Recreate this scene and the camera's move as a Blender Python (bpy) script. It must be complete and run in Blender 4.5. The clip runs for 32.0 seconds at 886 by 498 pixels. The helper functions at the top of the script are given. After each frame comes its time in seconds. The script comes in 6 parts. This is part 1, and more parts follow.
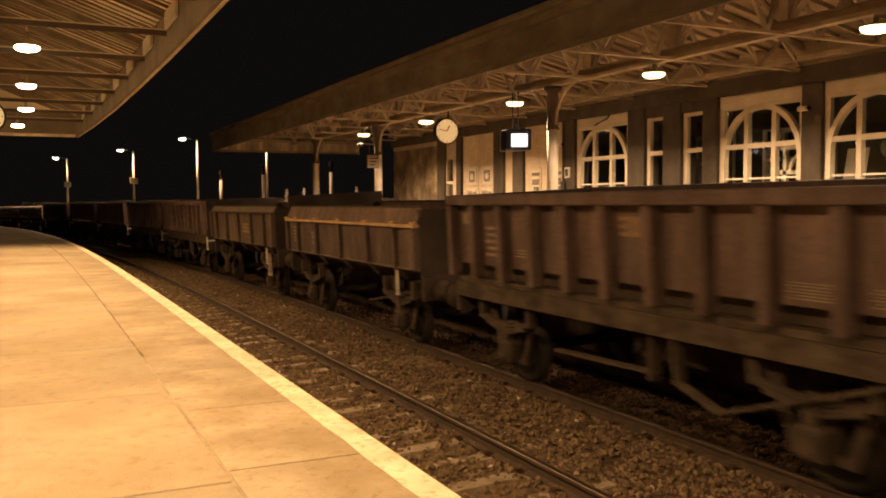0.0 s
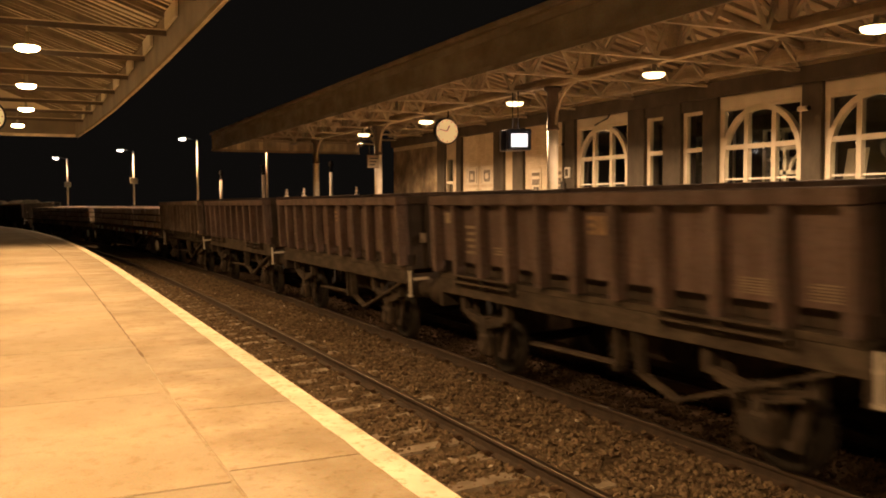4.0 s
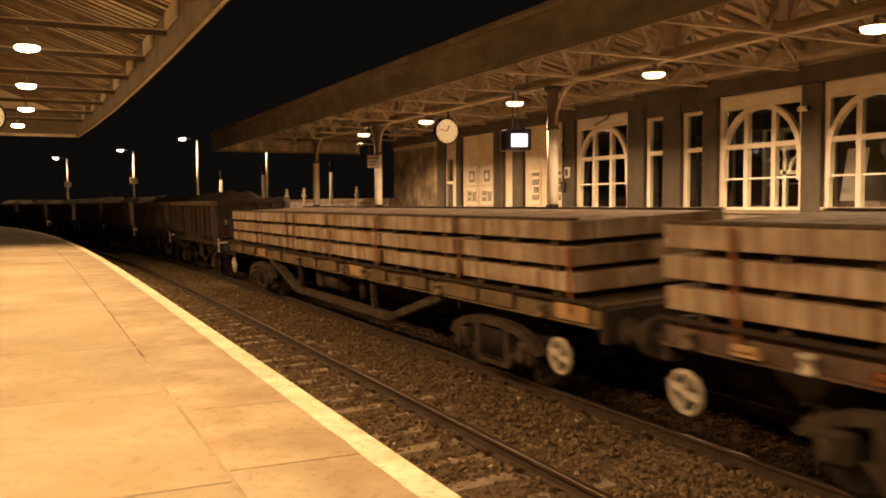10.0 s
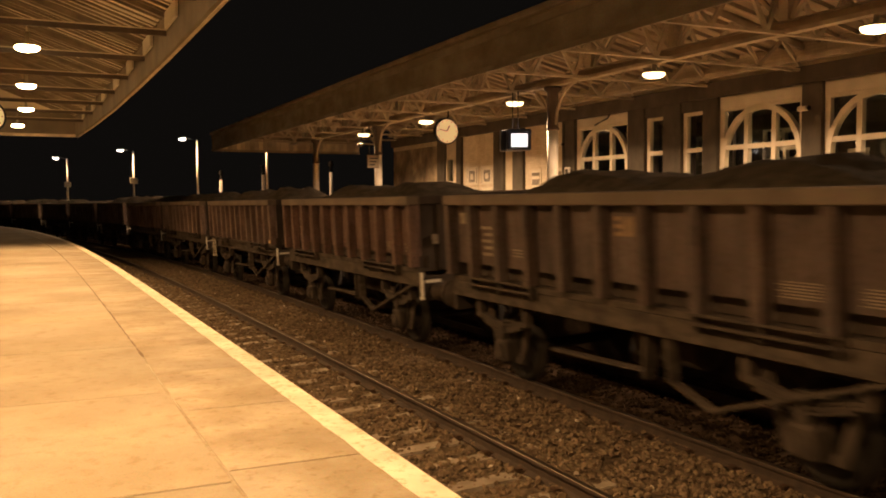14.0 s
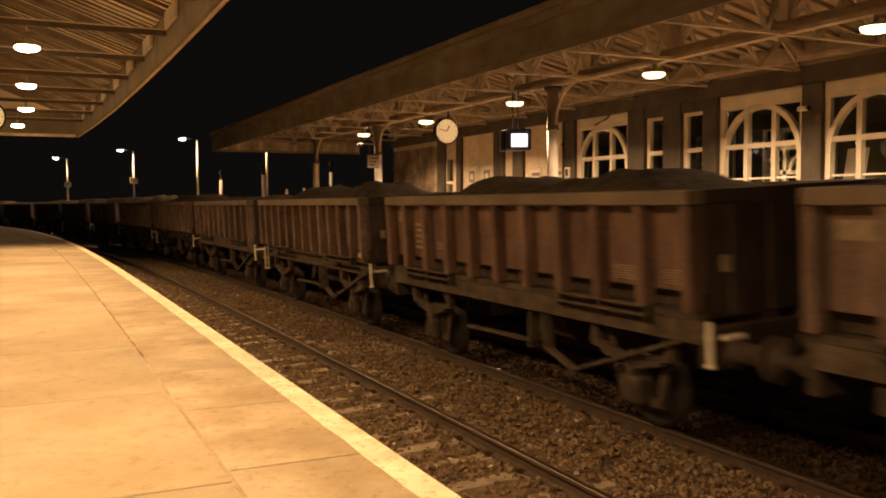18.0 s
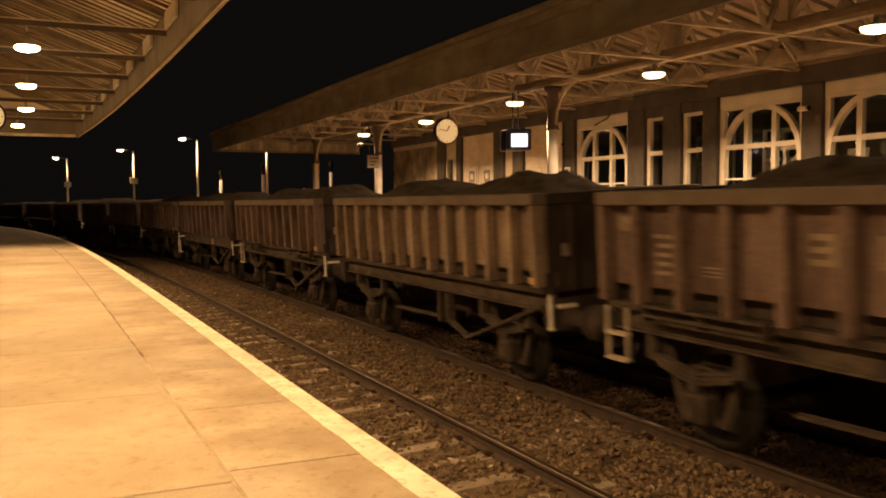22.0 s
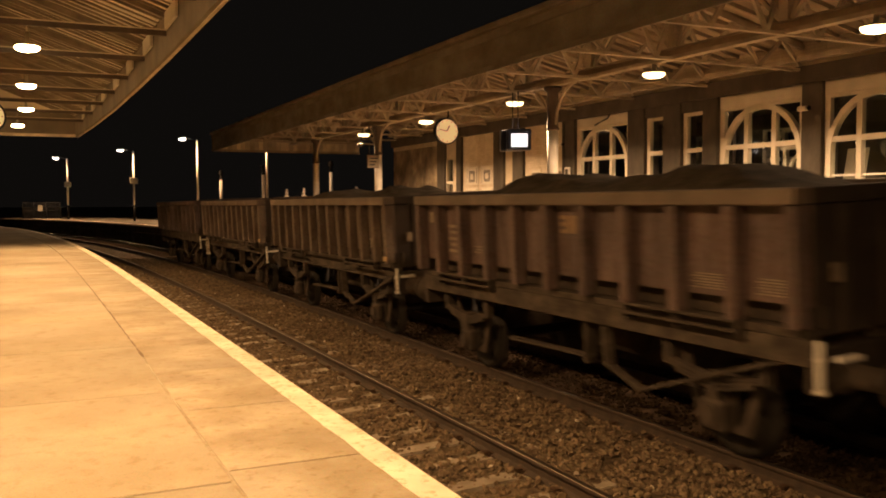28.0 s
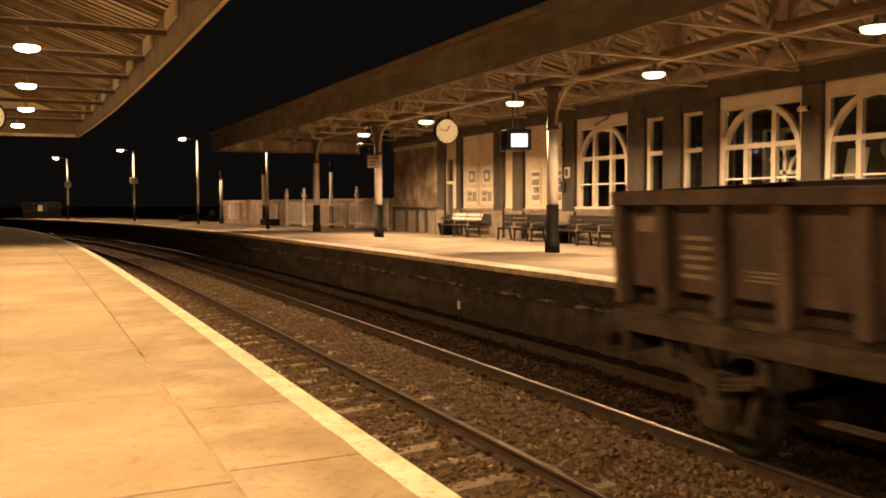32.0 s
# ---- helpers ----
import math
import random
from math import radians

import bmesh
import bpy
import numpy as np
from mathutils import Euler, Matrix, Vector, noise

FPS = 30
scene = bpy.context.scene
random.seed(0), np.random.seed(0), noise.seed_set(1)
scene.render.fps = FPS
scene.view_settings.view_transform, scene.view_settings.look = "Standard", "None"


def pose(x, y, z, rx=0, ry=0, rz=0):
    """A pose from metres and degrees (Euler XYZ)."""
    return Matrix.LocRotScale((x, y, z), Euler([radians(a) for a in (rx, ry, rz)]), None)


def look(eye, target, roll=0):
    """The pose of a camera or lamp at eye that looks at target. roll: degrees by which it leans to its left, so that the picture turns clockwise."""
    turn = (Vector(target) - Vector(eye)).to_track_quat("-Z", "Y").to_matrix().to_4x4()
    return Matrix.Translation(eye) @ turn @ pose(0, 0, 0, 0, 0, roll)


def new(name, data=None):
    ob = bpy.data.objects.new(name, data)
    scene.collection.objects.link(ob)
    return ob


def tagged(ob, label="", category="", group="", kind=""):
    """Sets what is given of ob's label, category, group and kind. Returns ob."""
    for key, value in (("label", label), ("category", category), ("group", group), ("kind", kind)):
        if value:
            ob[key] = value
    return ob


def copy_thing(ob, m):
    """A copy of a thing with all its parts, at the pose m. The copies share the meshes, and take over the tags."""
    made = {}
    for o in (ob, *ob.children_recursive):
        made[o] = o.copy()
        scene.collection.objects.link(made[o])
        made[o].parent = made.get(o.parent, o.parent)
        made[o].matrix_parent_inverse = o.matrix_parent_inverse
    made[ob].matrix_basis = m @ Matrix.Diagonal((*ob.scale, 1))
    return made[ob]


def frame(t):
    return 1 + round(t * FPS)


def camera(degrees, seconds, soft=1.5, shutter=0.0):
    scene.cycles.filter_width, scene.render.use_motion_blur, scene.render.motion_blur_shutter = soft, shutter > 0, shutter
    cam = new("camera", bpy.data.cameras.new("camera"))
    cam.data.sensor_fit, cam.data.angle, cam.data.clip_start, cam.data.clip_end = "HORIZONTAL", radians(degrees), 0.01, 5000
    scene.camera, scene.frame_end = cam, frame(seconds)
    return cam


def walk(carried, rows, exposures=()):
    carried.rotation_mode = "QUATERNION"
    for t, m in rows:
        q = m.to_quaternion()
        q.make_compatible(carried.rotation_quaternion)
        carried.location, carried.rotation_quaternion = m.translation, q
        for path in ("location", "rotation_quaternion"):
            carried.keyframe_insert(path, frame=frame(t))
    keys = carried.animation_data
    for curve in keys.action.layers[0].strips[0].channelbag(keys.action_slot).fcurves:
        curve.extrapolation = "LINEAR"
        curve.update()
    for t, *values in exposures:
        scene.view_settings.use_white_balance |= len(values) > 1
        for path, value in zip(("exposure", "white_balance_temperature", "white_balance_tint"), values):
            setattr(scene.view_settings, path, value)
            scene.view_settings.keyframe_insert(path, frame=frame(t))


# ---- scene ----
SECONDS = 32.0
EYE_Z = 2.469
cam = camera(53.89, SECONDS, soft=1.85, shutter=0.5)
HEAD = math.radians(25.64)
TILT = 0.0519
view = look((0, 0, EYE_Z), (math.sin(HEAD) * 10, math.cos(HEAD) * 10, EYE_Z - 10 * math.tan(TILT)), roll=-0.22)
walk(cam, [(0, view), (SECONDS, view)])

# ---- light and exposure ----
scene.view_settings.exposure = 0.0
WARM = (1.0, 0.61, 0.33)
WARM_NEAR = (1.0, 0.535, 0.215)
WARM_WHITE = (1.0, 0.6, 0.31)
LAMP_POWER = 850.0
NEAR_LAMP_POWER = 252.0
POST_POWER = 2700.0

world = bpy.data.worlds.new("night")
scene.world = world
world.use_nodes = True
wn = world.node_tree.nodes
wn["Background"].inputs["Color"].default_value = (0.52, 0.43, 0.36, 1)
wn["Background"].inputs["Strength"].default_value = 0.008


def disk_lamp(name, x, y, z, power, color, size=0.34, spread=148.0):
    data = bpy.data.lights.new(name, "AREA")
    data.shape = "DISK"
    data.size = size
    data.energy = power
    data.color = color
    data.spread = math.radians(spread)
    ob = new(name, data)
    ob.matrix_world = pose(x, y, z)
    return ob


RIGHT_LAMPS = [(12.6, y) for y in (9.9, 15.47, 21.52, 27.57, 33.68)]
LEFT_LAMPS = [(0.12, y) for y in (-14.4, -9.3, -4.2, 0.9, 6.0, 11.1, 16.2, 21.3, 26.5)] + [(-0.12, 31.9)]
POST_LAMPS = [(11.5, 45.2), (10.5, 59.7), (8.0, 74.0), (3.7, 88.2)]
for lx, ly in RIGHT_LAMPS:
    disk_lamp("canopy_light", lx, ly, 5.21, LAMP_POWER, WARM, spread=152)
for lx, ly in LEFT_LAMPS:
    disk_lamp("canopy_light", lx, ly, 5.0, NEAR_LAMP_POWER, WARM_NEAR, spread=160)
# Added light, placed to brighten the inner wall of the room.
disk_lamp("room_light", 21.85, 17.8, 3.5, 8.0, WARM, 0.2, 170.0)
for lx, ly in POST_LAMPS:
    disk_lamp("post_light", lx - 0.95, ly, 6.74, POST_POWER, WARM_WHITE, 0.3, 168.0)


# ---- materials ----
def rgb(c):
    return (c[0], c[1], c[2], 1)


def material(name, base, second=None, rough=0.8, metal=0.0, scale=3.0, fine=40.0, bump=0.15, dist=0.01, vary=0.0, fine_mix=0.25, spec=0.5, stretch=None):
    """Two noise scales of colour, fine relief, and some change from piece to piece."""
    m = bpy.data.materials.new(name)
    m.use_nodes = True
    nt = m.node_tree
    b = nt.nodes["Principled BSDF"]
    b.inputs["Roughness"].default_value = rough
    b.inputs["Metallic"].default_value = metal
    b.inputs["Specular IOR Level"].default_value = spec
    co = nt.nodes.new("ShaderNodeTexCoord")
    src = co.outputs["Object"]
    if stretch:
        mp = nt.nodes.new("ShaderNodeMapping")
        mp.inputs["Scale"].default_value = stretch
        nt.links.new(src, mp.inputs["Vector"])
        src = mp.outputs["Vector"]
    info = nt.nodes.new("ShaderNodeObjectInfo")
    off = nt.nodes.new("ShaderNodeVectorMath")
    off.operation = "ADD"
    mul = nt.nodes.new("ShaderNodeMath")
    mul.operation = "MULTIPLY"
    mul.inputs[1].default_value = 37.0
    nt.links.new(info.outputs["Random"], mul.inputs[0])
    nt.links.new(src, off.inputs[0])
    nt.links.new(mul.outputs[0], off.inputs[1])
    big = nt.nodes.new("ShaderNodeTexNoise")
    big.inputs["Scale"].default_value = scale
    big.inputs["Detail"].default_value = 5
    small = nt.nodes.new("ShaderNodeTexNoise")
    small.inputs["Scale"].default_value = fine
    small.inputs["Detail"].default_value = 4
    nt.links.new(off.outputs[0], big.inputs["Vector"])
    nt.links.new(off.outputs[0], small.inputs["Vector"])
    ramp = nt.nodes.new("ShaderNodeValToRGB")
    ramp.color_ramp.elements[0].position = 0.36
    ramp.color_ramp.elements[1].position = 0.66
    s = second or tuple(v * 0.7 for v in base)
    ramp.color_ramp.elements[0].color = rgb(s)
    ramp.color_ramp.elements[1].color = rgb(base)
    nt.links.new(big.outputs["Fac"], ramp.inputs["Fac"])
    mix = nt.nodes.new("ShaderNodeMix")
    mix.data_type = "RGBA"
    mix.blend_type = "OVERLAY"
    mix.inputs["Factor"].default_value = fine_mix
    nt.links.new(ramp.outputs["Color"], mix.inputs["A"])
    nt.links.new(small.outputs["Color"], mix.inputs["B"])
    out = mix.outputs["Result"]
    hsv = nt.nodes.new("ShaderNodeHueSaturation")
    if vary:
        rng = nt.nodes.new("ShaderNodeMapRange")
        rng.inputs["To Min"].default_value = 1 - vary
        rng.inputs["To Max"].default_value = 1 + vary
        nt.links.new(info.outputs["Random"], rng.inputs["Value"])
        nt.links.new(rng.outputs["Result"], hsv.inputs["Value"])
    hsv.inputs["Saturation"].default_value = 0.95
    nt.links.new(out, hsv.inputs["Color"])
    nt.links.new(hsv.outputs["Color"], b.inputs["Base Color"])
    bp = nt.nodes.new("ShaderNodeBump")
    bp.inputs["Strength"].default_value = bump
    bp.inputs["Distance"].default_value = dist
    nt.links.new(small.outputs["Fac"], bp.inputs["Height"])
    nt.links.new(bp.outputs["Normal"], b.inputs["Normal"])
    return m


def brick_relief(m, amount, shade):
    """Courses of brick on a wall that runs along y: joints darker and recessed."""
    nt = m.node_tree
    b = nt.nodes["Principled BSDF"]
    co = nt.nodes.new("ShaderNodeTexCoord")
    sep = nt.nodes.new("ShaderNodeSeparateXYZ")
    com = nt.nodes.new("ShaderNodeCombineXYZ")
    nt.links.new(co.outputs["Object"], sep.inputs[0])
    nt.links.new(sep.outputs["Y"], com.inputs["X"])
    nt.links.new(sep.outputs["Z"], com.inputs["Y"])
    br = nt.nodes.new("ShaderNodeTexBrick")
    br.inputs["Scale"].default_value = 1.0
    br.inputs["Brick Width"].default_value = 0.23
    br.inputs["Row Height"].default_value = 0.078
    br.inputs["Mortar Size"].default_value = 0.008
    br.inputs["Mortar Smooth"].default_value = 0.2
    br.inputs["Color1"].default_value = (1, 1, 1, 1)
    br.inputs["Color2"].default_value = (0.86, 0.85, 0.83, 1)
    br.inputs["Mortar"].default_value = (shade, shade, shade, 1)
    nt.links.new(com.outputs[0], br.inputs["Vector"])
    old = b.inputs["Base Color"].links[0].from_socket
    mix = nt.nodes.new("ShaderNodeMix")
    mix.data_type = "RGBA"
    mix.blend_type = "MULTIPLY"
    mix.inputs["Factor"].default_value = 1.0
    nt.links.new(old, mix.inputs["A"])
    nt.links.new(br.outputs["Color"], mix.inputs["B"])
    nt.links.new(mix.outputs["Result"], b.inputs["Base Color"])
    bp = nt.nodes.new("ShaderNodeBump")
    bp.inputs["Strength"].default_value = amount
    bp.inputs["Distance"].default_value = 0.006
    bp.invert = True
    nt.links.new(br.outputs["Fac"], bp.inputs["Height"])
    nt.links.new(b.inputs["Normal"].links[0].from_socket, bp.inputs["Normal"])
    nt.links.new(bp.outputs["Normal"], b.inputs["Normal"])


def glowing(name, color, strength):
    m = bpy.data.materials.new(name)
    m.use_nodes = True
    b = m.node_tree.nodes["Principled BSDF"]
    b.inputs["Base Color"].default_value = rgb(color)
    b.inputs["Emission Color"].default_value = rgb(color)
    b.inputs["Emission Strength"].default_value = strength
    return m


def glass(name, tint=(0.9, 0.95, 0.95), rough=0.02):
    m = bpy.data.materials.new(name)
    m.use_nodes = True
    b = m.node_tree.nodes["Principled BSDF"]
    b.inputs["Base Color"].default_value = rgb(tint)
    b.inputs["Transmission Weight"].default_value = 1.0
    b.inputs["Roughness"].default_value = rough
    b.inputs["IOR"].default_value = 1.45
    return m


M = {}
M["ground"] = material("dark_ground", (0.05, 0.045, 0.035), (0.025, 0.022, 0.018), scale=0.3, fine=8, bump=0.4, dist=0.05)
M["ballast"] = material("ballast_stone", (0.17, 0.13, 0.086), (0.076, 0.055, 0.037), scale=9, fine=60, bump=0.6, dist=0.02, vary=0.2, spec=0.05, rough=0.95)
M["stone_bits"] = material("ballast_loose", (0.246, 0.186, 0.122), (0.106, 0.077, 0.051), scale=7, fine=50, bump=0.4, spec=0.05, rough=0.95)
# Ballast tone with the shade of the far track in its colour.
M["shaded_bed"] = material("shade_toned_ballast", (0.046, 0.031, 0.019), (0.021, 0.014, 0.009), scale=7, fine=50, bump=0.5, spec=0.0, rough=1.0)
M["rail_side"] = material("rusty_rail", (0.062, 0.042, 0.029), (0.038, 0.026, 0.019), rough=0.8, metal=0.0, scale=6, fine=60)
M["rail_top"] = material("polished_rail", (0.27, 0.23, 0.195), (0.17, 0.14, 0.118), rough=0.45, metal=1.0, scale=4, fine=30, bump=0.03)
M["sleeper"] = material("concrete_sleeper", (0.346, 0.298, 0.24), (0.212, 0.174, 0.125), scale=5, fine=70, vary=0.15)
M["clip"] = material("rail_clip", (0.1, 0.06, 0.035), rough=0.7, metal=0.5)
M["paving"] = material("worn_concrete_paving", (0.429, 0.388, 0.304), (0.338, 0.302, 0.234), rough=0.85, scale=0.7, fine=90, bump=0.12, dist=0.004, vary=0.05, fine_mix=0.3)
M["coping"] = material("platform_coping", (0.466, 0.423, 0.335), (0.36, 0.318, 0.246), rough=0.85, scale=1.6, fine=80, bump=0.15, dist=0.004, vary=0.06)
M["line_paint"] = material("worn_white_line", (0.88, 0.874, 0.762), (0.694, 0.65, 0.526), rough=0.7, scale=3, fine=70, bump=0.08)
M["far_paving"] = material("far_platform_asphalt", (0.232, 0.185, 0.122), (0.168, 0.131, 0.084), rough=0.9, scale=0.9, fine=70, bump=0.2)
M["far_coping"] = material("far_platform_coping", (0.672, 0.543, 0.399), (0.448, 0.353, 0.253), rough=0.85, scale=2, fine=60, vary=0.12)
M["brickface"] = material("sooty_brick", (0.092, 0.069, 0.05), (0.046, 0.035, 0.027), scale=3, fine=40, vary=0.25)
M["wall"] = material("cream_painted_brick", (0.719, 0.638, 0.487), (0.603, 0.522, 0.383), rough=0.8, scale=1.3, fine=50, bump=0.15, vary=0.06)
M["stone"] = material("brown_painted_stone", (0.076, 0.064, 0.044), (0.057, 0.047, 0.032), rough=0.8, scale=2, fine=40, vary=0.05)
M["dado"] = material("grey_dado_brick", (0.295, 0.246, 0.178), (0.197, 0.162, 0.117), rough=0.85, scale=2, fine=50, vary=0.15)
M["frame"] = material("cream_joinery", (0.648, 0.598, 0.482), (0.565, 0.506, 0.39), rough=0.5, scale=2, fine=50, bump=0.05)
M["glass"] = glass("window_glass")
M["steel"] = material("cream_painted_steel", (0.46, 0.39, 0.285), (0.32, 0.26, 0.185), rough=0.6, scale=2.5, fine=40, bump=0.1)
# Lighter copy of steel, with lamp light on the near canopy in its colour.
M["steel_near"] = material("lightened_painted_steel", (0.683, 0.586, 0.438), (0.491, 0.41, 0.301), rough=0.6, scale=2.5, fine=40, bump=0.1)
# Lifted far above roofing: lamp glow on the near boards is in the colour.
M["roofing_near"] = material("lightened_roof_boarding", (0.776, 0.693, 0.522), (0.538, 0.461, 0.349), rough=0.85, scale=1.2, fine=30, bump=0.2, vary=0.3, stretch=(0.4, 3, 1))
# Darker tone than the far canopy's fascia.
M["fascia_near"] = material("darkened_fascia_board", (0.22, 0.178, 0.125), (0.15, 0.12, 0.083), rough=0.8, scale=1.2, fine=30)
# Darker copy of the sleeper concrete, standing for shade on the far track.
M["sleeper_shade"] = material("shade_toned_sleeper", (0.09, 0.072, 0.055), (0.05, 0.04, 0.03), scale=5, fine=70, vary=0.15)
M["steel_brown"] = material("brown_painted_steel", (0.105, 0.075, 0.05), (0.066, 0.047, 0.032), rough=0.6, scale=2.5, fine=40)
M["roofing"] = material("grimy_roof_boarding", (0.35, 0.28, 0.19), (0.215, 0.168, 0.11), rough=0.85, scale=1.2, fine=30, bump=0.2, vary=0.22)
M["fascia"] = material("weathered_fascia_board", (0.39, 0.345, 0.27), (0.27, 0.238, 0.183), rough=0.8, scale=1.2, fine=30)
M["white"] = material("white_paint", (0.78, 0.76, 0.7), (0.66, 0.63, 0.56), rough=0.55, scale=3, fine=40, bump=0.05)
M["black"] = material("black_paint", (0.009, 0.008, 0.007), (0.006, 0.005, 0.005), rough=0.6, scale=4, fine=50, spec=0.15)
M["bowl"] = glowing("lit_lamp_bowl", (1.0, 0.7, 0.34), 6.5)
M["bowl_near"] = glowing("lit_near_lamp_bowl", (1.0, 0.68, 0.32), 90.0)
M["bowl_white"] = glowing("lit_street_lamp", (1.0, 0.9, 0.7), 45.0)
M["housing"] = material("lamp_housing", (0.45, 0.4, 0.3), rough=0.5, metal=0.2)
M["dial"] = glowing("lit_clock_dial", (1.0, 0.74, 0.36), 0.4)
M["screen"] = glowing("lit_screen", (0.93, 0.97, 1.0), 1.2)
M["blue_case"] = material("dark_blue_case", (0.03, 0.045, 0.1), rough=0.35, scale=5)
M["bench"] = material("dark_bench_wood", (0.0198, 0.0142, 0.0099), (0.0116, 0.00858, 0.00594), rough=0.32, scale=4, fine=50)
M["iron"] = material("dark_iron", (0.05, 0.045, 0.04), rough=0.5, metal=0.5)
M["poster"] = material("poster_paper", (0.7, 0.64, 0.5), (0.6, 0.54, 0.42), rough=0.5, scale=6)
M["ink"] = material("dark_print", (0.05, 0.045, 0.05), rough=0.5)
M["ink_red"] = material("red_print", (0.25, 0.05, 0.03), rough=0.5)
M["fence"] = material("pale_fence_boards", (0.58, 0.45, 0.33), (0.43, 0.33, 0.24), rough=0.85, scale=2, fine=40, vary=0.12)
M["board"] = material("stained_notice_panel", (0.374, 0.304, 0.196), (0.162, 0.128, 0.0807), rough=0.75, scale=1.5, fine=20, fine_mix=0.4)
M["soil"] = material("planter_soil", (0.04, 0.03, 0.02), scale=8)
M["leaf"] = material("planter_leaf", (0.07, 0.09, 0.03), (0.04, 0.055, 0.02), scale=9)
# rolling stock
M["maroon"] = material("dusty_maroon_paint", (0.186, 0.132, 0.122), (0.132, 0.0996, 0.0973), rough=0.7, scale=1.1, fine=26, bump=0.12, vary=0.1, spec=0.3)
M["dun"] = material("dull_dun_paint", (0.205, 0.158, 0.127), (0.135, 0.106, 0.088), rough=0.8, scale=1.2, fine=26, bump=0.15, vary=0.1, spec=0.3)
M["rust"] = material("rusty_red_paint", (0.208, 0.131, 0.109), (0.138, 0.09, 0.078), rough=0.78, scale=1.4, fine=26, bump=0.15, vary=0.12, spec=0.3)
M["umber"] = material("dull_umber_paint", (0.152, 0.113, 0.098), (0.1, 0.078, 0.072), rough=0.8, scale=1.3, fine=26, bump=0.15, vary=0.1, spec=0.3)
M["drab"] = material("dusty_brown_paint", (0.235, 0.168, 0.143), (0.155, 0.113, 0.1), rough=0.8, scale=1.2, fine=26, bump=0.15, vary=0.1, spec=0.3)
M["tan"] = material("faded_tan_paint", (0.36, 0.28, 0.215), (0.245, 0.19, 0.15), rough=0.8, scale=1.2, fine=26, bump=0.15, vary=0.1, spec=0.3)
M["under"] = material("grimy_underframe", (0.0859, 0.0663, 0.0506), (0.0456, 0.0364, 0.0293), rough=0.85, scale=4, fine=40, bump=0.2, spec=0.3)
M["solebar"] = material("dusty_solebar", (0.11, 0.0884, 0.0671), (0.0634, 0.0502, 0.0403), rough=0.85, scale=3, fine=40, bump=0.15, spec=0.3)
M["wheel"] = material("brake_dusted_wheel", (0.03, 0.024, 0.019), (0.016, 0.013, 0.011), rough=0.8, metal=0.2, scale=4)
M["tread"] = material("bright_wheel_tread", (0.4, 0.36, 0.32), rough=0.35, metal=1.0)
M["load"] = material("dark_spent_ballast", (0.104, 0.0855, 0.0627), (0.057, 0.0475, 0.0342), rough=0.95, scale=5, fine=22, bump=0.9, dist=0.05, spec=0.1)
M["gold"] = material("faded_gold_lettering", (0.33, 0.215, 0.115), (0.21, 0.14, 0.08), rough=0.6, scale=9)
M["dusty_rim"] = material("dust_covered_rim", (0.178, 0.136, 0.101), (0.119, 0.091, 0.0675), rough=0.85, scale=1.5, fine=26, bump=0.15, vary=0.12)
M["letter"] = material("pale_letter_paint", (0.488, 0.419, 0.332), (0.332, 0.273, 0.205), rough=0.7, scale=9)
M["stencil"] = material("pale_stencil", (0.308, 0.252, 0.186), (0.179, 0.138, 0.0974), rough=0.7, scale=12)
M["yellow"] = material("worn_yellow_band", (0.6, 0.41, 0.2), (0.42, 0.27, 0.13), rough=0.7, scale=3)
M["beam_concrete"] = material("stacked_concrete", (0.69, 0.615, 0.535), (0.5, 0.435, 0.365), rough=0.85, scale=2.2, fine=40, bump=0.15, vary=0.1, stretch=(1, 0.6, 1))
M["timber"] = material("bearer_timber", (0.13, 0.09, 0.055), (0.07, 0.05, 0.032), rough=0.85, scale=5)
M["strap"] = material("orange_ratchet_strap", (0.275, 0.0935, 0.022), rough=0.7, scale=8)
M["grey_white"] = material("dirty_white_paint", (0.6, 0.54, 0.44), (0.42, 0.36, 0.28), rough=0.6, scale=5, fine=40)
M["faded_letter"] = material("faded_letter_paint", (0.34, 0.28, 0.2), (0.22, 0.17, 0.12), rough=0.7, scale=7)
M["low_brown"] = material("dark_dusty_brown_paint", (0.165, 0.122, 0.094), (0.108, 0.08, 0.065), rough=0.8, scale=1.2, fine=26, bump=0.15, vary=0.1, spec=0.3)
M["sign_board"] = material("shaded_sign_board", (0.34, 0.3, 0.23), (0.26, 0.22, 0.17), rough=0.6, scale=6)
M["beam_side"] = material("ochre_dusty_side_beam", (0.25, 0.185, 0.115), (0.13, 0.095, 0.06), rough=0.8, scale=3, fine=40, bump=0.15)
M["photo"] = material("printed_photographs", (0.42, 0.37, 0.29), (0.03, 0.026, 0.022), rough=0.45, scale=13, fine=60, bump=0.0)
M["rafter_near"] = material("dark_rafter_paint", (0.26, 0.205, 0.14), (0.15, 0.115, 0.08), rough=0.8, scale=2.5, fine=40)
M["ledge"] = material("lime_streaked_ledge", (0.32, 0.28, 0.22), (0.2, 0.17, 0.13), scale=3, fine=40)
M["joint"] = material("crumbled_joint_filler", (0.224, 0.164, 0.103), (0.121, 0.0897, 0.0604), rough=0.95, scale=6, fine=60)
M["rail_white"] = material("weathered_white_railing", (0.78, 0.7, 0.6), (0.6, 0.52, 0.44), rough=0.65, scale=4, fine=40)
# Dark tone standing for shade on wagon ends, low frames and window reveals.
M["shade_dark"] = material("dark_shade_tone", (0.066, 0.051, 0.042), (0.038, 0.03, 0.025), rough=0.85, scale=2, fine=30, spec=0.2)
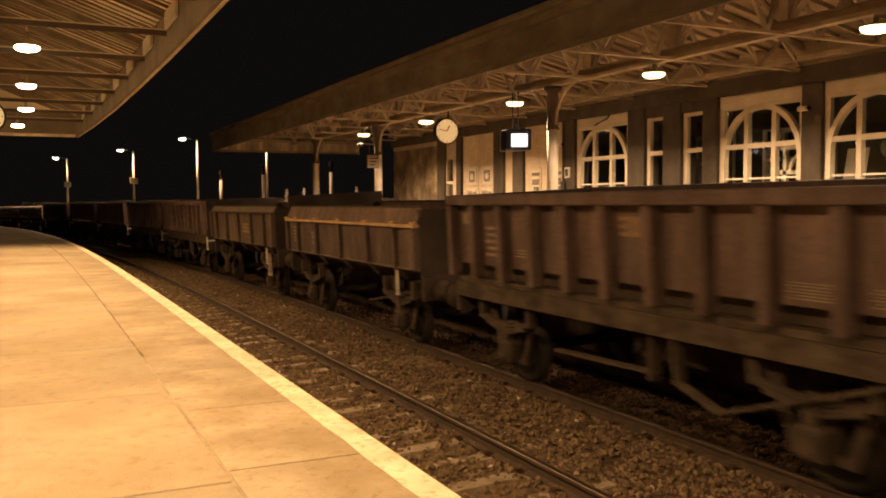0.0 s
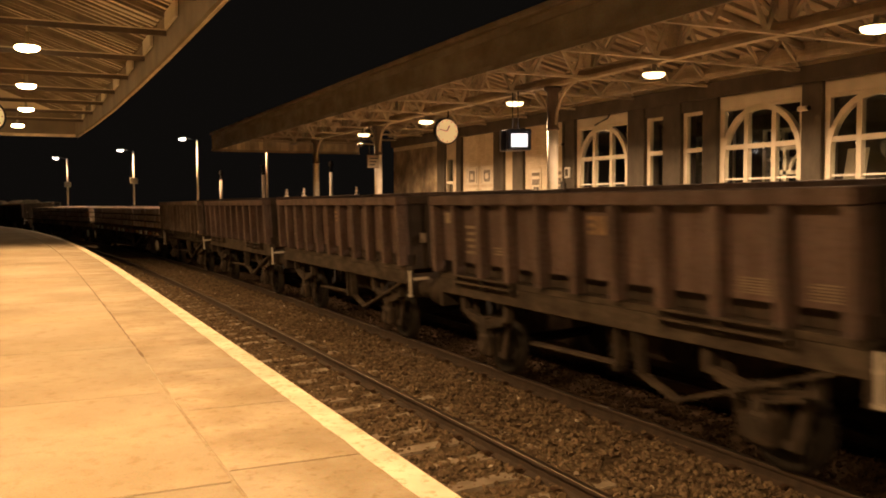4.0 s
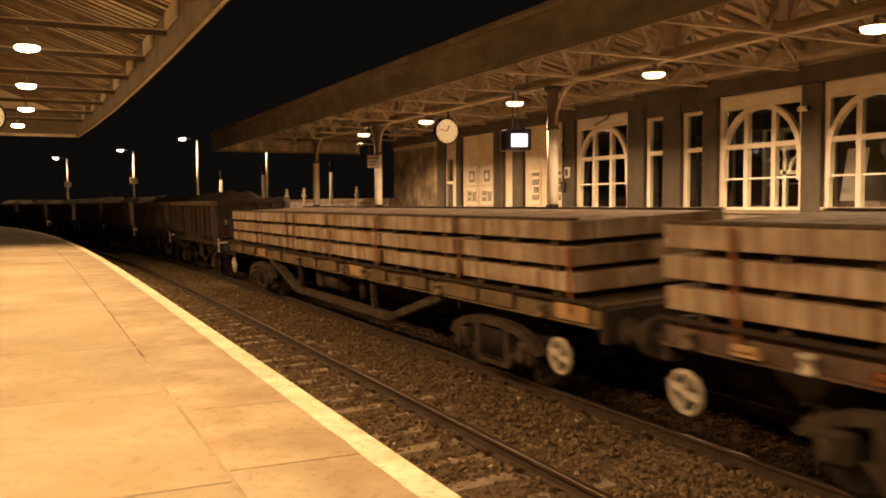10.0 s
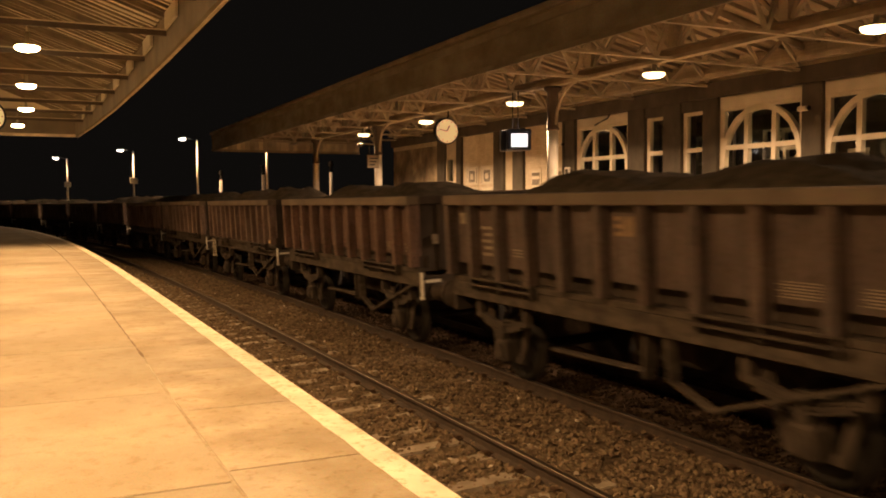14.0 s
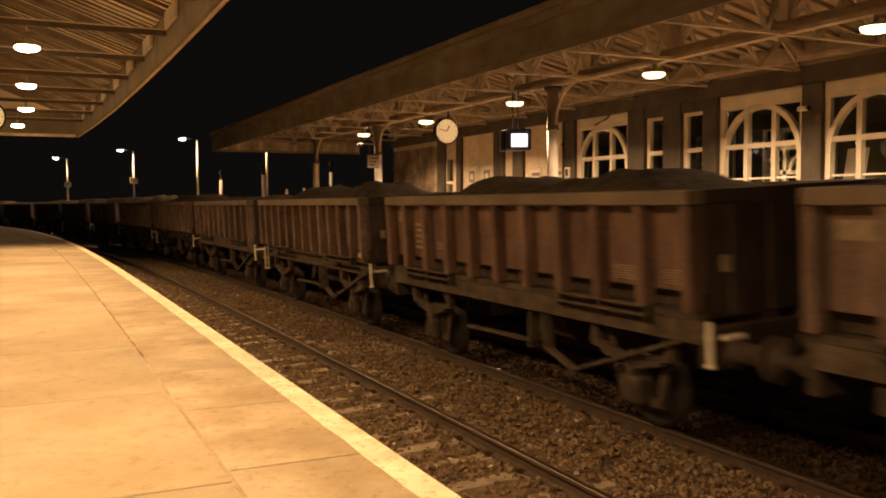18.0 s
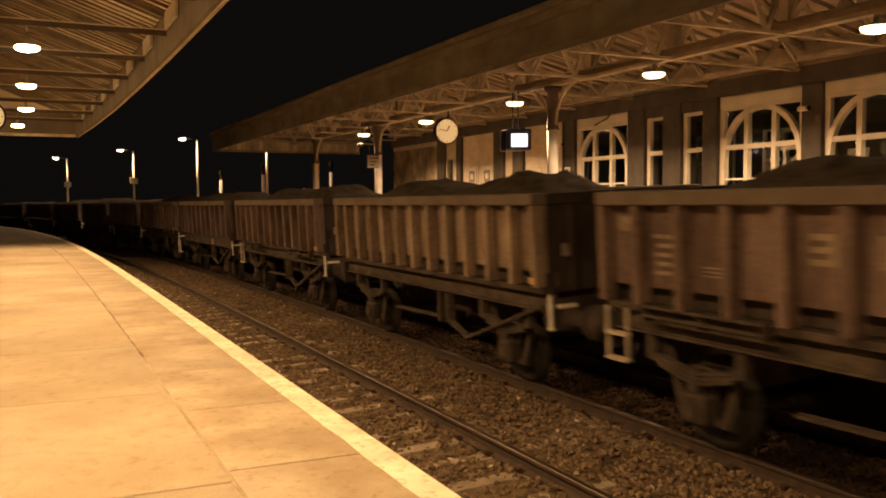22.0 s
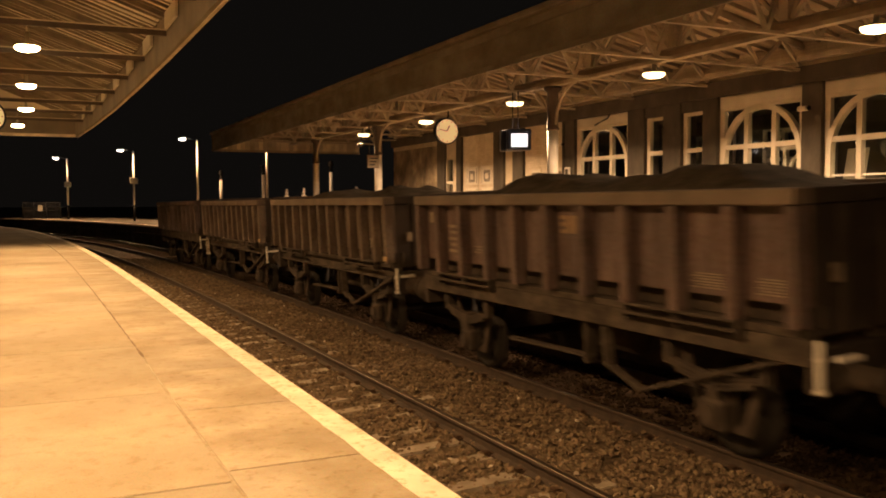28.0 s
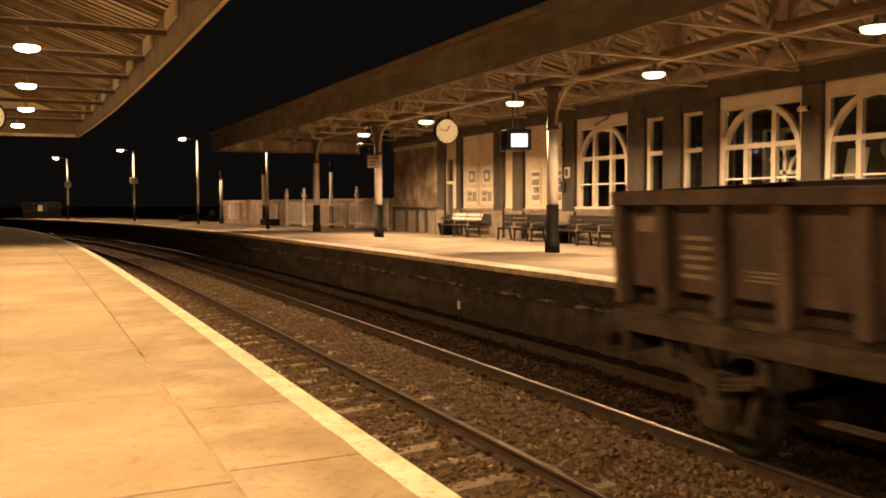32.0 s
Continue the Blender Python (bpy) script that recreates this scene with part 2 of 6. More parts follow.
# The dimness of the unlit rooms is put into this colour.
M["dim_room"] = material("shade_toned_room", (0.09, 0.07, 0.05), (0.06, 0.048, 0.035), scale=1)

brick_relief(M["wall"], 0.6, 0.76)
brick_relief(M["dado"], 0.6, 0.6)


def weather(m, scale, low, lo=0.42, hi=0.58, stretch=(1, 1, 1), detail=6):
    """Stains, runs and scuffs over a material: its colour goes down to low times itself."""
    nt = m.node_tree
    b = nt.nodes["Principled BSDF"]
    co = nt.nodes.new("ShaderNodeTexCoord")
    mp = nt.nodes.new("ShaderNodeMapping")
    mp.inputs["Scale"].default_value = stretch
    nt.links.new(co.outputs["Object"], mp.inputs["Vector"])
    info = nt.nodes.new("ShaderNodeObjectInfo")
    mul = nt.nodes.new("ShaderNodeMath")
    mul.operation = "MULTIPLY"
    mul.inputs[1].default_value = 53.0
    nt.links.new(info.outputs["Random"], mul.inputs[0])
    off = nt.nodes.new("ShaderNodeVectorMath")
    off.operation = "ADD"
    nt.links.new(mp.outputs["Vector"], off.inputs[0])
    nt.links.new(mul.outputs[0], off.inputs[1])
    tex = nt.nodes.new("ShaderNodeTexNoise")
    tex.inputs["Scale"].default_value = scale
    tex.inputs["Detail"].default_value = detail
    tex.inputs["Roughness"].default_value = 0.65
    nt.links.new(off.outputs[0], tex.inputs["Vector"])
    ramp = nt.nodes.new("ShaderNodeValToRGB")
    ramp.color_ramp.elements[0].position = lo
    ramp.color_ramp.elements[1].position = hi
    ramp.color_ramp.elements[0].color = rgb(low)
    ramp.color_ramp.elements[1].color = (1, 1, 1, 1)
    nt.links.new(tex.outputs["Fac"], ramp.inputs["Fac"])
    mix = nt.nodes.new("ShaderNodeMix")
    mix.data_type = "RGBA"
    mix.blend_type = "MULTIPLY"
    mix.inputs["Factor"].default_value = 1.0
    nt.links.new(b.inputs["Base Color"].links[0].from_socket, mix.inputs["A"])
    nt.links.new(ramp.outputs["Color"], mix.inputs["B"])
    nt.links.new(mix.outputs["Result"], b.inputs["Base Color"])


for k in ("maroon", "rust", "umber", "drab", "dun", "tan", "low_brown"):
    weather(M[k], 3.0, (0.62, 0.58, 0.55), 0.4, 0.6, (1.6, 1.6, 0.35))
    weather(M[k], 22.0, (0.7, 0.66, 0.6), 0.36, 0.5)
weather(M["solebar"], 4.0, (0.55, 0.53, 0.5), 0.38, 0.6, (1, 0.7, 2))
weather(M["paving"], 0.55, (0.84, 0.80, 0.72), 0.4, 0.62)
weather(M["paving"], 9.0, (0.82, 0.76, 0.66), 0.30, 0.46)
weather(M["paving"], 55.0, (0.75, 0.7, 0.6), 0.30, 0.42)
weather(M["coping"], 1.4, (0.8, 0.75, 0.66), 0.4, 0.62)
weather(M["coping"], 12.0, (0.78, 0.72, 0.62), 0.32, 0.46)
weather(M["line_paint"], 14.0, (0.62, 0.56, 0.42), 0.33, 0.47)
weather(M["far_paving"], 0.45, (0.7, 0.66, 0.6), 0.42, 0.6)
weather(M["far_coping"], 5.0, (0.7, 0.64, 0.56), 0.36, 0.5)
weather(M["wall"], 0.9, (0.8, 0.76, 0.68), 0.4, 0.62, (1, 1, 0.5))
weather(M["board"], 1.0, (0.6, 0.56, 0.5), 0.42, 0.6, (1, 1, 0.85))
weather(M["stone"], 1.6, (0.7, 0.66, 0.6), 0.4, 0.6, (1, 1, 0.4))
weather(M["beam_concrete"], 3.0, (0.5, 0.42, 0.36), 0.38, 0.56, (1, 2.6, 0.12))
weather(M["beam_concrete"], 1.1, (0.75, 0.66, 0.58), 0.42, 0.6)
weather(M["fascia"], 1.2, (0.72, 0.68, 0.62), 0.4, 0.6, (1, 0.4, 1))
weather(M["brickface"], 1.1, (0.4, 0.38, 0.36), 0.42, 0.62, (1, 0.6, 2))
weather(M["ledge"], 3.2, (0.1, 0.09, 0.08), 0.48, 0.58, (1, 0.8, 2))
weather(M["fence"], 2.5, (0.6, 0.55, 0.5), 0.36, 0.55, (1, 1, 0.4))


# ---- mesh helpers ----
def bx(bm, x0, x1, y0, y1, z0, z1):
    v = [bm.verts.new(p) for p in ((x0, y0, z0), (x1, y0, z0), (x1, y1, z0), (x0, y1, z0), (x0, y0, z1), (x1, y0, z1), (x1, y1, z1), (x0, y1, z1))]
    for f in ((3, 2, 1, 0), (4, 5, 6, 7), (0, 1, 5, 4), (1, 2, 6, 5), (2, 3, 7, 6), (3, 0, 4, 7)):
        bm.faces.new([v[i] for i in f])
    return v


def box(x0, x1, y0, y1, z0, z1, bevel=0.0):
    bm = bmesh.new()
    bx(bm, x0, x1, y0, y1, z0, z1)
    if bevel:
        bmesh.ops.bevel(bm, geom=bm.edges[:], offset=bevel, segments=1, affect="EDGES")
    return bm


def bar(bm, a, b, w, h, up=(0, 0, 1)):
    """A bar of section w x h between two points."""
    a, b = Vector(a), Vector(b)
    d = (b - a).normalized()
    u = Vector(up)
    if abs(d.dot(u)) > 0.98:
        u = Vector((1, 0, 0))
    s = d.cross(u).normalized()
    t = s.cross(d).normalized()
    q = []
    for p in (a, b):
        for i, j in ((-1, -1), (1, -1), (1, 1), (-1, 1)):
            q.append(bm.verts.new(p + s * (i * w / 2) + t * (j * h / 2)))
    for f in ((3, 2, 1, 0), (4, 5, 6, 7), (0, 1, 5, 4), (1, 2, 6, 5), (2, 3, 7, 6), (3, 0, 4, 7)):
        bm.faces.new([q[i] for i in f])


def tube(bm, a, b, r0, r1=None, n=12):
    """A round bar, tapered from r0 to r1, with closed ends."""
    r1 = r0 if r1 is None else r1
    a, b = Vector(a), Vector(b)
    d = (b - a).normalized()
    s = d.cross(Vector((0, 0, 1)) if abs(d.z) < 0.9 else Vector((1, 0, 0))).normalized()
    t = d.cross(s)
    rings = []
    for p, r in ((a, r0), (b, r1)):
        rings.append([bm.verts.new(p + (s * math.cos(k * math.tau / n) + t * math.sin(k * math.tau / n)) * r) for k in range(n)])
    for k in range(n):
        f = bm.faces.new((rings[0][k], rings[0][(k + 1) % n], rings[1][(k + 1) % n], rings[1][k]))
        f.smooth = True
    bm.faces.new(rings[0][::-1])
    bm.faces.new(rings[1])


def lathe(bm, profile, n=16, centre=(0, 0, 0), axis="z"):
    """A turned shape from (radius, height) pairs."""
    c = Vector(centre)
    rings = []
    for r, z in profile:
        ring = []
        for k in range(n):
            p = (r * math.cos(k * math.tau / n), r * math.sin(k * math.tau / n), z)
            if axis == "x":
                p = (p[2], p[0], p[1])
            elif axis == "y":
                p = (p[1], p[2], p[0])
            ring.append(bm.verts.new(c + Vector(p)))
        rings.append(ring)
    for a, b in zip(rings, rings[1:]):
        for k in range(n):
            f = bm.faces.new((a[k], a[(k + 1) % n], b[(k + 1) % n], b[k]))
            f.smooth = True
    bm.faces.new(rings[0][::-1])
    bm.faces.new(rings[-1])


def mesh_of(bm, name, mat):
    me = bpy.data.meshes.new(name)
    bmesh.ops.recalc_face_normals(bm, faces=bm.faces[:])
    bm.to_mesh(me)
    bm.free()
    me.materials.append(M[mat])
    return me


def part(name, bm, mat, parent=None, label="", at=None):
    """Links a bmesh, or a mesh that is shared, as one object under a thing or a part."""
    me = bm if isinstance(bm, bpy.types.Mesh) else mesh_of(bm, name, mat)
    ob = new(name, me)
    if parent is not None:
        ob.parent = parent
    if at is not None:
        ob.matrix_local = at
    if label:
        ob["label"] = label
    return ob


def thing(name, label, category, at=None, group=""):
    ob = new(name)
    ob.empty_display_size = 0.2
    if at is not None:
        ob.matrix_world = at
    return tagged(ob, label, category, group)


def setting(name, bm, mat, label="", category=""):
    return tagged(part(name, bm, mat), label, category, kind="structure")


# ---- the line of the track ----
# s runs along the outer rail of the near track, away from the camera's side; right is towards the far platform
STEP = 0.5
S0, S1 = -300.0, 330.0
LINE = []


def build_line():
    n0 = int(-S0 / STEP)
    count = int((S1 - S0) / STEP) + 1
    head = []
    for i in range(count):
        s = S0 + i * STEP
        q = min(max(s, -5.0), 118.0)
        a = -0.0036 - 0.000555 * q + 3.7291e-5 * q * abs(q) * (1 if q > 0 else 0) + 7.11e-8 * (q ** 3 if q > 0 else 0)
        if s > 118:
            a += (s - 118) * (-0.000555 + 7.458e-5 * 118 + 2.133e-7 * 118 ** 2)
        head.append(a)
    pts = [None] * count
    pts[n0] = (4.204, -2.018)
    for i in range(n0 + 1, count):
        a = (head[i] + head[i - 1]) / 2
        pts[i] = (pts[i - 1][0] - math.sin(a) * STEP, pts[i - 1][1] + math.cos(a) * STEP)
    for i in range(n0 - 1, -1, -1):
        a = (head[i] + head[i + 1]) / 2
        pts[i] = (pts[i + 1][0] + math.sin(a) * STEP, pts[i + 1][1] - math.cos(a) * STEP)
    for p, a in zip(pts, head):
        LINE.append((p[0], p[1], a))


build_line()


def along(s, off=0.0, z=0.0):
    """The place at s along the track, off metres to its right, and the heading there."""
    u = min(max((s - S0) / STEP, 0), len(LINE) - 1.001)
    i = int(u)
    f = u - i
    p, q = LINE[i], LINE[i + 1]
    x, y, a = (p[k] + (q[k] - p[k]) * f for k in range(3))
    return Vector((x + off * math.cos(a), y + off * math.sin(a), z)), a


CANT = 0.079
AB = 2.048
GAUGE = 1.505
NEAR_EDGE = -2.257
FAR_EDGE = AB + GAUGE + 0.885
NEAR_Z = 0.973
FAR_Z = 1.168


def stations(s0, s1, step):
    n = max(1, round((s1 - s0) / step))
    return [s0 + (s1 - s0) * i / n for i in range(n + 1)]


def ribbon(section, ss, cap=True):
    """Sweeps a closed section of (off, z) pairs along the track."""
    bm = bmesh.new()
    rings = []
    for s in ss:
        rings.append([bm.verts.new(along(s, o, z)[0]) for o, z in section])
    n = len(section)
    for a, b in zip(rings, rings[1:]):
        for k in range(n):
            bm.faces.new((a[k], a[(k + 1) % n], b[(k + 1) % n], b[k]))
    if cap:
        bm.faces.new(rings[0][::-1])
        bm.faces.new(rings[-1])
    return bm


# ---- ground, tracks, platforms ----
def build_ground():
    bm = bmesh.new()
    n = 24
    for i in range(n + 1):
        for j in range(n + 1):
            bm.verts.new((-1200 + 2400 * i / n, -900 + 2400 * j / n, -0.62))
    bm.verts.ensure_lookup_table()
    for i in range(n):
        for j in range(n):
            a = i * (n + 1) + j
            bm.faces.new([bm.verts[k] for k in (a, a + n + 1, a + n + 2, a + 1)])
    setting("ground", bm, "ground", "dark bare ground fading into the night", "ground")


def bed_level(s, o):
    """The height of the ballast at s and off."""
    if o < 0.25:
        base = CANT * min(max((o + GAUGE) / GAUGE, -0.3), 1.0)
    elif o < AB - 0.3:
        base = CANT * (1 - (o - 0.25) / (AB - 0.55)) + 0.03
    else:
        base = CANT * min(max((o - AB) / GAUGE, 0.0), 1.2)
    return base - 0.174 + 0.05 * noise.noise(Vector((s * 4.1, o * 4.1, 0))) + 0.03 * noise.noise(Vector((s * 1.1, o * 1.3, 4)))


def build_ballast():
    """The ballast bed of both tracks, a relief of stones."""
    bm = bmesh.new()
    ss = stations(-12, 40, 0.16) + stations(40.4, 120, 1.0)
    offs = [-2.6 + 0.16 * k for k in range(int(7.4 / 0.16) + 1)]
    grid = []
    for s in ss:
        row = []
        for o in offs:
            p, a = along(s, o, 0)
            p.z = bed_level(s, o)
            row.append(bm.verts.new(p))
        grid.append(row)
    for a, b in zip(grid, grid[1:]):
        for k in range(len(offs) - 1):
            bm.faces.new((a[k], a[k + 1], b[k + 1], b[k]))
    ob = setting("track_bed", bm, "ballast", "brown stone ballast, toned dark for shade under the far rails", "track bed")
    # The second slot paints shade beyond the far inner rail.
    ob.data.materials.append(M["shaded_bed"])
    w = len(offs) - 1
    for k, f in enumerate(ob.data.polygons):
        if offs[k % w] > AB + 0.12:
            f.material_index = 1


def build_stones():
    """Loose stones on the ballast, joined."""
    rnd = random.Random(4)
    verts, faces, dark = [], [], []
    base = [Vector(v) for v in ((-1, -0.8, -0.6), (1, -0.7, -0.5), (0.8, 0.9, -0.6), (-0.8, 0.8, -0.5), (-0.6, -0.5, 0.6), (0.6, -0.5, 0.55), (0.5, 0.6, 0.65), (-0.5, 0.5, 0.5))]
    quads = ((3, 2, 1, 0), (4, 5, 6, 7), (0, 1, 5, 4), (1, 2, 6, 5), (2, 3, 7, 6), (3, 0, 4, 7))
    for k in range(50000):
        s = 2.0 + 44 * rnd.random() ** 1.7
        o = rnd.uniform(-1.35, 3.9)
        if k % 9 == 0:
            s = rnd.uniform(-8, 2)
        size = rnd.uniform(0.014, 0.036) * (1.25 if s > 20 else 1)
        p, a = along(s, o, 0)
        p.z = bed_level(s, o) + rnd.uniform(0.0, 0.03)
        turn = Euler((rnd.uniform(-0.6, 0.6), rnd.uniform(-0.6, 0.6), rnd.uniform(0, 6.3))).to_matrix()
        st = len(verts)
        for v in base:
            w = Vector((v.x * rnd.uniform(0.7, 1.3), v.y * rnd.uniform(0.7, 1.3), v.z * rnd.uniform(0.6, 1.1))) * size
            verts.append(p + turn @ w)
        faces += [tuple(st + i for i in q) for q in quads]
        # 1: shade colour past the far inner rail, 2: a few pale stones.
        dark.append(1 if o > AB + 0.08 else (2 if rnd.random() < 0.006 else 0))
    me = bpy.data.meshes.new("loose_ballast")
    me.from_pydata(verts, [], faces)
    me.materials.append(M["stone_bits"])
    me.materials.append(M["shaded_bed"])
    me.materials.append(M["grey_white"])
    for k, f in enumerate(me.polygons):
        f.material_index = dark[k // 6]
    tagged(new("loose_ballast", me), "loose angular brown ballast stones", "ballast", kind="stuff")


def build_rails():
    prof = [(-0.07, -0.159), (0.07, -0.159), (0.07, -0.147), (0.012, -0.125), (0.01, -0.045), (0.036, -0.036), (0.036, -0.006), (-0.036, -0.006), (-0.036, -0.036), (-0.01, -0.045), (-0.012, -0.125), (-0.07, -0.147)]
    head = [(-0.034, -0.0065), (0.034, -0.0065), (0.027, 0.0), (-0.027, 0.0)]
    ss = stations(-30, 40, 2) + stations(41, 130, 1.5)
    for name, off, z in (("rail_near_inner", -GAUGE, 0.0), ("rail_near_outer", 0.0, CANT), ("rail_far_inner", AB, 0.0), ("rail_far_outer", AB + GAUGE, CANT)):
        ob = setting(name, ribbon([(off + o, z + h) for o, h in prof], ss), "rail_side", "rusty steel running rail on clips", "rail")
        part("rail_head", ribbon([(off + o, z + h) for o, h in head], ss), "rail_top", ob, "polished running surface")


def build_sleepers():
    bm = bmesh.new()
    v = bx(bm, -1.25, 1.25, -0.13, 0.13, -0.15, 0.0)
    for i in (4, 5, 6, 7):
        v[i].co.y *= 0.8
    sl = mesh_of(bm, "sleeper", "sleeper")
    # The far track takes the copy with shade in its colour.
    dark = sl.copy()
    dark.materials[0] = M["sleeper_shade"]
    cb = bmesh.new()
    bx(cb, -0.09, 0.09, -0.05, 0.05, 0, 0.035)
    bx(cb, -0.12, -0.06, -0.035, 0.035, 0.03, 0.055)
    bx(cb, 0.06, 0.12, -0.035, 0.035, 0.03, 0.055)
    cl = mesh_of(cb, "rail_clip", "clip")
    for t, mid in (("near", -GAUGE / 2), ("far", AB + GAUGE / 2)):
        root = tagged(new("sleepers_" + t), "concrete sleepers half buried in ballast", "sleepers", kind="structure")
        s = -2.0
        while s < 60:
            p, a = along(s, mid, -0.162 + CANT / 2 - (0.1 if t == "far" else 0.0))
            m = Matrix.Translation(p) @ Euler((0, -math.atan(CANT / GAUGE), a)).to_matrix().to_4x4()
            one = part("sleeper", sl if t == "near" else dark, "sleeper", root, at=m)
            if s < 30:
                for o in (-GAUGE / 2, GAUGE / 2):
                    part("rail_clip", cl, "clip", one, at=Matrix.Translation((o, 0, 0.0 if t == "near" else 0.1)))
            s += 0.65


def build_near_platform():
    ss = stations(-14, 40, 1.0) + stations(41, 130, 1.5)
    e = NEAR_EDGE
    setting("platform_near", ribbon([(e - 9.0, -0.6), (e - 0.12, -0.6), (e - 0.12, NEAR_Z - 0.09), (e - 0.98, NEAR_Z - 0.09), (e - 0.98, NEAR_Z - 0.05), (e - 9.0, NEAR_Z - 0.05)], ss), "brickface", "brick platform under concrete paving", "platform")


def build_far_platform():
    ss = stations(-14, 40, 1.0) + stations(41, 103, 1.0)
    e = FAR_EDGE
    setting("platform_far", ribbon([(e + 0.14, -0.6), (e + 8.6, -0.6), (e + 8.6, FAR_Z), (e + 0.62, FAR_Z), (e + 0.62, FAR_Z - 0.1), (e + 0.14, FAR_Z - 0.1)], ss), "far_paving", "asphalt platform with a brick face towards the track", "platform")
    # a brick facing on the side of the track
    setting("platform_far_face", ribbon([(e + 0.09, -0.6), (e + 0.137, -0.6), (e + 0.137, FAR_Z - 0.105), (e + 0.09, FAR_Z - 0.105)], ss), "brickface", "dark sooty brick platform face", "platform face")


# ---- building on the far platform ----
WX = 16.4
WALL_Y0, WALL_Y1 = 4.0, 39.7
WALL_TOP = 6.35
ARCHED = [(21.21, 23.90), (14.73, 17.42), (8.9, 11.59), (11.43 + 0.0, 14.13)]
OPENINGS = [(11.43, 14.13, 2.3, 4.88), (14.73, 17.42, 2.3, 4.88), (18.02, 18.81, 2.3, 4.91), (19.61, 20.37, 2.3, 4.93), (21.21, 23.90, 2.3, 4.90), (33.05, 33.75, 1.168, 4.35)]


def build_far_wall():
    """A wall of bays between openings, 0.4 m thick."""
    wall = setting("wall_far_building", box(WX + 0.4, WX + 6.0, WALL_Y1 - 0.4, WALL_Y1, -0.6, WALL_TOP), "wall", "cream painted brick station wall", "wall")
    y = WALL_Y0
    for a, b, z0, z1 in OPENINGS:
        part("wall_pier", box(WX, WX + 0.4, y, a, -0.6, WALL_TOP), "wall", wall)
        part("wall_over_opening", box(WX, WX + 0.4, a, b, z1, WALL_TOP), "wall", wall)
        part("wall_under_opening", box(WX, WX + 0.4, a, b, -0.6, z0), "wall", wall)
        y = b
    part("wall_pier", box(WX, WX + 0.4, y, WALL_Y1, -0.6, WALL_TOP), "wall", wall)
    part("end_wall", box(WX + 0.4, WX + 6.0, WALL_Y0, WALL_Y0 + 0.3, -0.6, WALL_TOP), "wall", wall)
    # Back wall and ceiling coloured dark so the rooms look unlit.
    setting("wall_far_room_back", box(WX + 6.0, WX + 6.3, WALL_Y0, WALL_Y1, -0.6, WALL_TOP), "dim_room", "back wall of the rooms, darkened for shade", "wall")
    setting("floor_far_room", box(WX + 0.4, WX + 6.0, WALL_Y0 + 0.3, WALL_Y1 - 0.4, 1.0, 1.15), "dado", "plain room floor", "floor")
    setting("ceiling_far_room", box(WX + 0.4, WX + 6.0, WALL_Y0 + 0.3, WALL_Y1 - 0.4, 5.4, 5.5), "dim_room", "plain room ceiling", "ceiling")


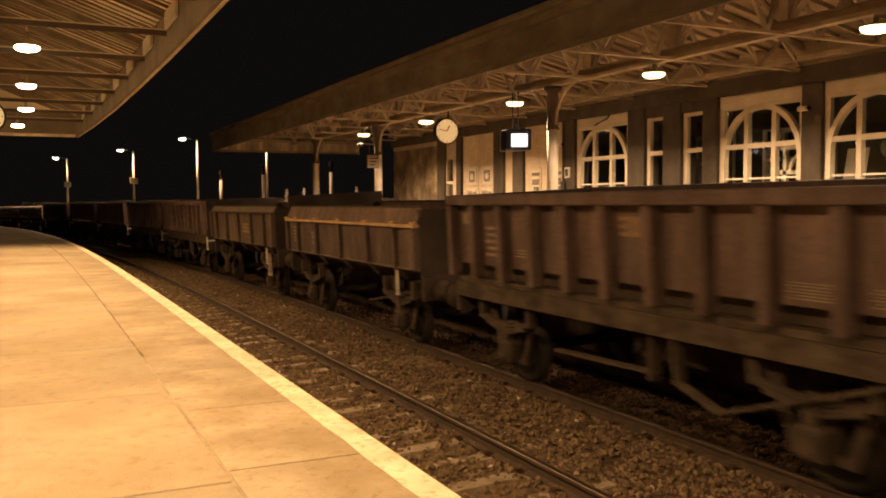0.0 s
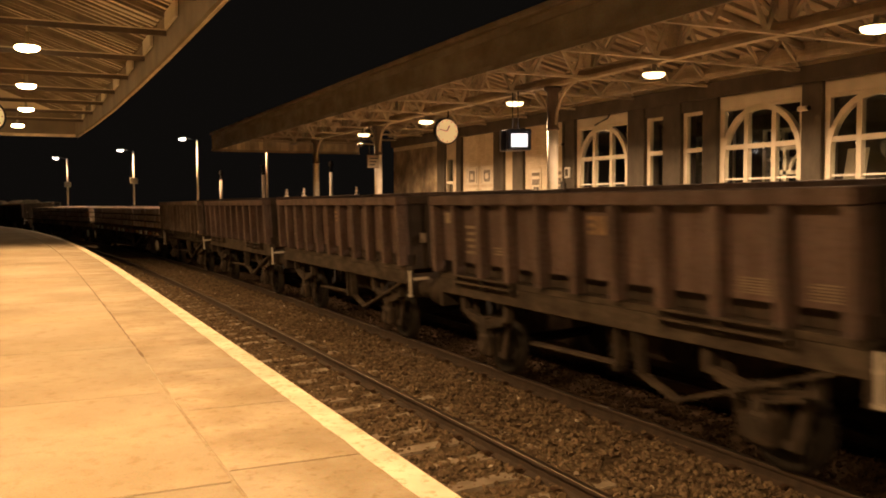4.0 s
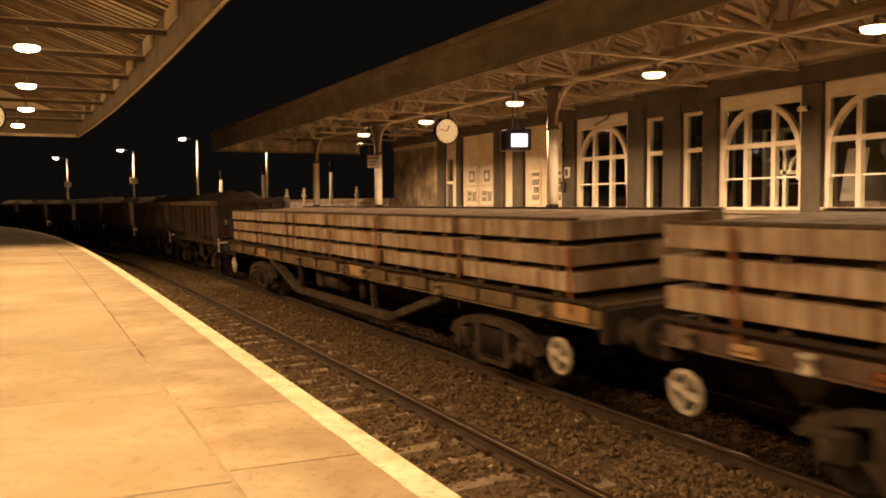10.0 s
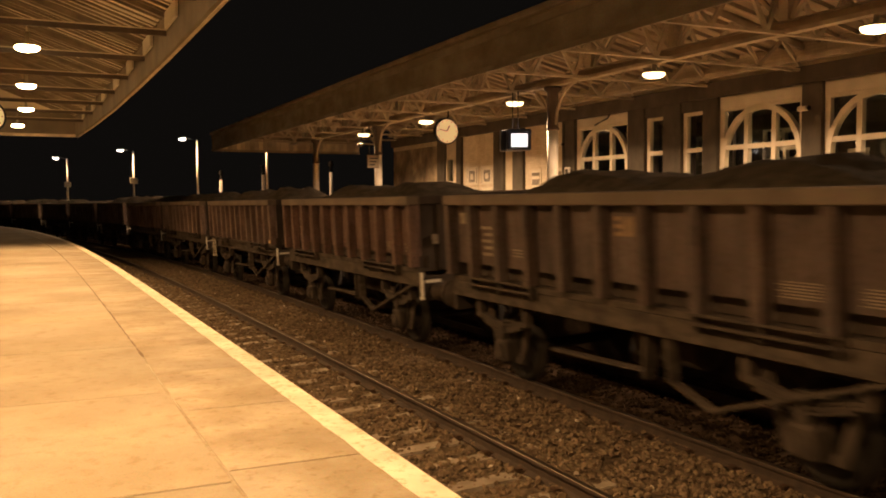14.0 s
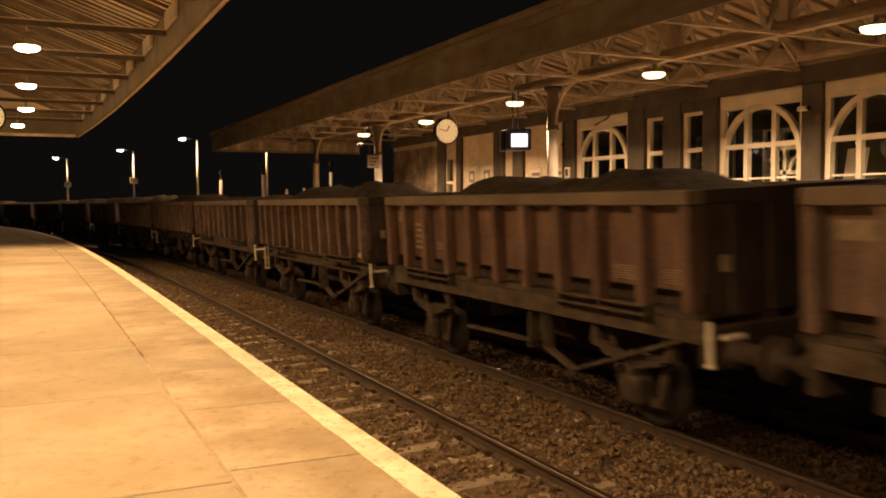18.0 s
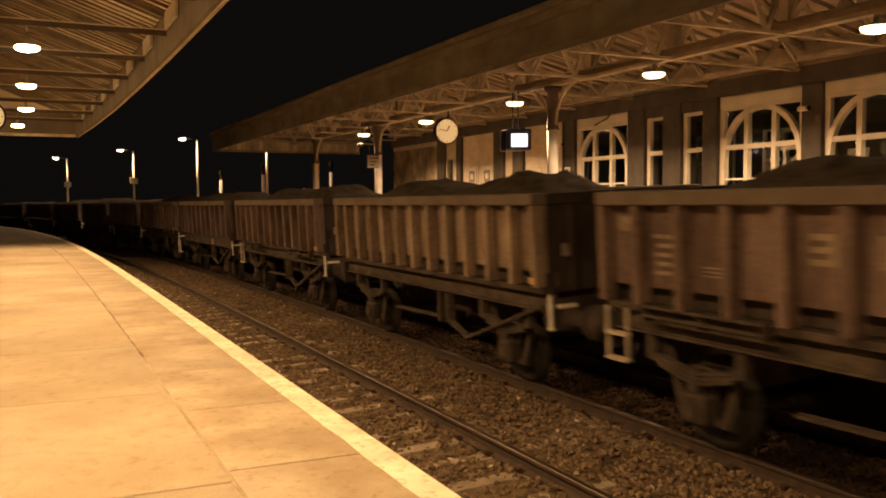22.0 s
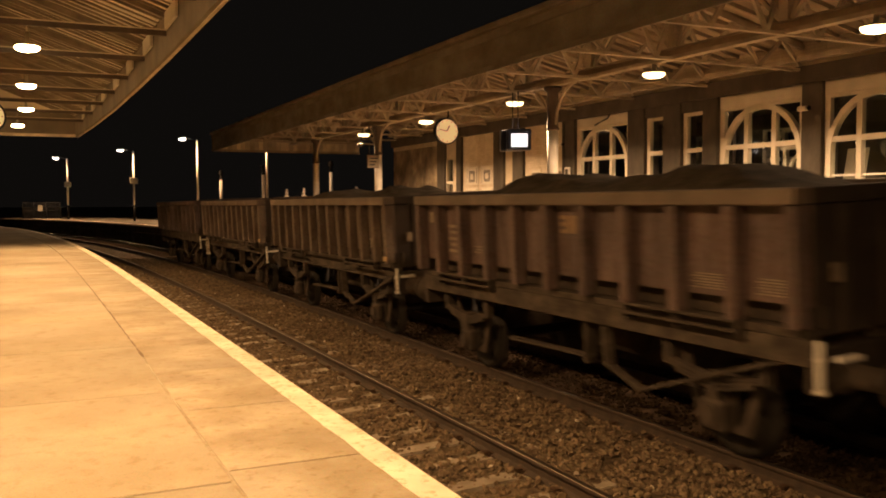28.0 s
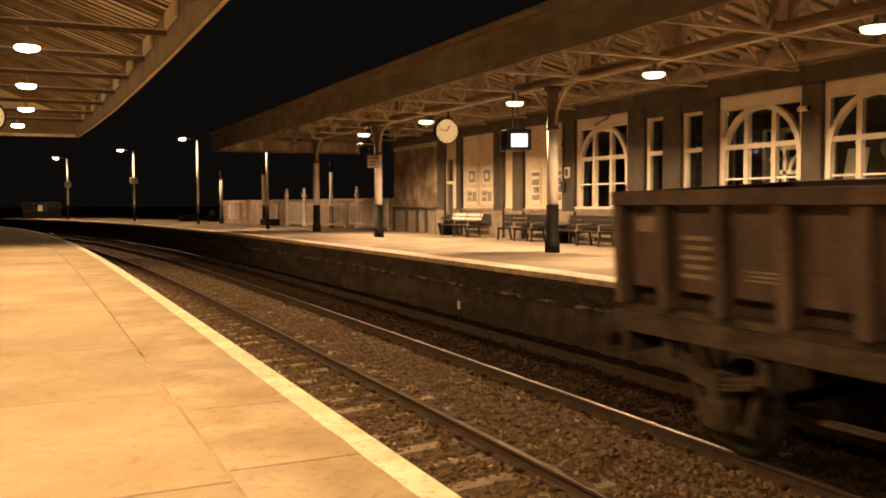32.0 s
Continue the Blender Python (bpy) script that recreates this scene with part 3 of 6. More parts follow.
def far_canopy():
    root = thing("platform_canopy", "cream steel canopy with a deep weathered fascia over the far platform", "canopy")
    y0, y1, xf, xr, xw = -16.0, 44.5, 8.6, 12.6, 16.36
    zb, zt, zr = 5.16, 6.03, 7.0
    part("fascia", box(xf - 0.04, xf + 0.04, y0, y1, zb, zt), "fascia", root, "deep weathered brown fascia")
    part("gutter", box(xf - 0.16, xf - 0.045, y0, y1, zt - 0.1, zt + 0.03, 0.02), "fascia", root, "pale gutter along the edge")
    part("fascia_moulding", box(xf - 0.066, xf - 0.043, y0, y1, zt - 0.28, zt - 0.13), "fascia", root)
    bm = bmesh.new()
    pts = [(xf + 0.04, zt - 0.247), (xf + 0.04, zt - 0.1), (xr, zr - 0.04), (xw, 6.16), (xw, zt - 0.247)]
    fr = [bm.verts.new((x, y1 - 0.05, z)) for x, z in pts]
    bk = [bm.verts.new((x, y1 - 0.01, z)) for x, z in pts]
    bm.faces.new(fr)
    bm.faces.new(bk[::-1])
    for k in range(5):
        bm.faces.new((fr[k], bk[k], bk[(k + 1) % 5], fr[(k + 1) % 5]))
    part("gable_board", bm, "roofing", root, "boarded gable end")
    part("fascia_rail", box(xf - 0.07, xf - 0.043, y0, y1, zb - 0.02, zb + 0.08), "fascia", root)
    part("end_valance", box(xf + 0.04, xw, y1 - 0.045, y1, zb, zt - 0.25), "fascia", root, "boarded end valance")
    count = 34
    for k in range(count):
        a = xf + 0.05 + (xw - xf - 0.07) * k / count
        part("valance_board", box(a, a + (xw - xf - 0.07) / count - 0.012, y1 - 0.062 - 0.006 * (k % 2), y1 - 0.046, zb + 0.08, zt - 0.26), "roofing_near", root)
    part("valance_rail", box(xf + 0.04, xw, y1 - 0.1, y1 - 0.063, zb - 0.03, zb + 0.07), "steel", root)
    for k, (xa, za, xb, zb2) in enumerate(((xf, zt - 0.06, xr, zr), (xr, zr, xw, 6.2))):
        n = 42
        for i in range(n):
            ya, yb = y0 + (y1 - y0) * i / n, y0 + (y1 - y0) * (i + 1) / n
            bm = bmesh.new()
            bar(bm, (xa, (ya + yb) / 2, za), (xb, (ya + yb) / 2, zb2), yb - ya - 0.02, 0.05)
            part("roof_panel", bm, "roofing", root)
    for (xa, za, xb, zb2) in ((xf, zt - 0.13, xr, zr - 0.07), (xr, zr - 0.07, xw, 6.13)):
        bm = bmesh.new()
        bar(bm, (xa, 0, za), (xb, 0, zb2), 0.06, 0.09)
        one = mesh_of(bm, "rafter", "roofing")
        y = y0 + 0.3
        while y < y1:
            part("rafter", one, "roofing", root, at=Matrix.Translation((0, y, 0)))
            y += 0.5
    # the long girder on the columns
    bm = bmesh.new()
    bx(bm, xr - 0.1, xr + 0.1, y0, y1 - 0.1, 5.52, 5.6)
    part("girder_flange", bm, "steel", root, "long riveted girder flange")
    part("girder_web", box(xr - 0.02, xr + 0.02, y0, y1 - 0.1, 5.6, 5.74), "roofing", root)
    part("girder_top", box(xr - 0.07, xr + 0.07, y0, y1 - 0.1, 5.74, 5.77), "roofing", root)
    part("ridge_beam", box(xr - 0.06, xr + 0.06, y0, y1 - 0.1, zr - 0.22, zr - 0.09), "roofing", root)
    part("wall_plate", box(16.12, 16.26, y0, WALL_Y1, 5.7, 5.8), "steel", root, "long plate along the wall")
    # trusses across
    bm = bmesh.new()
    zc = 5.5
    bx(bm, xf + 0.05, xw, -0.05, 0.05, zc, zc + 0.06)
    low = mesh_of(bm, "bottom_chord", "steel")
    bm = bmesh.new()
    bar(bm, (xf + 0.05, 0, 5.85), (xr, 0, zr - 0.16), 0.11, 0.12)
    bar(bm, (xr, 0, zr - 0.16), (xw, 0, 6.05), 0.11, 0.12)
    top = mesh_of(bm, "top_chord", "steel")
    # a king post on the girder, with struts fanning out along the ridge
    king = mesh_of(box(xr - 0.11, xr + 0.11, -0.11, 0.11, 5.772, zr - 0.225, 0.01), "king_post", "steel")
    fans = []
    for reach in (-1.15, -0.55, 0.55, 1.15):
        bm = bmesh.new()
        bar(bm, (xr, 0.13 * (1 if reach > 0 else -1), 5.79), (xr, reach, zr - 0.2), 0.07, 0.09, (1, 0, 0))
        fans.append(mesh_of(bm, "strut", "steel"))
    webs = []
    xs = [xf + 0.05, 9.35, 10.0, 10.8, 11.5, 12.1, xr, 13.4, 14.25, 15.0, 15.7, xw]
    for i in range(len(xs) - 1):
        a, b = xs[i], xs[i + 1]
        zz = lambda x: 5.85 + (x - xf) * (zr - 6.0) / (xr - xf) if x < xr else zr - 0.16 - (x - xr) * (zr - 6.2) / (xw - xr)
        bm = bmesh.new()
        if i % 2:
            bar(bm, (a, 0, zc + 0.05), (b, 0, zz(b)), 0.06, 0.085)
        else:
            bar(bm, (a, 0, zz(a)), (b, 0, zc + 0.05), 0.06, 0.085)
        webs.append(mesh_of(bm, "brace", "steel"))
    y = 11.75 - 3.03 * 8
    while y < y1 - 0.5:
        t = part("truss", low, "steel", root, at=Matrix.Translation((0, y, 0)))
        part("top_chord", top, "steel", t)
        for web in webs:
            part("brace", web, "steel", t)
        part("king_post", king, "steel", t, "broad upright post on the girder")
        for strut in fans:
            part("strut", strut, "steel", t)
        y += 3.03
    return root


def near_canopy():
    root = thing("platform_canopy", "cream steel canopy over the near platform, seen from below", "canopy")
    xr, xw, zb, zt, zr = -1.8, -5.6, 4.93, 5.75, 7.08
    edge = [(2.2, -16.0), (2.2, 8.0), (2.22, 15.0), (2.2, 19.0), (2.14, 24.2), (1.98, 29.5), (1.77, 34.3)]

    def edge_x(y):
        for (xa, ya), (xb, yb) in zip(edge, edge[1:]):
            if y <= yb:
                return xa + (xb - xa) * (y - ya) / (yb - ya)
        return edge[-1][0]

    for i, (a, b) in enumerate(zip(edge, edge[1:])):
        bm = bmesh.new()
        bar(bm, (a[0], a[1], (zb + zt) / 2), (b[0], b[1], (zb + zt) / 2), 0.07, zt - zb)
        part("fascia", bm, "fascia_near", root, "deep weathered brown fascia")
        bm = bmesh.new()
        bar(bm, (a[0] + 0.09, a[1], zt - 0.03), (b[0] + 0.09, b[1], zt - 0.03), 0.12, 0.12)
        bar(bm, (a[0] + 0.05, a[1], zb + 0.03), (b[0] + 0.05, b[1], zb + 0.03), 0.05, 0.09)
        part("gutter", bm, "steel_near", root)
    y1 = 34.3
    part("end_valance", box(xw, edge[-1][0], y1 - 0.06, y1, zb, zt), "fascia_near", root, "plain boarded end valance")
    part("valance_rail", box(xw, edge[-1][0], y1 - 0.12, y1 - 0.063, zb - 0.02, zb + 0.08), "steel_near", root)
    n = 44
    for i in range(n):
        ya, yb = -16 + (y1 + 16) * i / n, -16 + (y1 + 16) * (i + 1) / n
        for p, q in (((edge_x(ya), zt - 0.06), (xr, zr)), ((xr, zr), (xw, 5.9))):
            bm = bmesh.new()
            bar(bm, (p[0], (ya + yb) / 2, p[1]), (q[0], (ya + yb) / 2, q[1]), yb - ya - 0.015, 0.05)
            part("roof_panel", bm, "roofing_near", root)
    y = -15.8
    while y < y1:
        bm = bmesh.new()
        bar(bm, (edge_x(y), y, zt - 0.14), (xr, y, zr - 0.08), 0.05, 0.09)
        part("rafter", bm, "rafter_near", root)
        y += 0.5 if y < 6 else 0.31
    bm = bmesh.new()
    pts = [(edge[-1][0], zt), (xr, zr - 0.03), (xw, 5.88), (xw, zt)]
    fr = [bm.verts.new((x, y1 - 0.058, z)) for x, z in pts]
    bk = [bm.verts.new((x, y1 - 0.02, z)) for x, z in pts]
    bm.faces.new(fr)
    bm.faces.new(bk[::-1])
    for k in range(4):
        bm.faces.new((fr[k], bk[k], bk[(k + 1) % 4], fr[(k + 1) % 4]))
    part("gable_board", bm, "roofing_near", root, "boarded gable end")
    # uneven laths and boards between the rafters
    rnd = random.Random(21)
    y = 9.0
    while y < y1 - 0.25:
        wide = rnd.uniform(0.1, 0.28)
        a, b = sorted((rnd.random(), rnd.random()))
        if b - a < 0.35 or rnd.random() < 0.7:
            a, b = 0.0, 1.0
        e = edge_x(y) - 0.06
        drop = rnd.uniform(0.055, 0.085)
        skew = rnd.uniform(-0.05, 0.05)
        f = lambda u: (e + (xr + 0.05 - e) * u, y + skew * u, zt - 0.06 - drop + (zr - zt + 0.06) * u)
        bm = bmesh.new()
        bar(bm, f(a), f(b), wide, 0.02)
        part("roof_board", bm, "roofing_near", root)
        y += wide + rnd.uniform(0.015, 0.06)
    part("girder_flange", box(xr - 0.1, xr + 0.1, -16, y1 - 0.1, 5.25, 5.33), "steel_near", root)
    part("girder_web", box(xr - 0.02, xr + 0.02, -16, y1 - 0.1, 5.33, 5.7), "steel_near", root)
    zc = 5.22
    y = 14.93 - 2.75 * 11
    while y < y1 - 0.3:
        xe = edge_x(y) - 0.05
        # Dark web, bright flange: the chord's shade and lit edge are coloured in.
        t = part("truss", box(xw, xe, y - 0.02, y + 0.02, zc, zc + 0.085), "steel_brown", root)
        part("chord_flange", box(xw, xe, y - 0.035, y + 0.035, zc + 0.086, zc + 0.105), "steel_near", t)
        bm = bmesh.new()
        bar(bm, (xe, y, zt - 0.2), (xr, y, zr - 0.16), 0.08, 0.1)
        bar(bm, (xr, y, zr - 0.16), (xw, y, 5.75), 0.08, 0.1)
        part("top_chord", bm, "rafter_near", t)
        xs = [xe, 1.2, 0.2, -0.8, xr, -2.8, -3.8, -4.8, xw]
        for i in range(len(xs) - 1):
            a, b = xs[i], xs[i + 1]
            zz = lambda x: zt - 0.2 + (xe - x) * (zr - zt + 0.04) / (xe - xr) if x > xr else zr - 0.16 - (xr - x) * (zr - 5.91) / (xr - xw)
            if i in (0, 1, 2):
                continue
            bm = bmesh.new()
            if i % 2:
                bar(bm, (a, y, zc + 0.05), (b, y, zz(b)), 0.05, 0.07)
            else:
                bar(bm, (a, y, zz(a)), (b, y, zc + 0.05), 0.05, 0.07)
            part("brace", bm, "steel_near", t)
        if y > -3:
            part("gusset_plate", box(xe - 0.05, xe - 0.005, y - 1.25, y - 0.15, 5.3, 5.56), "frame", t, "pale plate behind the fascia")
        y += 2.75
    setting("wall_near_building", box(xw - 0.4, xw, -16, 60, -0.6, 6.2), "wall", "plain painted station wall", "wall")


def build_columns():
    def one():
        root = thing("canopy_column", "iron canopy column, white with a black base and brown head", "column", group="canopy columns")
        bm = bmesh.new()
        lathe(bm, [(0.2, 0), (0.2, 0.34), (0.165, 0.36), (0.165, 1.27)], 14)
        part("base", bm, "black", root, "black painted lower part")
        bm = bmesh.new()
        lathe(bm, [(0.15, 1.27), (0.15, 3.22)], 14)
        part("shaft", bm, "white", root, "white painted shaft")
        bm = bmesh.new()
        lathe(bm, [(0.15, 3.22), (0.19, 3.25), (0.15, 3.3), (0.15, 4.2), (0.24, 4.28), (0.24, 4.35)], 14)
        part("head", bm, "steel_brown", root, "brown painted head")
        for sy in (-1, 1):
            bm = bmesh.new()
            for k in range(8):
                a0, a1 = k * math.pi / 16, (k + 1) * math.pi / 16
                bar(bm, (0, sy * (0.15 + 1.0 * (1 - math.cos(a0))), 3.35 + 1.0 * math.sin(a0)), (0, sy * (0.15 + 1.0 * (1 - math.cos(a1))), 3.35 + 1.0 * math.sin(a1)), 0.06, 0.06, (1, 0, 0))
            part("bracket", bm, "steel", root, "curved cream bracket")
        return root

    first = one()
    first.matrix_world = pose(12.6, 19.55, FAR_Z)
    for y in (32.1, 40.2, 7.0, -5.5):
        copy_thing(first, pose(12.6, y, FAR_Z))


def build_canopy_lamps():
    def one():
        root = thing("canopy_lamp", "round lit lamp with a glowing bowl under the canopy", "lamp", group="canopy lamps")
        bm = bmesh.new()
        lathe(bm, [(0.16, 0.02), (0.25, 0.02), (0.235, 0.05), (0.09, 0.075), (0.045, 0.1), (0.04, 0.32)], 18)
        part("housing", bm, "housing", root, "cream lamp housing")
        bm = bmesh.new()
        lathe(bm, [(0.06, -0.085), (0.15, -0.075), (0.215, -0.05), (0.245, -0.012), (0.245, 0.018), (0.2, 0.019)], 20)
        part("bowl", bm, "bowl", root, "glowing warm bowl")
        bm = bmesh.new()
        tube(bm, (0, 0, 0.3), (0, 0, 0.42), 0.02)
        part("stem", bm, "steel", root)
        return root

    first = one()
    first.matrix_world = pose(12.6, 15.47, 5.3)
    for x, y in RIGHT_LAMPS:
        if y != 15.47:
            copy_thing(first, pose(x, y, 5.3))
    bm = bmesh.new()
    lathe(bm, [(0.06, -0.085), (0.15, -0.075), (0.215, -0.05), (0.245, -0.012), (0.245, 0.018), (0.2, 0.019)], 20)
    near = mesh_of(bm, "bowl", "bowl_near")
    for x, y in LEFT_LAMPS:
        ob = copy_thing(first, pose(x, y, 5.09))
        ob.scale = (0.78, 0.78, 0.8)
        for c in ob.children:
            if c.name.startswith("bowl"):
                c.data = near
            if c.name.startswith("stem"):
                c.scale = (1, 1, 1.12)


def build_post_lamps():
    def one():
        root = thing("street_lamp", "tall white platform lamp post with a lit head", "street lamp", group="platform lamp posts")
        bm = bmesh.new()
        tube(bm, (0, 0, 0), (0, 0, 1.3), 0.09, 0.085)
        part("base", bm, "black", root, "black painted lower post")
        bm = bmesh.new()
        tube(bm, (0, 0, 1.3), (0, 0, 5.6), 0.075, 0.06)
        part("post", bm, "white", root, "white tapered post")
        bm = bmesh.new()
        tube(bm, (0, 0, 5.55), (-0.7, 0, 5.72), 0.03)
        part("arm", bm, "iron", root)
        bm = bmesh.new()
        lathe(bm, [(0.1, 0.0), (0.24, 0.01), (0.22, 0.08), (0.1, 0.13)], 14, (-0.95, 0, 5.66))
        part("head", bm, "housing", root)
        bm = bmesh.new()
        lathe(bm, [(0.12, -0.09), (0.22, -0.04), (0.235, 0.0)], 14, (-0.95, 0, 5.655))
        part("lens", bm, "bowl_white", root, "glowing white lens")
        return root

    first = one()
    for k, (x, y) in enumerate(POST_LAMPS):
        if k == 0:
            first.matrix_world = pose(x, y, FAR_Z)
            ob = first
        else:
            ob = copy_thing(first, pose(x, y, FAR_Z))
        if k >= 2:
            bm = box(-0.28, 0.28, -0.13, -0.1, 3.0, 3.45, 0.01)
            part("sign_plate", bm, "white", ob, "small white sign plate")


build_ground()
build_ballast()
build_rails()
build_near_platform()
build_far_platform()
build_far_wall()
far_canopy()
near_canopy()
build_columns()
build_canopy_lamps()
build_post_lamps()


# ---- joinery and fittings of the far building ----
def arched_window(number, y0, y1, x, deep=0.12, crown=4.86):
    """A three-light window with an arch set in a square frame."""
    z0, z1 = 2.3, 4.88
    root = tagged(part("window_%d" % number, box(x + 0.02, x + 0.02 + deep, y0 + 0.002, y0 + 0.13, z0 + 0.06, z1), "frame"), "tall cream window with an arched head and three lights", "window", kind="structure")
    part("frame_post", box(x + 0.02, x + 0.02 + deep, y1 - 0.13, y1 - 0.002, z0 + 0.06, z1), "frame", root)
    if number < 4:
        # Added dark sheet over the reveal, in place of shade.
        part("reveal_lining", box(x + 0.17, x + 0.42, y1 - 0.02, y1 - 0.003, z0 + 0.06, z1 - 0.02), "shade_dark", root, "added lining, dark in place of reveal shade")
    part("frame_head", box(x + 0.02, x + 0.02 + deep, y0 + 0.13, y1 - 0.13, z1 - 0.06, z1), "frame", root)
    part("window_sill", box(x - 0.09, x + 0.14, y0 - 0.04, y1 + 0.04, z0 - 0.02, z0 + 0.058, 0.01), "frame", root, "projecting cream sill")
    w = y1 - y0
    for f in (1 / 3, 2 / 3):
        y = y0 + w * f
        part("mullion", box(x - 0.0, x + 0.14, y - 0.065, y + 0.065, z0 + 0.06, z1 - 0.065), "frame", root)
    part("transom", box(x + 0.005, x + 0.135, y0 + 0.13, y1 - 0.13, 3.82, 3.94), "frame", root)
    for k in range(3):
        a, b = y0 + w * k / 3 + 0.07, y0 + w * (k + 1) / 3 - 0.07
        part("meeting_rail", box(x + 0.04, x + 0.10, a + (0.06 if k == 0 else 0), b - (0.06 if k == 2 else 0), 3.05, 3.09), "white", root, "thin white sash rail")
        for za, zb in ((z0 + 0.06, 3.05), (3.09, 3.82), (3.94, z1 - 0.06)):
            p = part("pane", box(x + 0.065, x + 0.071, a - 0.06, b + 0.06, za, zb), "glass", root)
            p.visible_shadow = False
    r = w / 2 - 0.1
    yc, zc = (y0 + y1) / 2, crown - (w / 2 - 0.1) - 0.02
    bm = bmesh.new()
    n = 24
    for k in range(n):
        a0, a1 = math.pi * k / n, math.pi * (k + 1) / n
        q = []
        for xx in (x - 0.012, x + 0.14):
            for rr in (r - 0.075, r + 0.055):
                for a in (a0, a1):
                    q.append(bm.verts.new((xx, yc + rr * math.cos(a), zc + rr * math.sin(a))))
        for f in ((0, 1, 3, 2), (4, 6, 7, 5), (0, 4, 5, 1), (2, 3, 7, 6)):
            bm.faces.new([q[i] for i in f])
    bx(bm, x - 0.012, x + 0.14, yc - r - 0.055, yc - r + 0.075, 3.0, zc)
    bx(bm, x - 0.012, x + 0.14, yc + r - 0.075, yc + r + 0.055, 3.0, zc)
    part("arch", bm, "frame", root, "round cream arch")
    return root


def slim_window(number, y0, y1, x):
    z0, z1 = 2.3, 4.91
    root = tagged(part("window_%d" % number, box(x + 0.02, x + 0.14, y1 - 0.13, y1 - 0.002, z0, z1), "frame"), "slim tall cream sash window", "window", kind="structure")
    part("frame_post", box(x + 0.02, x + 0.14, y0 + 0.002, y0 + 0.06, z0, z1), "frame", root)
    # Thin dark sheet added where the reveal would lie in shade.
    part("reveal_lining", box(x + 0.16, x + 0.43, y1 - 0.02, y1 - 0.003, z0, z1 - 0.01), "shade_dark", root, "added lining, dark in place of reveal shade")
    part("frame_head", box(x + 0.02, x + 0.14, y0 + 0.06, y1 - 0.13, z1 - 0.09, z1 - 0.002), "frame", root)
    part("transom", box(x + 0.02, x + 0.14, y0 + 0.06, y1 - 0.13, 3.83, 3.95), "frame", root)
    for za, zb in ((z0, 3.83), (3.95, z1 - 0.09)):
        p = part("pane", box(x + 0.07, x + 0.076, y0 + 0.05, y1 - 0.16, za, zb), "glass", root)
        p.visible_shadow = False


PILASTERS = [(33.75, 34.48), (32.2, 32.62), (28.68, 29.42), (27.24, 27.97), (23.97, 24.68), (20.40, 21.17), (18.84, 19.57), (17.45, 17.98), (14.15, 14.71), (10.7, 11.4)]


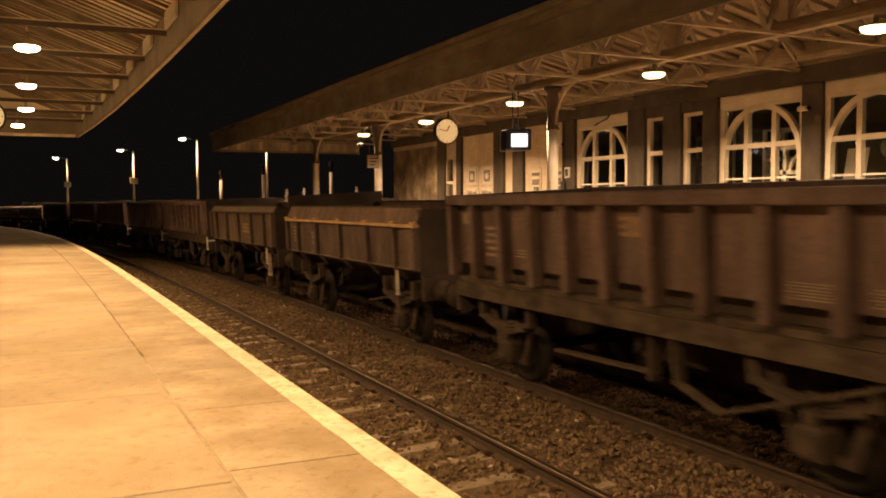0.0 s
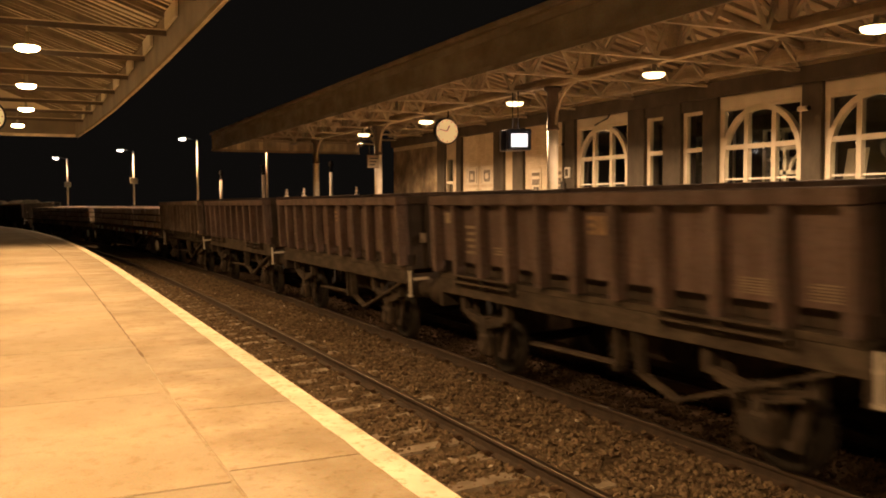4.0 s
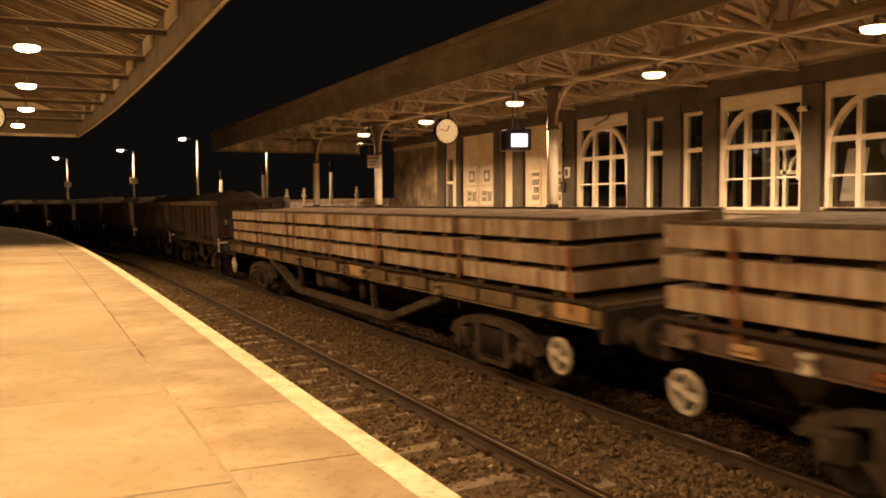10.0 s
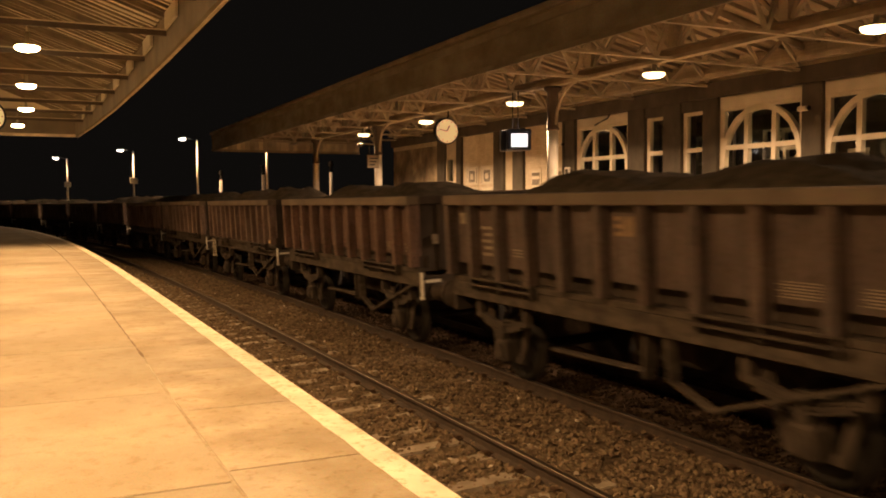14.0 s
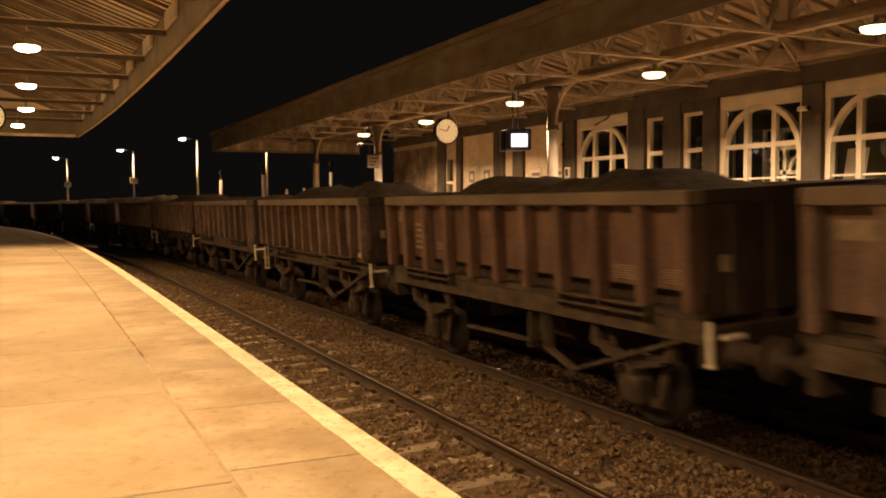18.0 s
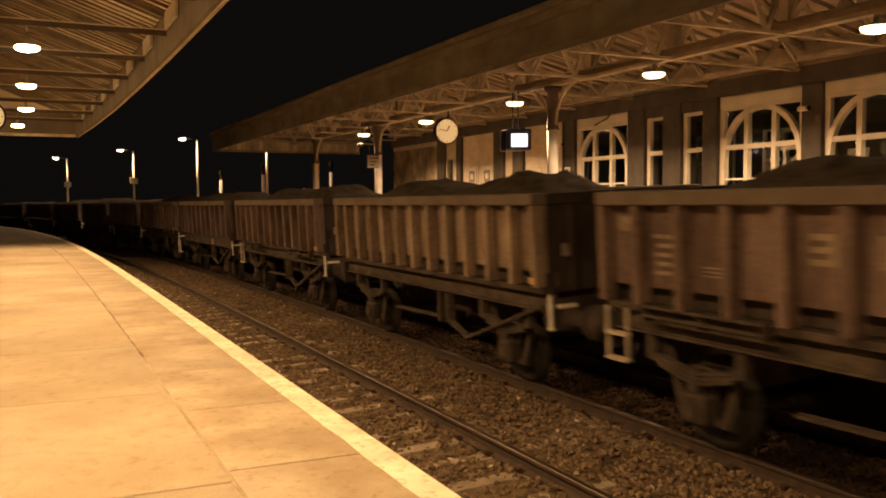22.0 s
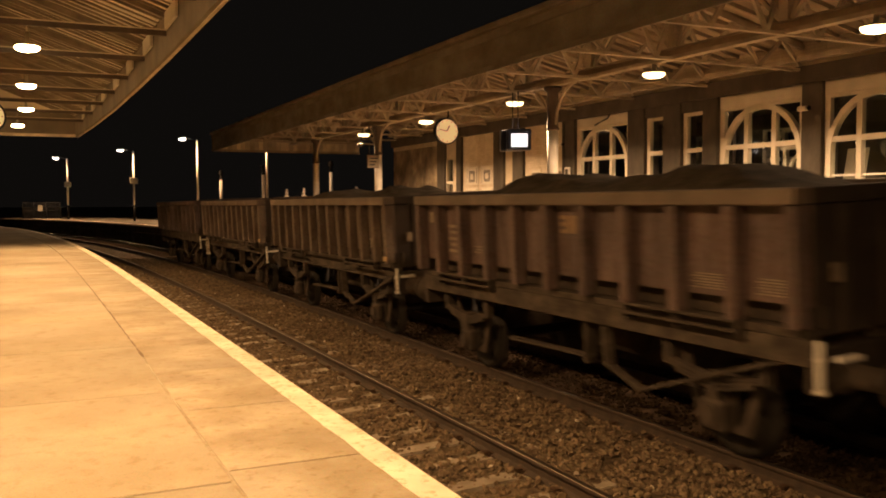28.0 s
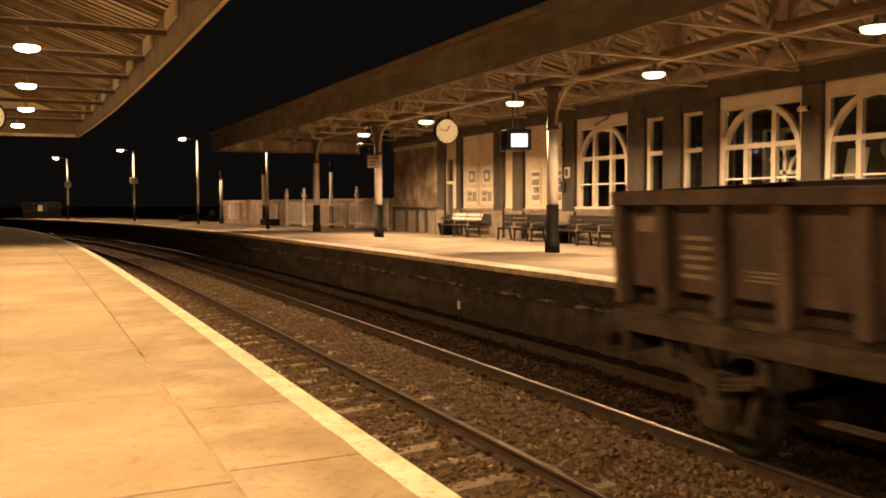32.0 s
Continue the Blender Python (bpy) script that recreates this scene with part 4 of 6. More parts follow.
def build_far_front():
    x = WX
    for n, (a, b) in enumerate(((21.21, 23.90), (14.73, 17.42), (11.43, 14.13))):
        arched_window(n + 1, a, b, x - 0.03)
        part_l = box(x - 0.05, x + 0.02, a + 0.02, b - 0.02, 4.885, 5.17, 0.01)
        setting("trim_lintel", part_l, "frame", "cream boxed lintel over the window", "trim")
    slim_window(4, 19.61, 20.37, x - 0.04)
    slim_window(5, 18.02, 18.81, x - 0.04)
    for a, b in ((19.575, 20.395), (17.985, 18.835)):
        setting("trim_head_panel", box(x - 0.1, x - 0.004, a, b, 4.915, 5.2), "stone", "brown painted panel above the slim window", "trim")
    for a, b in PILASTERS:
        ob = setting("pilaster", box(x - 0.13, x - 0.002, a, b, FAR_Z, 5.2, 0.01), "stone", "brown painted stone pilaster", "pilaster")
        part("plinth", box(x - 0.19, x - 0.132, a - 0.04, b + 0.04, FAR_Z, 2.2, 0.01), "dado", ob)
    setting("trim_frieze", box(x - 0.16, x - 0.003, WALL_Y0, WALL_Y1, 5.203, 5.6), "stone", "brown frieze under the canopy", "trim")
    spans = []
    y = WALL_Y0
    for a, b in sorted(PILASTERS):
        spans.append((y, a))
        y = b
    spans.append((y, WALL_Y1))
    for a, b in spans:
        door = a < 33.4 < b
        if b - a < 0.05:
            continue
        pieces = [(a, 33.05), (33.75, b)] if door else [(a, b)]
        for c, d in pieces:
            if d - c > 0.05:
                setting("trim_string_course", box(x - 0.1, x - 0.003, c + 0.003, d - 0.003, 2.19, 2.285, 0.008), "dado", "moulded string course", "trim")
                setting("trim_dado", box(x - 0.05, x - 0.003, c + 0.003, d - 0.003, FAR_Z, 2.187), "dado", "darker brick dado", "trim")
    # door
    d = tagged(part("door_1", box(x + 0.1, x + 0.15, 33.1, 33.7, FAR_Z + 0.01, 3.3), "stone"), "dark brown panelled door with a light above", "door", kind="structure")
    part("door_frame", box(x - 0.03, x + 0.16, 33.04, 33.1, FAR_Z, 4.35), "frame", d)
    part("door_frame", box(x - 0.03, x + 0.16, 33.7, 33.76, FAR_Z, 4.35), "frame", d)
    part("door_head", box(x - 0.03, x + 0.16, 33.1, 33.7, 3.3, 3.42), "frame", d)
    part("fanlight", box(x + 0.06, x + 0.066, 33.1, 33.7, 3.42, 4.34), "glass", d)
    bm = bmesh.new()
    tube(bm, (x + 0.05, 33.17, 2.15), (x + 0.1, 33.17, 2.15), 0.03)
    part("door_handle", bm, "iron", d)
    # ventilation grilles in the dado
    for k, (a, b) in enumerate(((29.6, 31.9), (28.05, 28.6), (25.0, 26.9), (21.4, 23.6))):
        v = thing("wall_vent", "dark slatted ventilation grille low in the wall", "vent", group="wall vents")
        part("backing", box(x - 0.062, x - 0.052, a, b, 1.62, 2.06), "black", v)
        for i in range(5):
            part("slat", box(x - 0.085, x - 0.064, a, b, 1.64 + i * 0.085, 1.69 + i * 0.085), "stone", v)
    # stained panel at the end of the wall
    p = thing("notice_panel", "large blank stained wall panel in a frame", "panel")
    part("board", box(x - 0.06, x - 0.004, 34.6, 39.55, 2.32, 5.0), "board", p, "blotched stained board")
    part("ledge", box(x - 0.16, x - 0.004, 34.55, 39.6, 2.25, 2.315), "stone", p)
    for y in (34.62, 35.72, 36.72, 37.96, 39.5):
        part("rib", box(x - 0.13, x - 0.055, y - 0.1, y + 0.1, FAR_Z, 2.185), "stone", p)
    # an inner side of the rooms, with windows seen through the front ones
    for n, (a, b) in enumerate(((10.6, 13.3), (19.0, 21.7), (23.0, 25.7))):
        w = arched_window(6 + n, a, b, x + 5.83, 0.1)
        # Added black sheet that stands for the darkness beyond the panes.
        part("night_board", box(x + 5.985, x + 5.995, a, b, 2.3, 4.88), "black", w, "black sheet added in place of the dark outside")
    # Lamp body made up to go with the added room light.
    rl = thing("room_lamp", "small hanging lamp added to brighten the waiting room", "lamp")
    bm = bmesh.new()
    lathe(bm, [(0.1, 0.0), (0.16, -0.02), (0.1, 0.16)], 14, (21.85, 17.8, 3.56))
    part("shade", bm, "poster", rl)
    bm = bmesh.new()
    tube(bm, (21.85, 17.8, 3.7), (21.85, 17.8, 5.4), 0.012, n=8)
    part("flex", bm, "black", rl)
    bl = thing("room_board", "pale leaning board behind the window glass", "board")
    bm = bmesh.new()
    bar(bm, (x + 0.6, 13.93, 2.5), (x + 0.85, 13.93, 3.7), 0.03, 0.56, (0, 1, 0))
    part("sheet", bm, "poster", bl, "pale sheet")
    part("edge_strip", box(x + 0.64, x + 0.67, 13.73, 13.76, 2.55, 3.7), "stone", bl)
    part("stand", box(x + 0.5, x + 1.2, 12.9, 14.6, 1.15, 2.5), "timber", bl, "low counter under the board")
    sc = thing("inner_screen", "cream arched screen frame inside the waiting room", "screen")
    sx0 = x + 0.7
    part("sill", box(sx0, sx0 + 0.1, 14.9, 16.1, 3.16, 3.27), "frame", sc)
    part("head", box(sx0, sx0 + 0.1, 14.9, 16.1, 3.78, 3.86), "frame", sc)
    for y in (15.9, 14.8):
        part("side_post", box(sx0, sx0 + 0.1, y, y + 0.1, 1.15, 3.78), "frame", sc)
    bm = bmesh.new()
    for k in range(10):
        a0, a1 = math.pi / 2 * k / 10, math.pi / 2 * (k + 1) / 10
        bar(bm, (sx0 + 0.05, 15.25 + 0.55 * math.cos(a0), 3.24 + 0.47 * math.sin(a0)), (sx0 + 0.05, 15.25 + 0.55 * math.cos(a1), 3.24 + 0.47 * math.sin(a1)), 0.1, 0.06, (1, 0, 0))
    part("arch", bm, "frame", sc)


def poster_frame(y0, y1, z0, z1, style):
    x = WX
    r = thing("poster_case", "framed notice with printed pictures on the cream wall", "poster", group="framed notices")
    part("backing", box(x - 0.04, x - 0.004, y0, y1, z0, z1), "frame", r)
    part("sheet", box(x - 0.046, x - 0.041, y0 + 0.06, y1 - 0.06, z0 + 0.06, z1 - 0.06), "poster", r, "pale printed sheet")
    w, h = y1 - y0, z1 - z0
    for e in (0.09, 0.89):
        part("rule_line", box(x - 0.05, x - 0.0465, y0 + w * e, y0 + w * (e + 0.02), z0 + h * 0.1, z1 - h * 0.1), "stone", r)
    if style == 0:
        part("picture", box(x - 0.05, x - 0.0465, y0 + w * 0.25, y1 - w * 0.25, z0 + h * 0.15, z1 - h * 0.22), "photo", r)
        part("picture_inset", box(x - 0.054, x - 0.0505, y0 + w * 0.38, y1 - w * 0.38, z0 + h * 0.3, z1 - h * 0.4), "poster", r)
    elif style == 1:
        for k, (a, b, c, d) in enumerate(((0.15, 0.45, 0.2, 0.75), (0.52, 0.85, 0.2, 0.45), (0.5, 0.85, 0.52, 0.8))):
            part("picture", box(x - 0.05, x - 0.0465, y0 + w * a, y0 + w * b, z0 + h * c, z0 + h * d), "photo", r)
    else:
        part("title_bar", box(x - 0.05, x - 0.0465, y0 + w * 0.12, y1 - w * 0.12, z1 - h * 0.2, z1 - h * 0.1), "dado", r)
        for k in range(3):
            z = z0 + h * (0.1 + 0.22 * k)
            part("picture", box(x - 0.05, x - 0.0465, y0 + w * 0.15, y1 - w * (0.15 + 0.12 * (k % 2)), z, z + h * 0.17), "photo", r)


def build_notices():
    poster_frame(30.85, 31.85, 3.22, 3.95, 0)
    poster_frame(29.55, 30.6, 3.22, 3.95, 0)
    poster_frame(30.85, 31.85, 2.42, 3.12, 1)
    poster_frame(29.55, 30.6, 2.42, 3.12, 1)
    poster_frame(26.15, 26.78, 2.45, 3.68, 2)
    poster_frame(24.8, 25.15, 2.45, 3.68, 2)
    bx_ = thing("wall_box", "small pale switch box on the wall", "switch box")
    part("case", box(WX - 0.2, WX - 0.132, 24.15, 24.42, 3.3, 3.66, 0.01), "white", bx_)
    part("lid_line", box(WX - 0.204, WX - 0.2005, 24.2, 24.37, 3.36, 3.6), "stone", bx_)
    al = thing("alarm_sounder", "dark wall sounder hanging by a cable", "alarm")
    part("case", box(WX - 0.24, WX - 0.132, 24.42, 24.62, 2.85, 3.2, 0.03), "iron", al)
    bm = bmesh.new()
    tube(bm, (WX - 0.15, 24.52, 3.2), (WX - 0.15, 24.52, 5.1), 0.012, n=8)
    part("cable", bm, "black", al)
    for y, z in ((24.45, 4.35), (14.43, 4.55)):
        c = thing("security_camera", "small white camera on a wall bracket", "camera", group="wall cameras")
        bm = box(WX - 0.38, WX - 0.25, y - 0.08, y + 0.2, z, z + 0.11, 0.02)
        part("case", bm, "grey_white", c)
        bm = bmesh.new()
        bar(bm, (WX - 0.13, y + 0.1, z + 0.05), (WX - 0.3, y + 0.1, z + 0.05), 0.05, 0.05)
        part("bracket", bm, "grey_white", c)
        bm = bmesh.new()
        lathe(bm, [(0.05, 0), (0.05, -0.03)], 10, (WX - 0.315, y - 0.08, z + 0.055), "y")
        part("lens", bm, "black", c)
    c = thing("conduit", "thin cable drooping on the window head", "cable")
    bm = bmesh.new()
    pts = [(WX - 0.08, 22.9, 4.92), (WX - 0.1, 22.6, 4.99), (WX - 0.1, 22.2, 5.08), (WX - 0.12, 22.05, 5.2), (WX - 0.14, 22.1, 5.45)]
    for p, q in zip(pts, pts[1:]):
        tube(bm, p, q, 0.025, n=8)
    part("cable", bm, "iron", c)


# worn: the upper back slats get a lamp glint as pale colour.
def bench(worn=False):
    r = thing("platform_bench", "dark slatted platform bench with iron ends, lamp glint painted on the back" if worn else "dark slatted platform bench with iron ends", "bench", group="platform benches")
    n = 2.5
    for k in range(4):
        part("seat_slat", box(-0.48 + 0.115 * k, -0.39 + 0.115 * k, 0, n, 0.43, 0.465, 0.006), "bench", r)
    for k in range(3):
        bm = bmesh.new()
        bar(bm, (0.02 + 0.05 * k, 0, 0.56 + 0.15 * k), (0.02 + 0.05 * k, n, 0.56 + 0.15 * k), 0.03, 0.11, (0.14, 0, 0.99))
        # Pale railing paint stands for the lamp's glint on two slats.
        part("back_slat", bm, "rail_white" if worn and k > 0 else "bench", r)
    for y in (0.12, n / 2, n - 0.12):
        bm = bmesh.new()
        bar(bm, (-0.47, y, 0), (-0.43, y, 0.43), 0.06, 0.06)
        bar(bm, (0.08, y, 0), (0.0, y, 0.43), 0.06, 0.06)
        bar(bm, (-0.5, y, 0.41), (0.02, y, 0.41), 0.05, 0.05)
        bar(bm, (0.01, y, 0.4), (0.14, y, 0.93), 0.05, 0.05)
        part("leg_frame", bm, "iron", r, "cast iron end frame")
        bm = bmesh.new()
        bar(bm, (-0.48, y, 0.64), (0.05, y, 0.66), 0.035, 0.025)
        bar(bm, (-0.46, y, 0.43), (-0.46, y, 0.64), 0.03, 0.04)
        part("arm_rest", bm, "stencil", r, "worn pale arm rest")
    return r


def planter(x, y, z, r0, h, seed, label, leaves=60, spread=0.35, up=0.45):
    rnd = random.Random(seed)
    r = thing("planter_tub", label, "planter", group="planters")
    bm = bmesh.new()
    lathe(bm, [(r0 * 0.8, 0), (r0, h * 0.85), (r0 * 1.06, h * 0.87), (r0 * 1.06, h), (r0 * 0.92, h), (r0 * 0.9, h * 0.8)], 18)
    part("tub", bm, "black", r, "round black tub")
    bm = bmesh.new()
    lathe(bm, [(r0 * 0.9, h * 0.78), (r0 * 0.9, h * 0.84)], 18)
    part("soil", bm, "soil", r)
    bm = bmesh.new()
    for k in range(leaves):
        a = rnd.uniform(0, 6.28)
        q = rnd.random() ** 0.6
        tip = Vector((math.cos(a) * spread * q, math.sin(a) * spread * q, h + up * rnd.uniform(0.3, 1.0) * (1.1 - 0.6 * q)))
        root_ = Vector((math.cos(a) * r0 * 0.3 * q, math.sin(a) * r0 * 0.3 * q, h * 0.84))
        side = Vector((-math.sin(a), math.cos(a), 0)) * 0.03
        mid = (root_ + tip) / 2 + Vector((0, 0, 0.06))
        v = [bm.verts.new(p) for p in (root_, mid - side, tip, mid + side)]
        bm.faces.new(v)
    tagged(part("foliage", bm, "leaf", r, "small tufted plants"), kind="stuff")
    r.matrix_world = pose(x, y, z)


def build_clock(x, y, z, label, side=0.09, drop=0.72):
    r = thing("station_clock", label, "clock", group="station clocks")
    bm = bmesh.new()
    lathe(bm, [(0.40, -0.09), (0.43, -0.08), (0.43, 0.08), (0.40, 0.09)], 32, axis="y")
    part("case", bm, "black", r, "black round case")
    for sy in (-1, 1):
        bm = bmesh.new()
        lathe(bm, [(0.385, sy * 0.091), (0.385, sy * 0.098)], 32, axis="y")
        dial = part("dial", bm, "dial", r, "glowing cream dial")
        for k in range(12):
            a = k * math.tau / 12
            bm = bmesh.new()
            c0, c1 = 0.31, 0.355
            bar(bm, (c0 * math.sin(a), sy * 0.1, c0 * math.cos(a)), (c1 * math.sin(a), sy * 0.1, c1 * math.cos(a)), 0.02, 0.004, (0, 1, 0))
            part("hour_mark", bm, "ink", dial)
        for ang, ln, wd in ((23.5, 0.2, 0.035), (282.0, 0.3, 0.026)):
            a = math.radians(ang) * (1 if sy < 0 else -1)
            bm = bmesh.new()
            bar(bm, (0, sy * 0.105, 0), (ln * math.sin(a), sy * 0.105, ln * math.cos(a)), wd, 0.004, (0, 1, 0))
            part("hand_pointer", bm, "ink", dial)
    bm = bmesh.new()
    pts = [(0.0, 0, 0.41), (side, 0, 0.47), (side, 0, drop)]
    for p, q in zip(pts, pts[1:]):
        tube(bm, p, q, 0.022, n=10)
    part("hanger", bm, "black", r, "bent hanging rod")
    r.matrix_world = pose(x, y, z)


def build_monitor():
    for dy, tilt in ((0.0, 1), (0.36, -1)):
        r = thing("display_monitor", "blue cased departure monitor with a bright white screen", "monitor", group="departure monitors")
        bm = bmesh.new()
        bx(bm, -0.33, 0.33, -0.16, 0.16, -0.29, 0.29)
        bmesh.ops.bevel(bm, geom=bm.edges[:], offset=0.03, segments=1, affect="EDGES")
        part("case", bm, "blue_case", r, "dark blue case")
        part("hood", box(-0.3, 0.3, -0.2, -0.162, 0.2, 0.26), "blue_case", r)
        part("screen", box(-0.22, 0.22, -0.172, -0.162, -0.2, 0.16), "screen" if tilt > 0 else "blue_case", r, "plain screen")
        bm = bmesh.new()
        tube(bm, (0, 0.15, 0.28), (0, 0.15, 1.34), 0.016, n=10)
        part("hanger", bm, "iron", r)
        r.matrix_world = pose(12.22, 20.66 + dy, 4.2, 0, 0, -24 if tilt > 0 else 156)
    s = thing("hanging_sign", "small pale hanging sign with dark lettering bars", "sign")
    part("board", box(12.02, 12.48, 31.70, 31.76, 3.88, 4.36, 0.01), "sign_board", s)
    for k in range(3):
        part("lettering", box(12.08, 12.42 - 0.06 * k, 31.692, 31.699, 4.2 - 0.12 * k, 4.26 - 0.12 * k), "ink", s)
    part("border", box(12.0, 12.5, 31.765, 31.78, 3.86, 4.38), "steel_brown", s)
    bm = bmesh.new()
    tube(bm, (12.1, 31.75, 4.36), (12.1, 31.75, 5.5), 0.012, n=8)
    tube(bm, (12.4, 31.75, 4.36), (12.4, 31.75, 5.5), 0.012, n=8)
    part("hanger", bm, "iron", s)
    c = thing("security_camera", "pale box camera hanging from the canopy", "camera", group="wall cameras")
    part("case", box(12.3, 12.44, 33.4, 33.7, 4.8, 4.92, 0.02), "iron", c)
    bm = bmesh.new()
    tube(bm, (12.38, 33.5, 4.92), (12.5, 33.5, 5.53), 0.02, n=8)
    part("bracket", bm, "iron", c)


# ---- beyond the building ----
def build_fence():
    line = [Vector((12.0, 68.0, 0)), Vector((13.06, 64.2, 0)), Vector((14.4, 57.0, 0)), Vector((15.3, 50.0, 0)), Vector((16.3, 44.6, 0)), Vector((16.6, 39.9, 0))]
    root = tagged(new("fence_boards"), "pale close-boarded fence along the platform", "fence", kind="structure")
    bm = bmesh.new()
    bx(bm, -0.015, 0.015, -0.118, 0.118, 0, 1.6)
    plank = mesh_of(bm, "fence_board", "fence")
    rnd = random.Random(9)
    for a, b in zip(line[1:], line[2:]):
        n = int((b - a).length / 0.245)
        turn = math.atan2(-(b.x - a.x), b.y - a.y)
        for k in range(n):
            p = a.lerp(b, (k + 0.5) / n)
            part("fence_board", plank, "fence", root, at=Matrix.Translation((p.x, p.y, FAR_Z + rnd.uniform(-0.02, 0.01))) @ Euler((0, 0, turn)).to_matrix().to_4x4())
        for z in (1.45, 0.4):
            bm = bmesh.new()
            bar(bm, (a.x - 0.05, a.y, FAR_Z + z), (b.x - 0.05, b.y, FAR_Z + z), 0.06, 0.09)
            part("fence_rail", bm, "fence", root)


def build_trellises():
    for x, y, n in ((13.35, 61.5, 4), (14.45, 55.0, 3), (14.9, 51.6, 3), (15.75, 46.2, 3), (15.95, 43.6, 3), (16.3, 41.0, 3)):
        r = thing("white_trellis", "white painted ornamental railing panel on the fence", "railing", group="white railing panels")
        w = 0.22 * n
        part("frame_top", box(-0.03, 0.03, -w, w, 1.30, 1.35), "rail_white", r)
        part("frame_foot", box(-0.03, 0.03, -w, w, 0.26, 0.31), "rail_white", r)
        for e in (-1, 1):
            part("frame_side", box(-0.03, 0.03, e * w - 0.03, e * w + 0.03, 0.31, 1.30), "rail_white", r)
        for k in range(2 * n - 1):
            yy = -w + (k + 1) * w / n
            bm = bmesh.new()
            zig = 0.05 if k % 2 else -0.05
            bar(bm, (0, yy, 0.31), (0, yy + zig, 0.8), 0.025, 0.03)
            bar(bm, (0, yy + zig, 0.8), (0, yy, 1.3), 0.025, 0.03)
            part("scroll_bar", bm, "rail_white", r)
        turn = 8 if y > 50 else 10
        r.matrix_world = pose(x - 0.12, y, FAR_Z, 0, 0, turn)


def build_gates():
    def ornate():
        r = thing("gate_post", "white ornamental iron gate post with ball finials", "gate post", group="ornamental gate posts")
        bm = bmesh.new()
        lathe(bm, [(0.16, 0), (0.16, 0.12), (0.09, 0.16), (0.085, 0.95), (0.13, 1.0), (0.085, 1.06), (0.085, 1.72), (0.15, 1.76), (0.15, 1.82), (0.06, 1.86), (0.06, 1.9)], 14)
        part("shaft", bm, "rail_white", r)
        bm = bmesh.new()
        lathe(bm, [(0.02, 1.9), (0.1, 1.95), (0.11, 2.0), (0.08, 2.06), (0.04, 2.09)], 14)
        part("lower_ball", bm, "rail_white", r)
        bm = bmesh.new()
        lathe(bm, [(0.03, 2.09), (0.075, 2.13), (0.08, 2.17), (0.05, 2.22), (0.01, 2.24)], 14)
        part("finial_ball", bm, "rail_white", r)
        return r

    first = ornate()
    first.matrix_world = pose(14.35, 51.7, FAR_Z)
    copy_thing(first, pose(14.5, 48.6, FAR_Z))
    copy_thing(first, pose(16.1, 44.2, FAR_Z))

    def railing(a, b, h, label, z0=0.12):
        r = thing("white_railing", label, "railing", group="white picket railings")
        a, b = Vector(a), Vector(b)
        for z in (z0 + 0.08, h - 0.15):
            bm = bmesh.new()
            bar(bm, (a.x, a.y, FAR_Z + z), (b.x, b.y, FAR_Z + z), 0.04, 0.06)
            part("rail", bm, "rail_white", r)
        n = int((b - a).length / 0.14)
        for k in range(n + 1):
            p = a.lerp(b, k / n)
            bm = bmesh.new()
            bar(bm, (p.x, p.y, FAR_Z + z0), (p.x, p.y, FAR_Z + h), 0.025, 0.025)
            part("picket", bm, "rail_white", r)
        for e in (a, b):
            part("foot", box(e.x - 0.06, e.x + 0.06, e.y - 0.06, e.y + 0.06, FAR_Z, FAR_Z + z0 + 0.02), "rail_white", r)

    railing((14.36, 51.5, 0), (14.49, 48.8, 0), 1.45, "white picket gate between ornamental posts")
    railing((16.1, 44.0, 0), (16.3, 40.2, 0), 1.6, "white picket railing beside the building")
    railing((14.55, 48.3, 0), (15.7, 45.0, 0), 1.4, "white picket railing behind the columns")

    def old_post(x, y, top):
        r = thing("lantern_post", "white and black iron post with an unlit dark lantern", "lamp post", group="old lantern posts")
        bm = bmesh.new()
        lathe(bm, [(0.15, 0), (0.15, 0.4), (0.13, 0.42), (0.12, 1.25)], 12)
        part("base", bm, "black", r, "black lower part")
        bm = bmesh.new()
        lathe(bm, [(0.105, 1.25), (0.1, top)], 12)
        part("shaft", bm, "white", r, "white shaft")
        bm = bmesh.new()
        lathe(bm, [(0.12, top), (0.15, top + 0.05), (0.07, top + 0.12), (0.06, top + 0.3), (0.16, top + 0.36), (0.13, top + 0.55), (0.03, top + 0.65)], 12)
        part("lantern", bm, "black", r, "dark finial")
        r.matrix_world = pose(x, y, FAR_Z)

    old_post(15.43, 46.5, 3.08)
    old_post(12.2, 60.5, 3.0)
    old_post(13.88, 55.5, 3.2)


